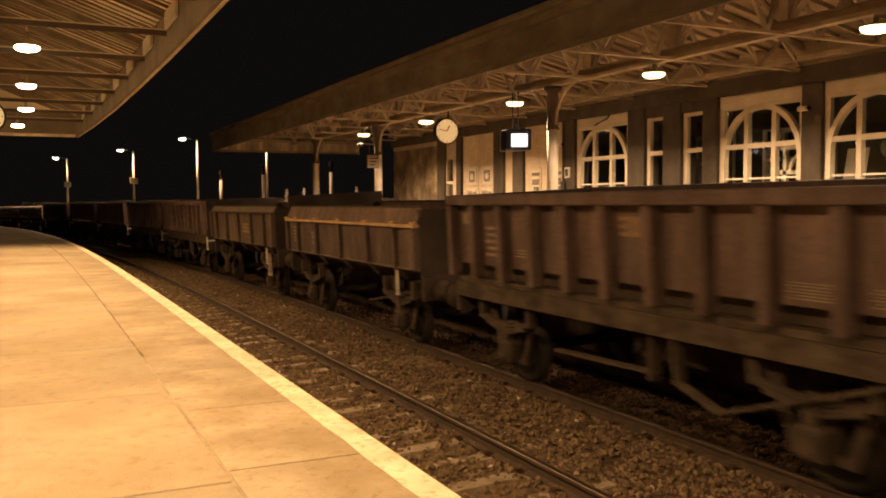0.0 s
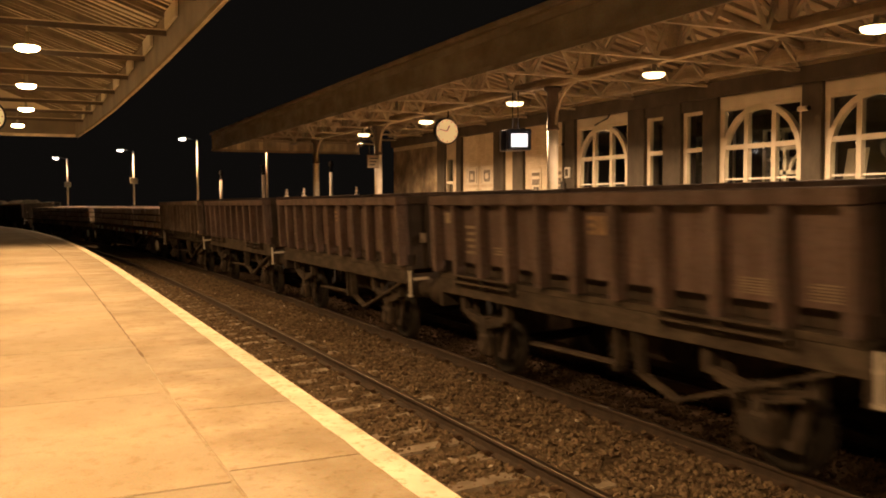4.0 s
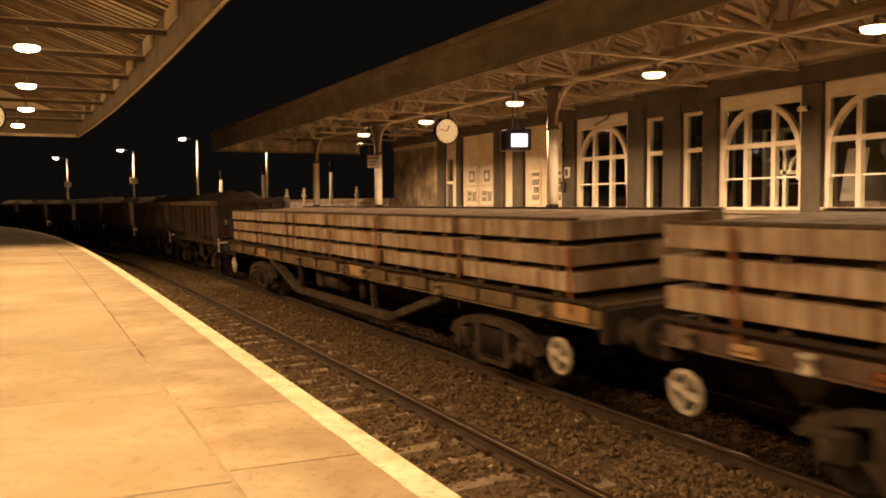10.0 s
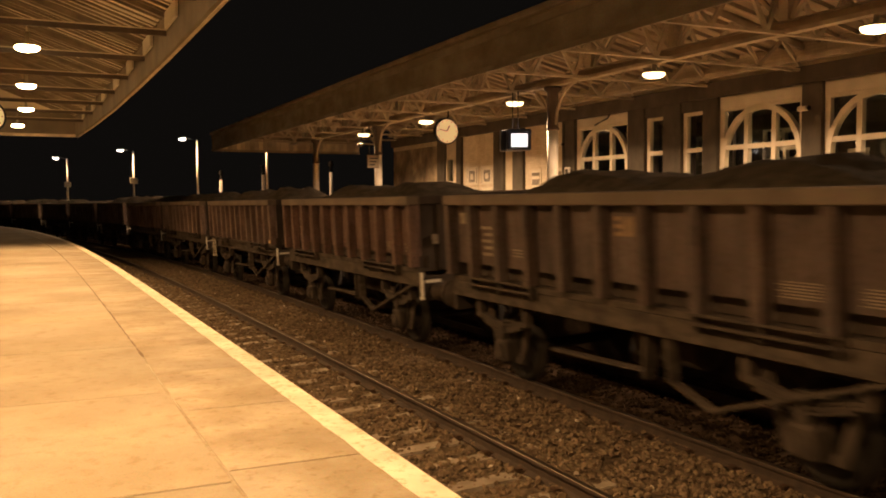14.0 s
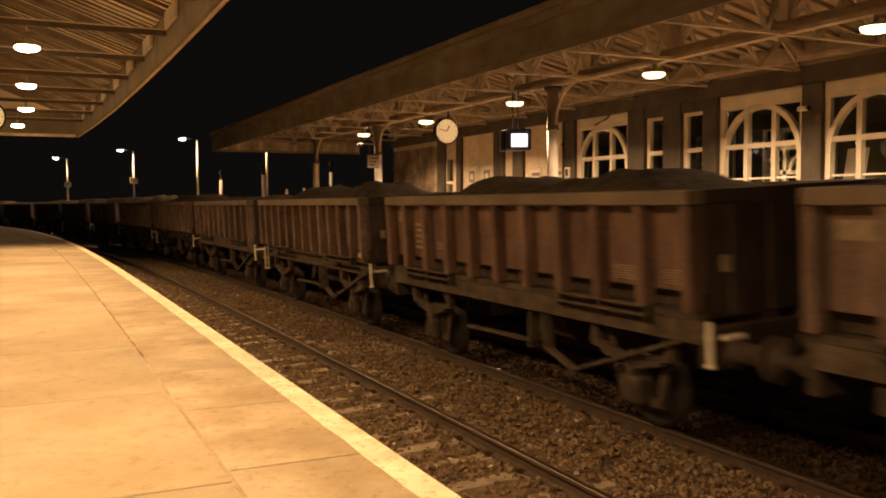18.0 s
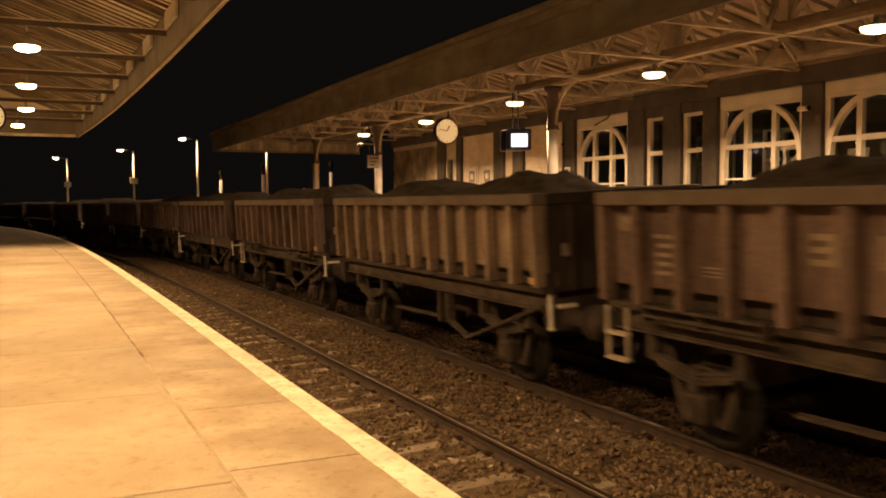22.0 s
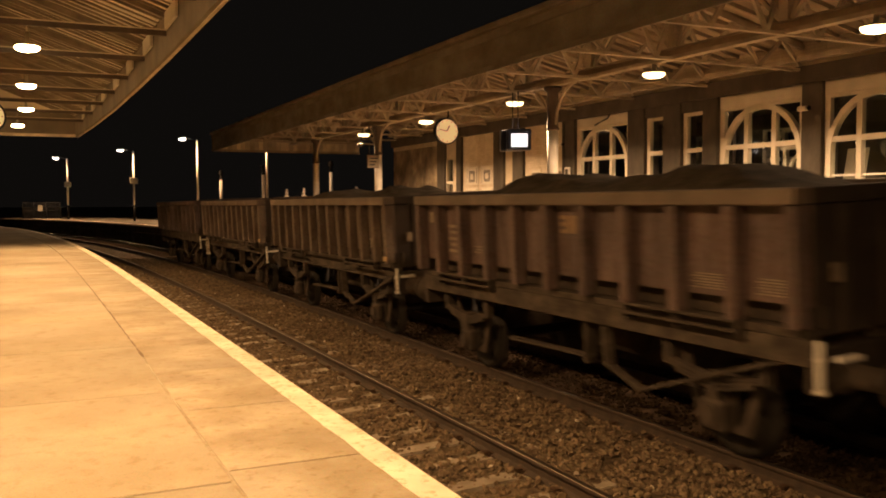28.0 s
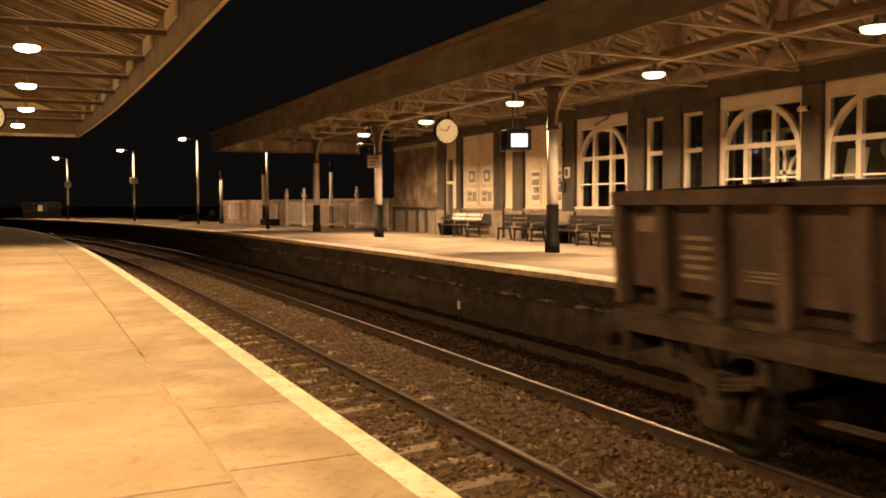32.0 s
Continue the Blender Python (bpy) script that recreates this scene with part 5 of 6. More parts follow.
def build_far_end():
    r = thing("end_gate", "grey barred fence and gate at the platform end", "gate")
    y = 93.0
    for x in (-0.1, 0.87, 1.96, 3.2):
        bm = bmesh.new()
        tube(bm, (x, y, FAR_Z - 0.1), (x, y, FAR_Z + 1.6), 0.045, n=10)
        part("post", bm, "iron", r)
    for a, b in ((-0.1, 0.87), (0.87, 1.96), (1.96, 3.2)):
        for z in (0.05, 0.8, 1.55):
            part("rail", box(a, b, y - 0.02, y + 0.02, FAR_Z + z - 0.02, FAR_Z + z + 0.02), "iron", r)
        n = 9
        for k in range(1, n):
            x = a + (b - a) * k / n
            part("bar", box(x - 0.012, x + 0.012, y - 0.012, y + 0.012, FAR_Z + 0.05, FAR_Z + 1.55), "iron", r)
    part("notice", box(1.2, 1.62, y - 0.05, y - 0.025, FAR_Z + 0.75, FAR_Z + 1.3), "sign_board", r, "pale notice plate")
    for x, yy in ((11.6, 70.5),):
        b = thing("dark_trough", "low dark planting trough on the far platform", "planter", group="troughs")
        part("trough", box(-0.7, 0.7, -0.3, 0.3, 0, 0.45, 0.03), "black", b)
        part("soil", box(-0.62, 0.62, -0.22, 0.22, 0.452, 0.47), "soil", b)
        b.matrix_world = pose(x, yy, FAR_Z, 0, 0, 15)
    b = thing("dark_trough", "low dark planting trough by the fence", "planter", group="troughs")
    part("trough", box(-0.3, 0.3, -0.9, 0.9, 0, 0.4, 0.03), "black", b)
    part("soil", box(-0.22, 0.22, -0.8, 0.8, 0.402, 0.42), "soil", b)
    b.matrix_world = pose(13.75, 53.5, FAR_Z, 0, 0, 8)
    m = thing("track_marker", "small white marker plate at the platform foot", "marker")
    part("plate", box(8.5, 8.53, 16.87, 16.99, 0.17, 0.34), "white", m)
    part("stake", box(8.53, 8.56, 16.91, 16.95, -0.6, 0.32), "iron", m)


build_far_front()
build_notices()
# This bench has the painted glint.
bench(True).matrix_world = pose(15.75, 29.55, FAR_Z)
b0 = bench()
b0.matrix_world = pose(15.75, 24.9, FAR_Z)
copy_thing(b0, pose(15.75, 21.1, FAR_Z))
planter(15.95, 32.75, FAR_Z, 0.42, 0.5, 3, "black tub with straggling plants by the door", 70, 0.55, 0.5)
planter(15.9, 24.2, FAR_Z, 0.42, 0.5, 5, "black tub with low plants by the bench", 60, 0.5, 0.3)
planter(13.1, 68.5, FAR_Z, 0.5, 0.45, 7, "black tub with a small bush at the fence end", 90, 0.5, 0.7)
build_clock(12.6, 26.0, 4.85, "round station clock with a glowing cream dial")
build_clock(-0.79, 25.93, 4.80, "round station clock hanging under the near canopy", 0.0, 0.45)
build_monitor()
build_fence()
build_trellises()
build_gates()
build_far_end()


# ---- the train ----
def travelled(t):
    return 8.8996 * t - 0.017351 * t * t + 0.0000665 * t ** 3


BODY = 7.66
PITCH = 8.98
AXLE = 2.6
WHEEL_R = 0.46


def wheel_mesh():
    bm = bmesh.new()
    for sx in (-1, 1):
        lathe(bm, [(0.08, sx * 0.66), (0.3, sx * 0.70), (0.38, sx * 0.68), (0.43, sx * 0.68), (0.49, sx * 0.685), (0.49, sx * 0.71), (0.462, sx * 0.725), (0.455, sx * 0.81), (0.39, sx * 0.81), (0.37, sx * 0.77), (0.16, sx * 0.76), (0.12, sx * 0.82), (0.08, sx * 0.83)], 28, axis="x")
    tube(bm, (-0.95, 0, 0), (0.95, 0, 0), 0.075)
    for sx in (-1, 1):
        for k in range(6):
            a = k * math.tau / 6
            tube(bm, (sx * 0.755, 0.27 * math.cos(a), 0.27 * math.sin(a)), (sx * 0.785, 0.27 * math.cos(a), 0.27 * math.sin(a)), 0.035, n=8)
    return mesh_of(bm, "wheelset", "wheel")


WHEELS = wheel_mesh()


def outline(bm, x0, x1, pts):
    """A plate cut to an outline of (y, z) pairs, between x0 and x1."""
    a = [bm.verts.new((x0, y, z)) for y, z in pts]
    b = [bm.verts.new((x1, y, z)) for y, z in pts]
    n = len(pts)
    bm.faces.new(a)
    bm.faces.new(b[::-1])
    for k in range(n):
        bm.faces.new((a[k], b[k], b[(k + 1) % n], a[(k + 1) % n]))


def running_gear(root, axles):
    """Wheelsets, axle guards, springs and boxes on both sides."""
    for y in axles:
        part("wheelset", WHEELS, "wheel", root, "pair of brake-dusted steel wheels on an axle", at=pose(0, y, WHEEL_R))
        for sx in (-1, 1):
            x = sx * 0.98
            bm = bmesh.new()
            outline(bm, x - 0.015, x + 0.015, [(y - 0.66, 1.17), (y - 0.34, 0.33), (y - 0.34, 0.29), (y + 0.34, 0.29), (y + 0.34, 0.33), (y + 0.66, 1.17), (y + 0.54, 1.17), (y + 0.26, 0.4), (y + 0.17, 0.36), (y + 0.17, 0.86), (y - 0.17, 0.86), (y - 0.17, 0.36), (y - 0.26, 0.4), (y - 0.54, 1.17)])
            part("axle_guard", bm, "under", root, "plate axle guard")
            bm = bmesh.new()
            bx(bm, x + sx * 0.03, x + sx * 0.18, y - 0.15, y + 0.15, WHEEL_R - 0.16, WHEEL_R + 0.16)
            bmesh.ops.bevel(bm, geom=bm.edges[:], offset=0.035, segments=1, affect="EDGES")
            lathe(bm, [(0.1, 0.0), (0.1, sx * 0.03)], 12, (x + sx * 0.18, y, WHEEL_R), "x")
            part("axle_box", bm, "under", root, "cast axle box")
            bm = bmesh.new()
            for k, half in enumerate((0.52, 0.6, 0.66)):
                z = 0.70 + 0.05 * k
                bar(bm, (x + sx * 0.1, y - half, z + 0.12), (x + sx * 0.1, y, z), 0.085, 0.035)
                bar(bm, (x + sx * 0.1, y, z), (x + sx * 0.1, y + half, z + 0.12), 0.085, 0.035)
            bx(bm, x + sx * 0.1 - 0.06, x + sx * 0.1 + 0.06, y - 0.07, y + 0.07, 0.62, 0.86)
            part("leaf_spring", bm, "under", root, "stack of leaf springs")
            for e in (-1, 1):
                part("spring_hanger", box(min(x + sx * 0.05, x + sx * 0.15), max(x + sx * 0.05, x + sx * 0.15), y + e * 0.64 - 0.05, y + e * 0.64 + 0.05, 0.86, 1.17), "under", root)


def buffers_and_hook(root, end, z=1.05):
    """Four buffers and the screw coupling, on headstocks at +-end."""
    for sy in (-1, 1):
        # The end beam is coloured dark for the shade between wagons.
        part("headstock", box(-1.2, 1.2, sy * end - 0.06, sy * end + 0.06, 0.9, 1.3, 0.01), "shade_dark", root, "end beam toned dark for shade")
        for x in (-0.87, 0.87):
            bm = bmesh.new()
            lathe(bm, [(0.17, sy * 0.0), (0.17, sy * 0.04), (0.11, sy * 0.06), (0.1, sy * 0.34), (0.07, sy * 0.34), (0.07, sy * 0.5), (0.22, sy * 0.505), (0.22, sy * 0.535)], 16, (x, sy * (end + 0.06), z), "y")
            part("buffer", bm, "under", root, "round sprung buffer")
        bm = bmesh.new()
        bar(bm, (0, sy * (end + 0.06), z), (0, sy * (end + 0.3), z), 0.06, 0.12)
        bar(bm, (0, sy * (end + 0.28), z + 0.02), (0, sy * (end + 0.45), z - 0.12), 0.09, 0.06)
        part("coupling", bm, "under", root, "hook and screw coupling")
        bm = bmesh.new()
        for k in range(6):
            a0, a1 = k / 6, (k + 1) / 6
            f = lambda u: (0.32, sy * (end + 0.05 + 0.4 * u), z - 0.12 - 0.5 * math.sin(math.pi * u * 0.85))
            tube(bm, f(a0), f(a1), 0.025, n=8)
        part("brake_hose", bm, "black", root, "hanging air brake hose")


def stencil_block(root, x, y0, y1, z0, z1, rows, mat, sx, cols=1):
    """Unreadable lettering as bars."""
    bm = bmesh.new()
    h = (z1 - z0) / rows
    for k in range(rows):
        wide = (y1 - y0) * (0.88 if k % 2 else 1) / cols
        for c in range(cols):
            bx(bm, min(x, x + sx * 0.004), max(x, x + sx * 0.004), y0 + wide * c, y0 + wide * (c + (1 if cols == 1 else 0.8)), z0 + h * k + h * (0.3 if rows > 1 else 0), z0 + h * (k + 1) - h * (0.25 if rows > 1 else 0))
    part("lettering", bm, mat, root, "faded stencilled lettering")


FIGURES = (
    [(0, 0), (1, 0), (1, 1), (0, 1), (0, 0.8), (0.7, 0.8), (0.7, 0.6), (0, 0.6), (0, 0.4), (0.7, 0.4), (0.7, 0.2), (0, 0.2)],
    [(0, 1), (0, 0), (1, 0), (1, 1), (0.76, 1), (0.76, 0.25), (0.62, 0.25), (0.62, 1), (0.38, 1), (0.38, 0.25), (0.24, 0.25), (0.24, 1)],
    [(0, 0), (1, 0), (1, 0.2), (0.25, 0.2), (0.25, 0.4), (1, 0.4), (1, 0.6), (0.25, 0.6), (0.25, 0.8), (1, 0.8), (1, 1), (0, 1)],
)


def figure_shape(x, sx, y0, y1, z0, z1, kind):
    bm = bmesh.new()
    x0, x1 = sorted((x, x + sx * 0.004))
    outline(bm, x0, x1, [(y0 + (y1 - y0) * p, z0 + (z1 - z0) * q) for p, q in FIGURES[kind]])
    return bm


def logo_shapes(root, x, y0, y1, z0, z1, sx):
    """A faded painted mark: three plain figures side by side."""
    w = (y1 - y0) / 3
    mark = None
    for c in range(3):
        bm = figure_shape(x, sx, y0 + w * c, y0 + w * (c + 0.8), z0, z1, c)
        if mark is None:
            mark = part("painted_mark", bm, "gold", root, "faded gold painted mark")
        else:
            part("figure", bm, "gold", mark)


def channel(x, sx, flange, half, z0, z1):
    """A channel bar along y with its flanges turned outwards."""
    bm = bmesh.new()
    sec = [(x - sx * 0.02, z0), (x + sx * flange, z0), (x + sx * flange, z0 + 0.025), (x + sx * 0.02, z0 + 0.025), (x + sx * 0.02, z1 - 0.025), (x + sx * flange, z1 - 0.025), (x + sx * flange, z1), (x - sx * 0.02, z1)]
    a = [bm.verts.new((p, -half, z)) for p, z in sec]
    b = [bm.verts.new((p, half, z)) for p, z in sec]
    n = len(sec)
    for k in range(n):
        bm.faces.new((a[k], a[(k + 1) % n], b[(k + 1) % n], b[k]))
    bm.faces.new(a)
    bm.faces.new(b[::-1])
    return bm


def box_wagon(bays, paint, label, loaded, ladder=False, logo=0, seed=0, hoop=False, badge=False, heap=1.0, bars=True):
    """A two-axle ballast box wagon; +y is its trailing end."""
    root = thing("ballast_wagon", label, "wagon", group="train of ballast wagons")
    half = BODY / 2
    w = BODY / bays
    pw = 0.13 if bays < 11 else 0.115
    panel = mesh_of(box(-0.02, 0.02, -w / 2 + 0.004, w / 2 - 0.004, 1.63, 2.475), "side_panel", paint)
    low = mesh_of(box(-0.02, 0.02, -w / 2 + 0.004, w / 2 - 0.004, 1.44, 1.626), "lower_flap", "under")
    bm = bmesh.new()
    v = bx(bm, -0.08, 0.08, -pw / 2, pw / 2, 1.46, 2.47)
    bmesh.ops.bevel(bm, geom=[e for e in bm.edges if abs(e.verts[0].co.z - e.verts[1].co.z) > 0.5], offset=0.015, segments=1, affect="EDGES")
    post = mesh_of(bm, "side_post", paint)
    for sx in (-1, 1):
        for k in range(bays):
            yc = -half + (k + 0.5) * w
            part("side_panel", panel, paint, root, at=pose(sx * 1.15, yc, 0))
            part("lower_flap", low, "under", root, at=pose(sx * 1.0, yc, 0))
        for k in range(bays + 1):
            yc = min(max(-half + k * w, -half + pw / 2), half - pw / 2)
            part("side_post", post, paint, root, at=pose(sx * 1.252, yc, 0))
        bm = box(sx * 1.235 - 0.11, sx * 1.235 + 0.11, -half, half, 2.478, 2.62, 0.012)
        part("top_rim", bm, "dusty_rim" if loaded else paint, root, "dusty top rim")
        # ledge and solebar
        part("side_ledge", box(sx * 1.16 - 0.06, sx * 1.16 + 0.06, -half, half, 1.37, 1.44), "solebar", root)
        x = sx * 1.08
        if bays < 11:
            part("solebar", box(sx * 1.15 - 0.06, sx * 1.15 + 0.06, -half - 0.03, half + 0.03, 1.13, 1.367, 0.01), "solebar", root, "deep dusty steel solebar")
            plate = None if not badge else part("badge_plate", box(sx * 1.211, sx * 1.217, -half + 3.3 * w, -half + 3.62 * w, 1.16, 1.34) if sx > 0 else box(-1.217, -1.211, -half + 3.3 * w, -half + 3.62 * w, 1.16, 1.34), "letter", root, "pale plate with a red bar")
            if badge:
                part("badge_bar", box(sx * 1.2185 - 0.001, sx * 1.2185 + 0.001, -half + 3.28 * w, -half + 3.64 * w, 1.225, 1.275), "ink_red", plate)
        else:
            part("solebar", channel(x, sx, 0.08, half + 0.03, 1.13, 1.365), "solebar", root, "dusty steel solebar")
        # grab irons under the body
        for y in (-2.3, 2.3) if bars else ():
            bm = bmesh.new()
            for z, out in ((1.45, 1.3), (1.36, 1.31)):
                bx(bm, sx * out - 0.025, sx * out + 0.025, y - 0.85, y + 0.85, z - 0.014, z + 0.014)
            for e in (-0.8, 0, 0.8):
                bx(bm, sx * 1.255 - 0.045, sx * 1.255 + 0.045, y + e - 0.02, y + e + 0.02, 1.29, 1.48)
            part("side_rail", bm, "under", root, "dark barred grab rails below the body")
        # end step plate and white grip at the leading end
        bm = bmesh.new()
        bx(bm, sx * 1.2 - 0.015, sx * 1.2 + 0.015, -half - 0.13, -half - 0.08, 0.966, 1.37)
        bx(bm, sx * 1.2 - 0.03, sx * 1.2 + 0.03, -half - 0.14, -half - 0.07, 0.93, 0.965)
        bx(bm, sx * 1.2 - 0.025, sx * 1.2 + 0.025, -half - 0.135, -half - 0.075, 1.2, 1.23)
        part("end_step", bm, "white", root, "dirty white end step")
        if bays > 11:
            part("foot_plate", box(sx * 1.335 - 0.012, sx * 1.335 + 0.012, -half + 0.01, -half + 0.14, 1.5, 1.58), "yellow", root, "small orange plate")
        bm = bmesh.new()
        bx(bm, sx * 1.07 - 0.13, sx * 1.07 + 0.13, -half - 0.3, -half - 0.26, 1.22, 1.265)
        part("grip", bm, "white", root, "white brake grip")
        # brake linkage
        bm = bmesh.new()
        x = sx * 1.16
        bar(bm, (x, -0.98, 1.12), (x, -1.02, 0.68), 0.05, 0.12, (1, 0, 0))
        bar(bm, (x, -1.0, 0.7), (x, -1.58, 0.51), 0.04, 0.09, (1, 0, 0))
        bar(bm, (x, -1.56, 0.51), (x, -3.7, 1.2), 0.04, 0.08, (1, 0, 0))
        part("brake_lever", bm, "solebar", root, "long bent brake lever")
        bm = bmesh.new()
        bar(bm, (x - sx * 0.1, 1.35, 0.66), (x - sx * 0.1, -0.55, 0.7), 0.035, 0.1, (1, 0, 0))
        bar(bm, (x - sx * 0.1, -0.5, 0.62), (x - sx * 0.1, -0.55, 1.13), 0.05, 0.16, (1, 0, 0))
        part("brake_rod", bm, "under", root)
        if ladder:
            bm = bmesh.new()
            xx = sx * 1.24
            bar(bm, (xx, half - 0.02, 0.8), (xx, half - 0.02, 1.38), 0.025, 0.035)
            bar(bm, (xx, half - 0.36, 0.8), (xx, half - 0.36, 1.38), 0.025, 0.035)
            for z in (0.8, 1.08):
                bx(bm, xx - 0.05, xx + 0.05, half - 0.36, half - 0.02, z, z + 0.03)
            part("step_ladder", bm, "grey_white", root, "white framed side step")
        # lettering
        xl = sx * 1.172
        if logo == 1:
            logo_shapes(root, xl, -half + 4 * w + 0.1, -half + 5 * w - 0.12, *((1.98, 2.17) if badge else (2.14, 2.35)), sx)
        elif logo == 2:
            for k in (5, 6, 7):
                part("painted_mark", figure_shape(xl, sx, -half + k * w + 0.2, -half + (k + 1) * w - 0.2, 1.98, 2.24, k - 5), "faded_letter" if loaded else "letter", root, "pale painted figure")
            stencil_block(root, xl, -half + 0.4 * w, -half + 0.78 * w, 2.03, 2.15, 1, "letter", sx)
            stencil_block(root, xl, -half + 0.4 * w, -half + 0.78 * w, 1.9, 2.0, 1, "letter", sx)
            stencil_block(root, xl, -half + 0.4 * w, -half + 0.78 * w, 1.72, 1.85, 3, "faded_letter", sx)
            stencil_block(root, xl, -half + 1.2 * w, -half + 1.85 * w, 1.68, 1.86, 5, "letter", sx)
        if hoop:
            for q in (0.3, 1.25):
                for z0, z1 in ((2.16, 2.24), (2.0, 2.06), (1.74, 1.92)):
                    stencil_block(root, xl, -half + q * w, -half + (q + 0.5) * w, z0, z1, 1, "letter", sx)
        if paint == "tan":
            stencil_block(root, xl, half - 2.75 * w, half - 2.3 * w, 1.72, 1.98, 1, "letter", sx)
        kb = bays - 2
        stencil_block(root, xl, -half + kb * w + 0.12, -half + (kb + 1) * w - 0.12, 1.74, 2.2, 5, "stencil", sx)
        stencil_block(root, xl, -half + (kb - 1) * w + 0.2, -half + kb * w - 0.2, 1.78, 1.9, 3, "stencil", sx)
        stencil_block(root, xl, -half + 1.15 * w, -half + 1.85 * w, 1.68, 1.84, 6, "stencil", sx)
        stencil_block(root, xl, -half + 0.2 * w, -half + 0.75 * w, 1.68, 1.84, 6, "stencil", sx)
        stencil_block(root, xl, half - 0.75 * w, half - 0.3 * w, 2.2, 2.36, 1, "stencil", sx)
    for sy in (-1, 1):
        # Ends darker than the sides: their shade is in the colour.
        part("end_panel", box(-1.168, 1.168, sy * (half - 0.06) - 0.02, sy * (half - 0.06) + 0.02, 1.38, 2.475), "shade_dark", root, "flat wagon end toned dark for shade")
        part("end_rim", box(-1.12, 1.12, sy * (half - 0.08) - 0.08, sy * (half - 0.08) + 0.08, 2.48, 2.615, 0.01), "shade_dark", root)
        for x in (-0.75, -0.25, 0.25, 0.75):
            part("end_post", box(x - 0.05, x + 0.05, sy * (half - 0.02) - 0.025, sy * (half - 0.02) + 0.045, 1.38, 2.47, 0.01), "shade_dark", root)
        part("end_plate", box(-0.93, -0.83, -half - 0.03, -half, 1.82, 1.98) if sy < 0 else box(0.83, 0.93, half, half + 0.03, 1.82, 1.98), "stencil", root)
    if hoop:
        bm = bmesh.new()
        y = -half - 0.1
        for p, q in (((-1.02, 1.98), (-1.02, 2.3)), ((-1.02, 2.3), (-0.88, 2.3)), ((-1.02, 1.98), (-0.88, 1.98))):
            tube(bm, (p[0], y, p[1]), (q[0], y, q[1]), 0.012, n=8)
        for z in (1.98, 2.3):
            tube(bm, (-0.88, y, z), (-0.88, -half, z), 0.012, n=8)
        part("end_handrail", bm, "white", root, "white hooped handrail")
        bm = bmesh.new()
        bar(bm, (-1.22, -half - 0.2, 1.1), (-1.22, -half - 0.22, 0.62), 0.04, 0.1)
        bx(bm, -1.25, -1.1, -half - 0.3, -half - 0.1, 0.6, 0.64)
        part("corner_step", bm, "grey_white", root, "white corner step")
    part("floor_plate", box(-1.15, 1.15, -half + 0.05, half - 0.05, 1.37, 1.43), "under", root)
    part("frame_member", box(-0.35, -0.2, -half, half, 1.1, 1.36), "under", root)
    part("frame_member", box(0.2, 0.35, -half, half, 1.1, 1.36), "under", root)
    bm = bmesh.new()
    tube(bm, (-0.6, -0.9, 0.9), (-0.6, 0.1, 0.9), 0.2)
    part("air_tank", bm, "under", root, "round air reservoir")
    running_gear(root, (-AXLE, AXLE))
    buffers_and_hook(root, half + 0.02)
    if loaded:
        bm = bmesh.new()
        n, mrow = 40, 14
        rows = []
        for i in range(n + 1):
            r = []
            for j in range(mrow + 1):
                u, v = i / n, j / mrow
                yy = -half + 0.1 + (BODY - 0.2) * u
                xx = -1.15 + 2.3 * v
                hump = sum(math.exp(-((yy - c) / 1.45) ** 2) for c in (-2.0 + 0.3 * math.sin(seed), 1.9 + 0.3 * math.cos(seed * 2)))
                edge = min(1, 4.5 * min(u, 1 - u)) * min(1, 3.2 * min(v, 1 - v))
                z = 2.42 + (0.19 + (0.25 + 0.07 * math.sin(seed * 3)) * hump) * heap * edge ** 0.8 + 0.07 * noise.noise(Vector((xx * 2.2, yy * 2.2, seed))) * edge + 0.03 * noise.noise(Vector((xx * 9, yy * 9, seed)))
                r.append(bm.verts.new((xx, yy, z)))
            rows.append(r)
        for a, b in zip(rows, rows[1:]):
            for j in range(mrow):
                bm.faces.new((a[j], a[j + 1], b[j + 1], b[j]))
        part("ballast_load", bm, "load", root, "heap of dark spent ballast")
    return root


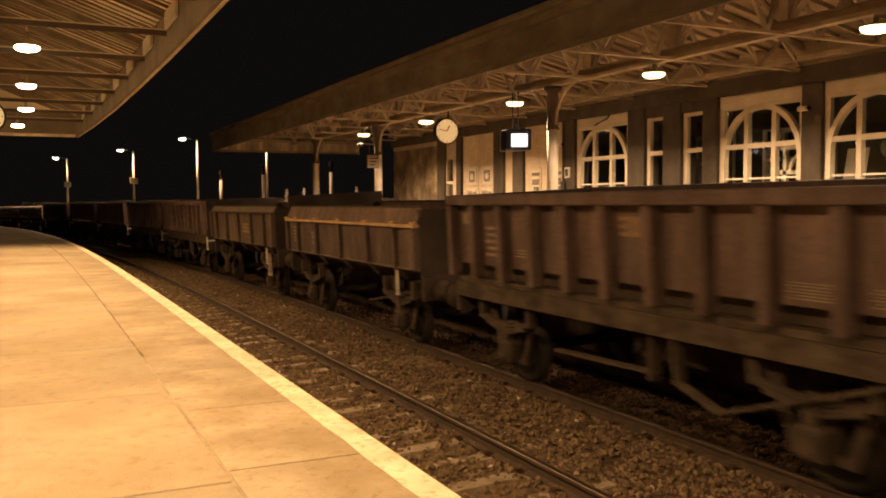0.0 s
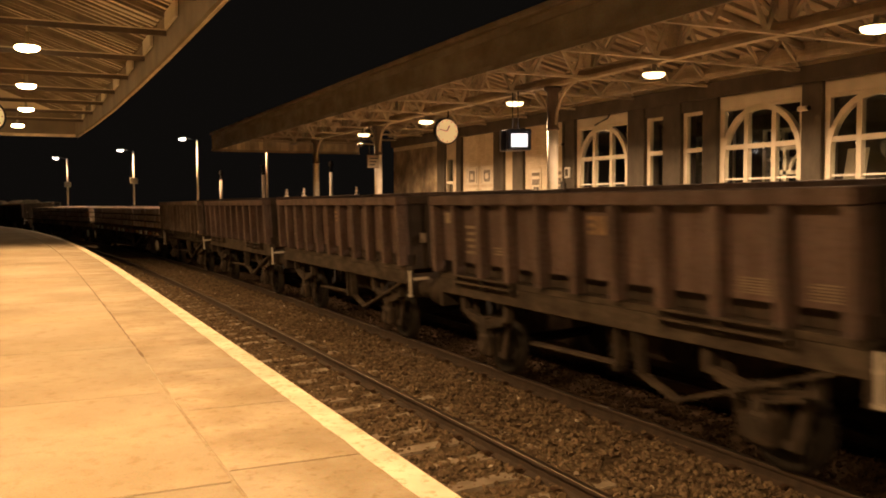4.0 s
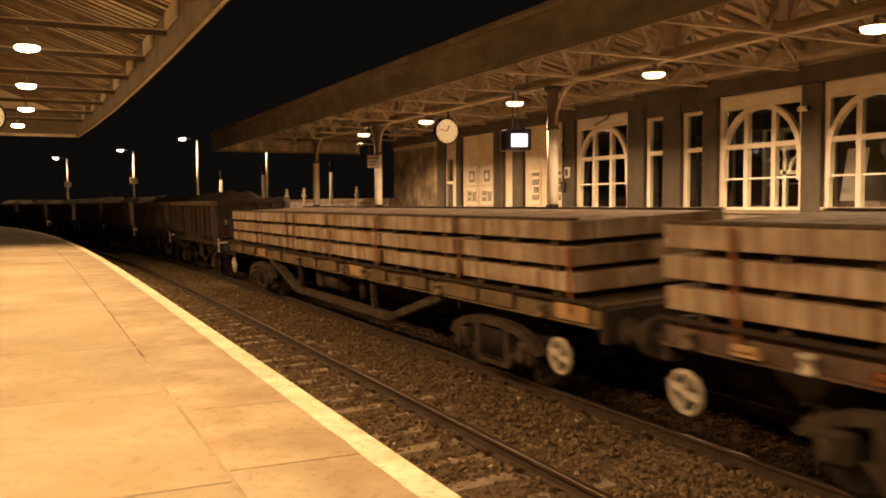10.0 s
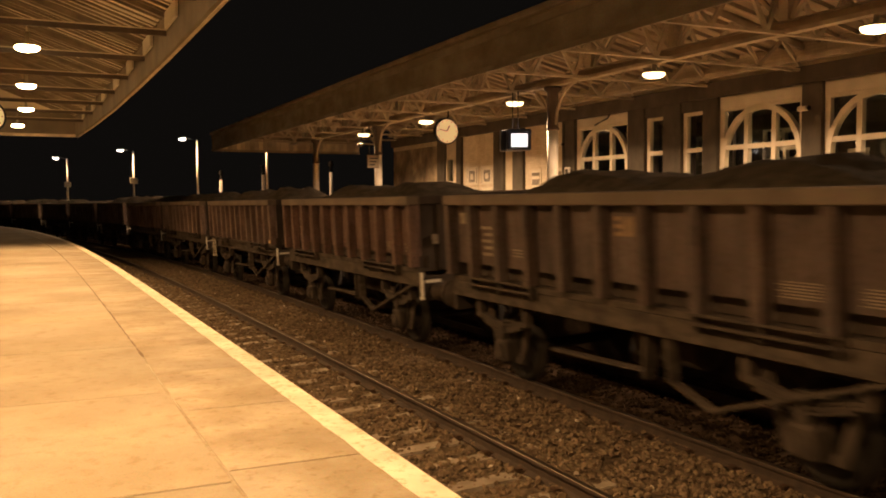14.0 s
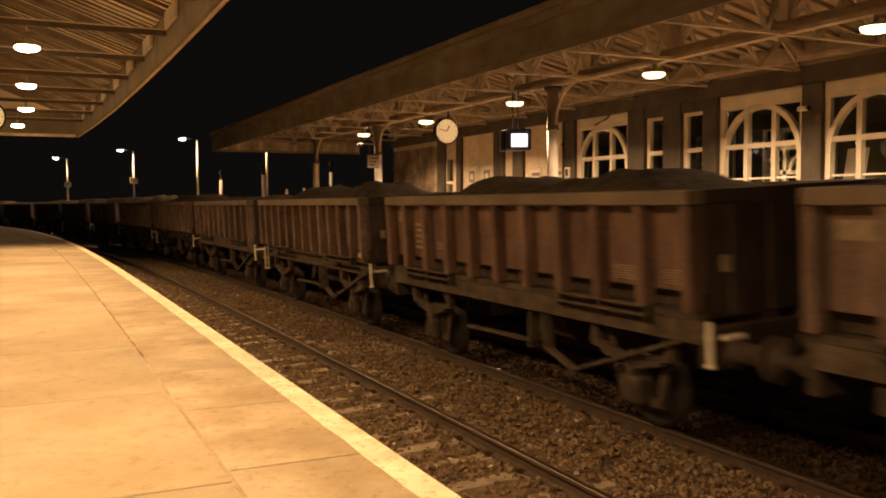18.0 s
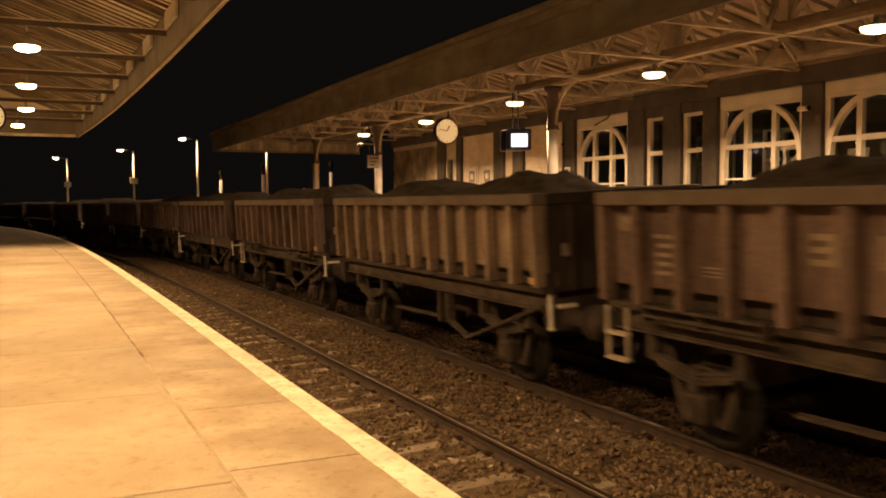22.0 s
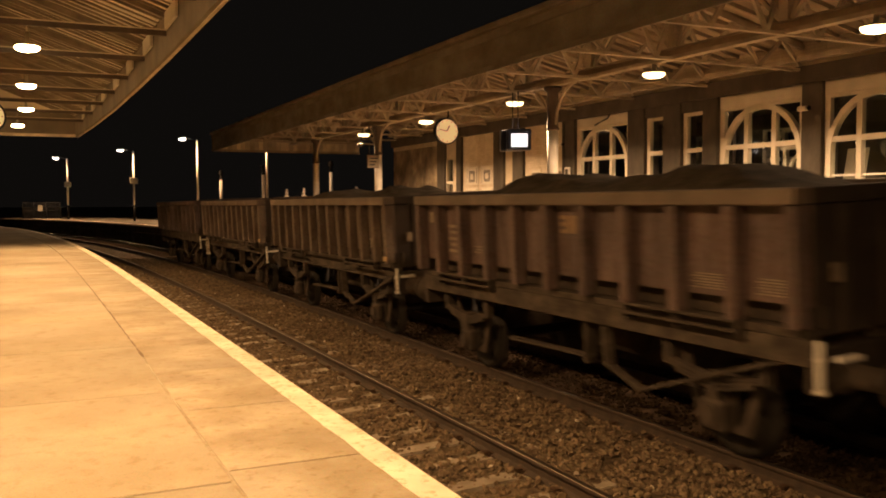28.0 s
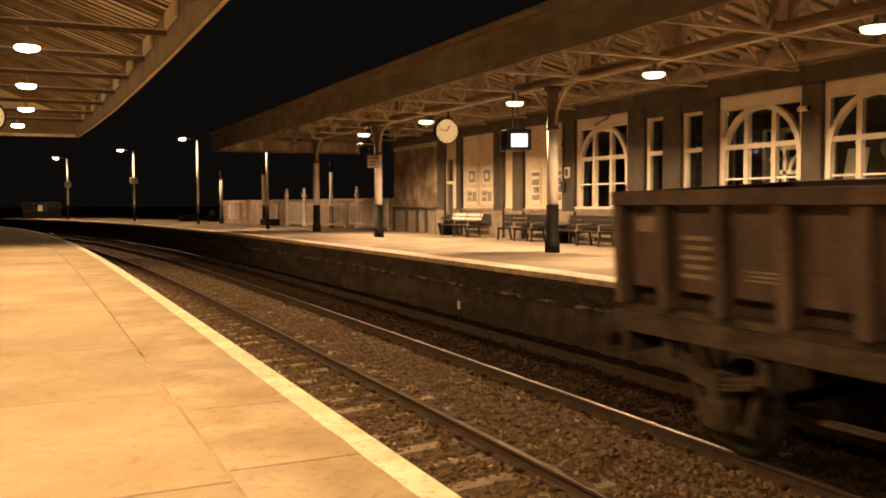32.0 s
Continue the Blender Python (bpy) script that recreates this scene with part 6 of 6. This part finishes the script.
def low_wagon(paint, band, label):
    """A lower two-axle wagon with six wide bays and a leaning top board."""
    root = thing("low_ballast_wagon", label, "wagon", group="train of ballast wagons")
    half = BODY / 2
    ZT, ZB = (2.105, 0.06) if band == "yellow" else (2.25, 0.03)
    edges = [-half, -half + 0.9, -half + 2.25, -half + 3.77, -half + 5.32, -half + 6.75, half]
    for sx in (-1, 1):
        for a, b in zip(edges, edges[1:]):
            part("side_panel", box(sx * 1.22 - 0.02, sx * 1.22 + 0.02, a + 0.004, b - 0.004, 1.42, ZT), paint, root)
        for y in edges:
            y = min(max(y, -half + 0.06), half - 0.06)
            part("side_post", box(sx * 1.28 - 0.04, sx * 1.28 + 0.04, y - 0.055, y + 0.055, 1.42, ZT, 0.01), paint, root)
            if band == "yellow":
                part("post_cap", box(sx * 1.29 - 0.04, sx * 1.29 + 0.04, y - 0.08, y + 0.08, ZT + ZB + 0.002, ZT + ZB + 0.04, 0.01), band, root)
        part("side_rim", box(sx * 1.26 - 0.06, sx * 1.26 + 0.06, -half, half, ZT + 0.002, ZT + ZB, 0.008), band if band == "yellow" else "under", root, "worn rim strip")
        bm = bmesh.new()
        bar(bm, (sx * 1.24, 0, ZT + ZB + 0.004), (sx * 1.14, 0, 2.42), BODY, 0.03)
        part("top_board", bm, "drab" if band == "yellow" else "dusty_rim", root, "leaning top board")
        part("top_edge", box(sx * 1.12 - 0.035, sx * 1.12 + 0.035, -half, half, 2.425, 2.455), "under", root)
        x = sx * 0.72
        # Solebar, lever and brackets carry the body's shadow as dark colour.
        part("solebar", channel(x, sx, 0.08, half + 0.03, 1.08, 1.25), "shade_dark", root, "dusty steel solebar")
        bm = bmesh.new()
        for e in (1.03, 1.07):
            bx(bm, sx * 1.2 - 0.015, sx * 1.2 + 0.015, -half + e - 0.012, -half + e + 0.012, 0.93, 1.36)
        bx(bm, sx * 1.2 - 0.03, sx * 1.2 + 0.03, -half + 1.01, -half + 1.09, 0.91, 0.94)
        part("end_step", bm, "white", root, "dirty white step plate")
        if band != "yellow":
            bm = bmesh.new()
            xx = sx * 1.22
            bar(bm, (xx, -half + 0.62, 0.62), (xx, -half + 0.62, 1.22), 0.025, 0.03)
            bar(bm, (xx, -half + 0.8, 0.62), (xx, -half + 0.8, 1.22), 0.025, 0.03)
            for z in (0.63, 0.77, 0.91, 1.05):
                bx(bm, xx - 0.04, xx + 0.04, -half + 0.62, -half + 0.8, z, z + 0.02)
            part("step_ladder", bm, "grey_white", root, "white runged step")
        bm = bmesh.new()
        x = sx * 1.0
        bar(bm, (x, -0.9, 0.62), (x, -2.0, 0.8), 0.04, 0.08, (1, 0, 0))
        bar(bm, (x, -1.98, 0.8), (x, -3.2, 1.0), 0.04, 0.08, (1, 0, 0))
        part("brake_lever", bm, "shade_dark", root, "long bent brake lever")
        xl = sx * 1.243
        stencil_block(root, xl, edges[5] + 0.15, edges[6] - 0.45, 1.6, 2.0, 5, "stencil", sx)
        if band == "yellow":
            stencil_block(root, xl, edges[4] + 0.1, edges[4] + 0.5, 1.62, 1.9, 5, "stencil", sx)
        else:
            logo_shapes(root, xl, edges[2] + 0.42, edges[3] - 0.32, 1.7, 1.96, sx)
    for sy in (-1, 1):
        # Low wagon ends and end board, shade painted in as well.
        part("end_panel", box(-1.2, 1.2, sy * (half - 0.03) - 0.02, sy * (half - 0.03) + 0.02, 1.3, 2.4), "shade_dark", root, "flat wagon end with shade in its colour")
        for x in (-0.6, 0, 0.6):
            part("end_post", box(x - 0.05, x + 0.05, sy * half - 0.01, sy * half + 0.05, 1.3, 2.38, 0.01), "shade_dark", root)
    part("end_board", box(-1.22, 1.22, half - 0.045, half - 0.005, 2.4, 2.7 if band == "yellow" else 2.6), "shade_dark", root, "raised dark end board")
    part("floor_plate", box(-0.95, 0.95, -half + 0.05, half - 0.05, 1.26, 1.36), "under", root)
    for sx in (-1, 1):
        part("side_lip", box(sx * 1.235 - 0.025, sx * 1.235 + 0.025, -half, half, 1.395, 1.418), "dusty_rim", root, "dusty lip under the side")
        for y in edges[1:-1]:
            bm = bmesh.new()
            bar(bm, (sx * 1.23, y, 1.39), (sx * 1.08, y, 1.2), 0.09, 0.05)
            part("side_bracket", bm, "shade_dark", root)
    part("frame_member", box(-0.35, -0.2, -half, half, 1.0, 1.25), "under", root)
    part("frame_member", box(0.2, 0.35, -half, half, 1.0, 1.25), "under", root)
    running_gear(root, (-AXLE, AXLE))
    buffers_and_hook(root, half + 0.02)
    return root


FLAT = 18.9
FLAT_AXLES = (-7.55, -5.75, 5.75, 7.55)


def flat_wagon(ochre):
    """A bogie flat wagon carrying three layers of concrete beams."""
    root = thing("sleeper_flat_wagon", "long bogie flat wagon stacked with concrete beams, " + ("ochre side beam" if ochre else "orange straps hanging"), "wagon", group="train of ballast wagons")
    half = FLAT / 2
    rnd = random.Random(31 if ochre else 30)
    for sx in (-1, 1):
        x = sx * 1.2
        part("side_beam", channel(x - sx * 0.02, sx, 0.08, half, 1.08, 1.345), "beam_side" if ochre else "drab", root, "dusty side beam")
        part("deck_edge", box(x + sx * 0.07 - 0.03, x + sx * 0.07 + 0.03, -half, half, 1.349, 1.385), "shade_dark", root)
        for k in range(13):
            y = -half + 0.7 + k * (FLAT - 1.6) / 12 + rnd.uniform(-0.2, 0.2)
            if ochre:
                wide = rnd.uniform(0.3, 0.55)
                part("side_plate", box(sx * 1.245 - 0.02, sx * 1.245 + 0.02, y - wide, y + wide, 1.12, 1.31, 0.006), "beam_side" if k % 5 else "yellow", root, "ochre bolted plate")
            if rnd.random() < (0.45 if ochre else 0.7):
                bm = bmesh.new()
                lathe(bm, [(0.07, 0), (0.07, 0.03), (0.042, 0.055), (0.042, 0.12), (0.07, 0.135), (0.07, 0.165)], 10, (sx * 1.31, y + 0.62, 1.11))
                part("tie_down", bm, "white" if not ochre and k % 4 else "stencil", root, "pale tie-down winch")
            if not ochre:
                bm = bmesh.new()
                bx(bm, sx * 1.285 - 0.04, sx * 1.285 + 0.04, y - 0.3, y + 0.02, 1.14, 1.19)
                tube(bm, (sx * 1.31, y - 0.28, 1.21), (sx * 1.31, y, 1.21), 0.04, n=8)
                part("rolled_strap", bm, "strap" if k % 3 else "yellow", root, "rolled strap")
            if k % 2 == 0:
                bm = bmesh.new()
                lean = rnd.uniform(-0.08, 0.08)
                bar(bm, (sx * 1.27, y, 1.2), (sx * 1.24, y + lean, rnd.choice((1.98, 2.27))), 0.012, 0.07, (0, 1, 0))
                part("strap", bm, "strap", root, "upright orange strap")
        # truss below
        bm = bmesh.new()
        x = sx * 1.1
        for e in (-1, 1):
            bar(bm, (x, e * 5.25, 1.06), (x, e * 2.95, 0.45), 0.12, 0.18, (1, 0, 0))
        bar(bm, (x, -3.0, 0.45), (x, 3.0, 0.45), 0.12, 0.18, (1, 0, 0))
        for y in (-2.1, 2.7):
            bar(bm, (x, y, 0.5), (x, y, 1.1), 0.08, 0.1)
        part("underframe_truss", bm, "solebar", root, "deep trussed underframe")
        bm = bmesh.new()
        tube(bm, (sx * 0.85, 0.2, 0.8), (sx * 0.85, 1.1, 0.8), 0.19, n=14)
        part("air_tank", bm, "under", root, "round air reservoir")
        bm = box(sx * 0.9 - 0.12, sx * 0.9 + 0.12, 1.4, 1.75, 0.62, 1.0, 0.02)
        part("valve_box", bm, "under", root)
        bm = bmesh.new()
        tube(bm, (sx * 0.98, -1.2, 0.6), (sx * 0.98, -1.2, 1.05), 0.07, n=10)
        part("brake_cylinder", bm, "under", root)
        for y in (-8.75, 9.05):
            bm = bmesh.new()
            x = sx * 1.31
            rings = []
            for k in range(24):
                a = k * math.tau / 24
                rings.append([bm.verts.new((x + dx, y + r * math.cos(a), 0.68 + r * math.sin(a))) for dx, r in ((-0.02, 0.185), (-0.02, 0.222), (0.02, 0.222), (0.02, 0.185))])
            for k in range(24):
                for j in range(4):
                    bm.faces.new((rings[k][j], rings[k][(j + 1) % 4], rings[(k + 1) % 24][(j + 1) % 4], rings[(k + 1) % 24][j]))
            wheel = part("handbrake_wheel", bm, "white", root, "white spoked handbrake wheel")
            for k in range(4):
                a = k * math.tau / 4 + 0.3
                bm = bmesh.new()
                bar(bm, (x, y, 0.68), (x, y + 0.2 * math.cos(a), 0.68 + 0.2 * math.sin(a)), 0.03, 0.085, (1, 0, 0))
                part("spoke", bm, "white", wheel)
            bm = bmesh.new()
            tube(bm, (x - sx * 0.2, y, 0.68), (x - sx * 0.03, y, 0.68), 0.03, n=8)
            part("spindle", bm, "under", wheel)
            bm = bmesh.new()
            lathe(bm, [(0.05, 0), (0.05, sx * 0.02)], 10, (x + sx * 0.02, y, 0.68), "x")
            part("hub", bm, "grey_white", wheel)
        # bogies: a bowed top bar, a bottom bar, axle boxes and nests of coil springs between
        for yc in (-6.65, 6.65):
            x = sx * 1.04
            bm = bmesh.new()
            bow = [(-1.3, 0.52), (-1.12, 0.7), (-0.75, 0.82), (-0.3, 0.88), (0.3, 0.88), (0.75, 0.82), (1.12, 0.7), (1.3, 0.52)]
            low = [(1.18, 0.5), (1.02, 0.6), (0.7, 0.71), (0.28, 0.76), (-0.28, 0.76), (-0.7, 0.71), (-1.02, 0.6), (-1.18, 0.5)]
            outline(bm, x - 0.07, x + 0.07, [(yc + p, z) for p, z in bow + low])
            outline(bm, x - 0.05, x + 0.05, [(yc + p, z) for p, z in ((-0.62, 0.42), (-0.5, 0.3), (-0.42, 0.2), (0.42, 0.2), (0.5, 0.3), (0.62, 0.42), (0.52, 0.44), (0.36, 0.29), (-0.36, 0.29), (-0.52, 0.44))])
            for e in (-0.42, 0.42):
                bx(bm, x - 0.06, x + 0.06, yc + e - 0.07, yc + e + 0.07, 0.3, 0.76)
            side = part("bogie_frame", bm, "under", root, "open cast bogie side frame")
            for e in (-0.2, 0.0, 0.2):
                bm = bmesh.new()
                tube(bm, (x, yc + e, 0.3), (x, yc + e, 0.72), 0.075, n=12)
                tube(bm, (x, yc + e, 0.29), (x, yc + e, 0.33), 0.09, n=12)
                part("coil_spring", bm, "wheel", side)
            for e in (-0.9, 0.9):
                bm = bmesh.new()
                bx(bm, x - 0.1, x + 0.1, yc + e - 0.17, yc + e + 0.17, 0.32, 0.64)
                bmesh.ops.bevel(bm, geom=bm.edges[:], offset=0.05, segments=1, affect="EDGES")
                lathe(bm, [(0.11, 0.0), (0.11, sx * 0.04), (0.07, sx * 0.06)], 12, (x + sx * 0.1, yc + e, WHEEL_R), "x")
                part("axle_box", bm, "under", side, "cast axle box")
    part("deck", box(-1.2, 1.2, -half, half, 1.3, 1.34), "timber", root, "plank deck")
    part("centre_beam", box(-0.25, 0.25, -half, half, 0.85, 1.29), "under", root)
    for y in FLAT_AXLES:
        part("wheelset", WHEELS, "wheel", root, "pair of steel wheels on an axle", at=pose(0, y, WHEEL_R))
    buffers_and_hook(root, half + 0.02, 1.02)
    # the load
    beam = mesh_of(box(-0.19, 0.19, -1.45, 1.45, 0, 0.228, 0.012), "concrete_beam", "beam_concrete")
    bearer = mesh_of(box(-1.13, 1.13, -0.05, 0.05, 0, 0.077), "bearer", "timber")
    for st in range(6):
        yc = -half + 0.46 + 1.54 + st * 3.085
        for layer in range(3):
            z = 1.437 + layer * 0.308
            shift = rnd.uniform(-0.05, 0.05)
            for k in range(6):
                part("concrete_beam", beam, "beam_concrete", root, at=pose(-1.0 + 0.4 * k + rnd.uniform(-0.008, 0.008), yc + shift + rnd.uniform(-0.02, 0.02), z))
            for e in (-1.0, 0.0, 1.0):
                part("bearer", bearer, "timber", root, at=pose(0, yc + e, z - 0.078))
        for e in (-1.1, 1.1):
            part("edge_lath", box(e - 0.06, e + 0.06, yc - 1.5 + rnd.uniform(0, 0.1), yc + 1.5, 2.284, 2.315, 0.005), "timber", root, "dark lath along the top")
    return root


TRAIN = []


def build_train():
    rear0 = 13.62
    twelve = (7, 11, 14, 16, 17, 18, 20, 21, 23, 24)
    red = (10, 13)
    made = {}
    for k in range(26):
        rear = rear0 + k * PITCH + (40.65 if k >= 8 else 0)
        if k == 1:
            ob = low_wagon("umber", "yellow", "low umber wagon with a worn yellow rim, empty")
        elif k == 2:
            ob = low_wagon("low_brown", "dusty_rim", "low dusty brown wagon with a leaning top board, empty")
        else:
            loaded = 8 <= k < 24
            bays = 12 if k in twelve else 10
            paint = "rust" if k in red else ("tan" if k == 17 else ("dun" if k in (7, 23, 24) else "drab" if bays == 12 or k in (3, 12, 15) else ("umber" if k in (8, 9, 25) else "maroon")))
            logo = 2 if bays == 12 and k not in (17, 20) else (1 if k not in red and bays == 10 else 0)
            ladder = bays == 12 and k not in (17, 20, 23)
            hoop = k == 20
            badge = k == 19
            heap = {15: 0.6, 20: 0.8, 21: 0.6, 23: 0.75}.get(k, 1.0)
            var = k % 3 if loaded else 0
            bars = k not in (0, 3, 5, 17, 19, 25)
            key = (bays, paint, logo, ladder, loaded, var, hoop, badge, heap, bars)
            if key in made:
                ob = copy_thing(made[key], Matrix.Identity(4))
            else:
                words = {"maroon": "dusty maroon", "rust": "rusty red", "drab": "dusty brown", "dun": "dull dun brown", "umber": "dull umber brown", "tan": "faded tan"}[paint]
                label = words + " box wagon " + ("heaped with dark ballast" if loaded else "running empty") + (", closely ribbed" if bays == 12 else "")
                ob = box_wagon(bays, paint, label, loaded, ladder, logo, seed=var + 1, hoop=hoop, badge=badge, heap=heap, bars=bars)
                made[key] = ob
        TRAIN.append((ob, rear - BODY / 2, AXLE, (-AXLE, AXLE)))
    TRAIN.append((flat_wagon(False), 96.03 - FLAT / 2 + 0.2, 6.65, FLAT_AXLES))
    TRAIN.append((flat_wagon(True), 116.05 - FLAT / 2 + 0.2, 6.65, FLAT_AXLES))


def wagon_pose(s, reach):
    off = AB + GAUGE / 2
    a, _ = along(s - reach, off)
    b, _ = along(s + reach, off)
    mid = (a + b) / 2
    turn = math.atan2(-(b.x - a.x), b.y - a.y)
    return Matrix.Translation((mid.x, mid.y, CANT / 2)) @ Euler((0, 0, turn)).to_matrix().to_4x4() @ Euler((0, -math.atan(CANT / GAUGE), 0)).to_matrix().to_4x4()


def motions():
    times = [SECONDS * i / 40 for i in range(41)]
    for ob, u, reach, axles in TRAIN:
        walk(ob, [(t, wagon_pose(u - travelled(t), reach)) for t in times])
        # the wheels turn while the wagon is in the station
        ins = [t for t in times if -4 < u - travelled(t) < 46]
        t0, t1 = (ins[0], ins[-1]) if ins else (0, 0.5)
        for wheel in [c for c in ob.children if c.name.startswith("wheelset")]:
            y = wheel.location.y
            rows = []
            f = frame(t0)
            while f <= frame(t1):
                t = (f - 1) / FPS
                rows.append((t, pose(0, y, WHEEL_R) @ Matrix.Rotation(travelled(t) / WHEEL_R, 4, "X")))
                f += 2
            if t0 > 0.2:
                rows.insert(0, (0.0, rows[0][1]))
            if rows[-1][0] < SECONDS - 0.2:
                rows.append((SECONDS, rows[-1][1]))
            walk(wheel, rows)


build_train()


# ---- paving, coping, sleepers, stones ----
def slab(s0, s1, o0, o1, z0, z1, gap=0.004, side=None):
    """One paving slab between two stations and two offsets."""
    bm = bmesh.new()
    q = []
    g = gap if side is None else side
    for z in (z0, z1):
        for s, o in ((s0 + gap, o0 + g), (s0 + gap, o1 - g), (s1 - gap, o1 - g), (s1 - gap, o0 + g)):
            q.append(bm.verts.new(along(s, o, z)[0]))
    for f in ((3, 2, 1, 0), (4, 5, 6, 7), (0, 1, 5, 4), (1, 2, 6, 5), (2, 3, 7, 6), (3, 0, 4, 7)):
        bm.faces.new([q[i] for i in f])
    return bm


def build_paving():
    rnd = random.Random(12)
    e = NEAR_EDGE
    near = tagged(new("paving_near"), "worn concrete paving slabs of the near platform", "paving", kind="structure")
    base = 4.85 + 2.02
    s = base - 1.58 * 10
    while s < 118:
        n = 1.58 if s < 45 else 3.16
        part("coping_slab", slab(s, s + n, e - 0.985, e, NEAR_Z - 0.085, NEAR_Z + rnd.uniform(-0.001, 0.001), 0.004, 0.001 if s < 10.5 else 0.005), "coping", near)
        s += n
    for row, (a, b, first, ln) in enumerate(((e - 3.0, e - 0.985, 4.65, 2.5), (e - 5.0, e - 3.0, 5.6, 2.5), (e - 7.4, e - 5.0, 4.2, 3.0))):
        s = first + 2.02 - ln * 7
        while s < 110:
            n = ln if s < 40 else ln * 2
            part("paving_slab", slab(s, s + n, a, b, NEAR_Z - 0.045, NEAR_Z + rnd.uniform(-0.0015, 0.0015), 0.003, 0.001 if s < 10.5 else 0.005), "paving", near)
            s += n
    ss = stations(-12, 2, 1.0) + stations(2.1, 26, 0.1) + stations(27, 116, 1.5)
    bm = bmesh.new()
    rings = []
    for s in ss:
        wear = 0.012 * noise.noise(Vector((s * 2.3, 0, 7))) + 0.010 * noise.noise(Vector((s * 9, 3, 1))) if s < 26 else 0
        rings.append([bm.verts.new(along(s, o, z)[0]) for o, z in ((e - 0.2 + wear, NEAR_Z + 0.002), (e - 0.01, NEAR_Z + 0.002), (e - 0.01, NEAR_Z + 0.005), (e - 0.2 + wear, NEAR_Z + 0.005))])
    for a, b in zip(rings, rings[1:]):
        for k in range(4):
            bm.faces.new((a[k], a[(k + 1) % 4], b[(k + 1) % 4], b[k]))
    bm.faces.new(rings[0][::-1])
    bm.faces.new(rings[-1])
    setting("edge_line", bm, "line_paint", "worn white safety line along the platform edge", "edge line")
    # dark filler crumbling out of the joints
    bm = bmesh.new()
    s = 10.7
    while s < 28:
        ln = rnd.uniform(0.12, 0.9)
        if noise.noise(Vector((s * 0.7, 2, 5))) > -0.12 or 8 < s < 28:
            n = max(2, int(ln / 0.06))
            ring = None
            for k in range(n + 1):
                q = s + ln * k / n
                mid = e - 0.985 + 0.006 * noise.noise(Vector((q * 5, 1, 1))) + 0.004 * noise.noise(Vector((q * 17, 1, 3)))
                wide = (0.002 + 0.004 * max(0, noise.noise(Vector((q * 3, 8, 1))) + 0.45)) * (3.6 if 10.95 < q < 11.7 else (2.8 if q > 11.7 else 1.4)) * math.sin(math.pi * min(max(k / n, 0.08), 0.92)) ** 0.4
                row = [bm.verts.new(along(q, mid + o, NEAR_Z + 0.004)[0]) for o in (-wide, wide)]
                if ring:
                    bm.faces.new((ring[0], ring[1], row[1], row[0]))
                ring = row
        s += ln + rnd.uniform(0.0, 0.1)
    for s0, a, b, width in ((base, e - 0.97, e - 0.22, 0.008), (base + 1.58, e - 0.97, e - 0.25, 0.003), (base + 3.16, e - 0.97, e - 0.25, 0.0025), (4.65 + 2.02, e - 2.9, e - 1.0, 0.008), (4.65 + 4.52, e - 2.9, e - 1.0, 0.004), (4.65 + 7.02, e - 2.9, e - 1.0, 0.003)):
        ring = None
        for k in range(25):
            o = a + (b - a) * k / 24
            w = 0.55 * width * (0.6 + 0.8 * abs(noise.noise(Vector((o * 6, s0, 2))))) 
            m = 0.012 * noise.noise(Vector((o * 3.3, s0, 9)))
            row = [bm.verts.new(along(s0 + m + d * w, o, NEAR_Z + 0.004)[0]) for d in (-1, 1)]
            if ring:
                bm.faces.new((ring[0], ring[1], row[1], row[0]))
            ring = row
    ridge = bmesh.new()
    ring = None
    q = -1.0
    while q < 10.6:
        wide = 0.011 + 0.006 * noise.noise(Vector((q * 6, 4, 2)))
        mid = e - 1.0 + 0.006 * noise.noise(Vector((q * 4, 2, 6)))
        row = [ridge.verts.new(along(q, mid + o, NEAR_Z + z)[0]) for o, z in ((-wide, 0.003), (0, 0.008), (wide, 0.003))]
        if ring:
            for k in (0, 1):
                ridge.faces.new((ring[k], ring[k + 1], row[k + 1], row[k]))
        ring = row
        q += 0.08
    setting("joint_ridge", ridge, "coping", "pale ridge of old mortar along the coping joint", "joint")
    setting("joint_filler", bm, "joint", "dark crumbling filler in the paving joints", "joint")
    far = tagged(new("coping_far"), "pale coping stones on the far platform edge", "coping", kind="structure")
    f = FAR_EDGE
    s = -8.0
    while s < 102:
        n = rnd.choice((1.3, 1.5, 1.7))
        part("coping_stone", slab(s, min(s + n, 103), f, f + 0.618, FAR_Z - 0.098, FAR_Z + 0.004 + rnd.uniform(-0.004, 0.004), 0.004), "far_coping", far)
        s += n
    ss = stations(-10, 40, 1.0) + stations(41, 103, 1.0)
    setting("platform_far_ledge", ribbon([(f + 0.02, 0.62), (f + 0.088, 0.62), (f + 0.088, 0.68), (f + 0.02, 0.68)], ss), "ledge", "projecting brick ledge on the platform face", "ledge")
    # bricks of the platform face where it is nearest
    root = tagged(new("brick_facing_far"), "sooty bricks of the far platform face", "brickwork", kind="structure")
    brick = mesh_of(box(-0.011, 0.011, -0.108, 0.108, -0.034, 0.034, 0.004), "brick", "brickface")
    for c in range(6):
        s = 9.0 + (0.112 if c % 2 else 0)
        z = FAR_Z - 0.15 - 0.078 * c
        if 0.6 < z < 0.7:
            continue
        while s < 20:
            p, a = along(s, f + 0.079, z)
            part("brick", brick, "brickface", root, at=Matrix.Translation(p) @ Euler((0, 0, a)).to_matrix().to_4x4())
            s += 0.228


build_sleepers()
build_paving()
build_stones()


motions()
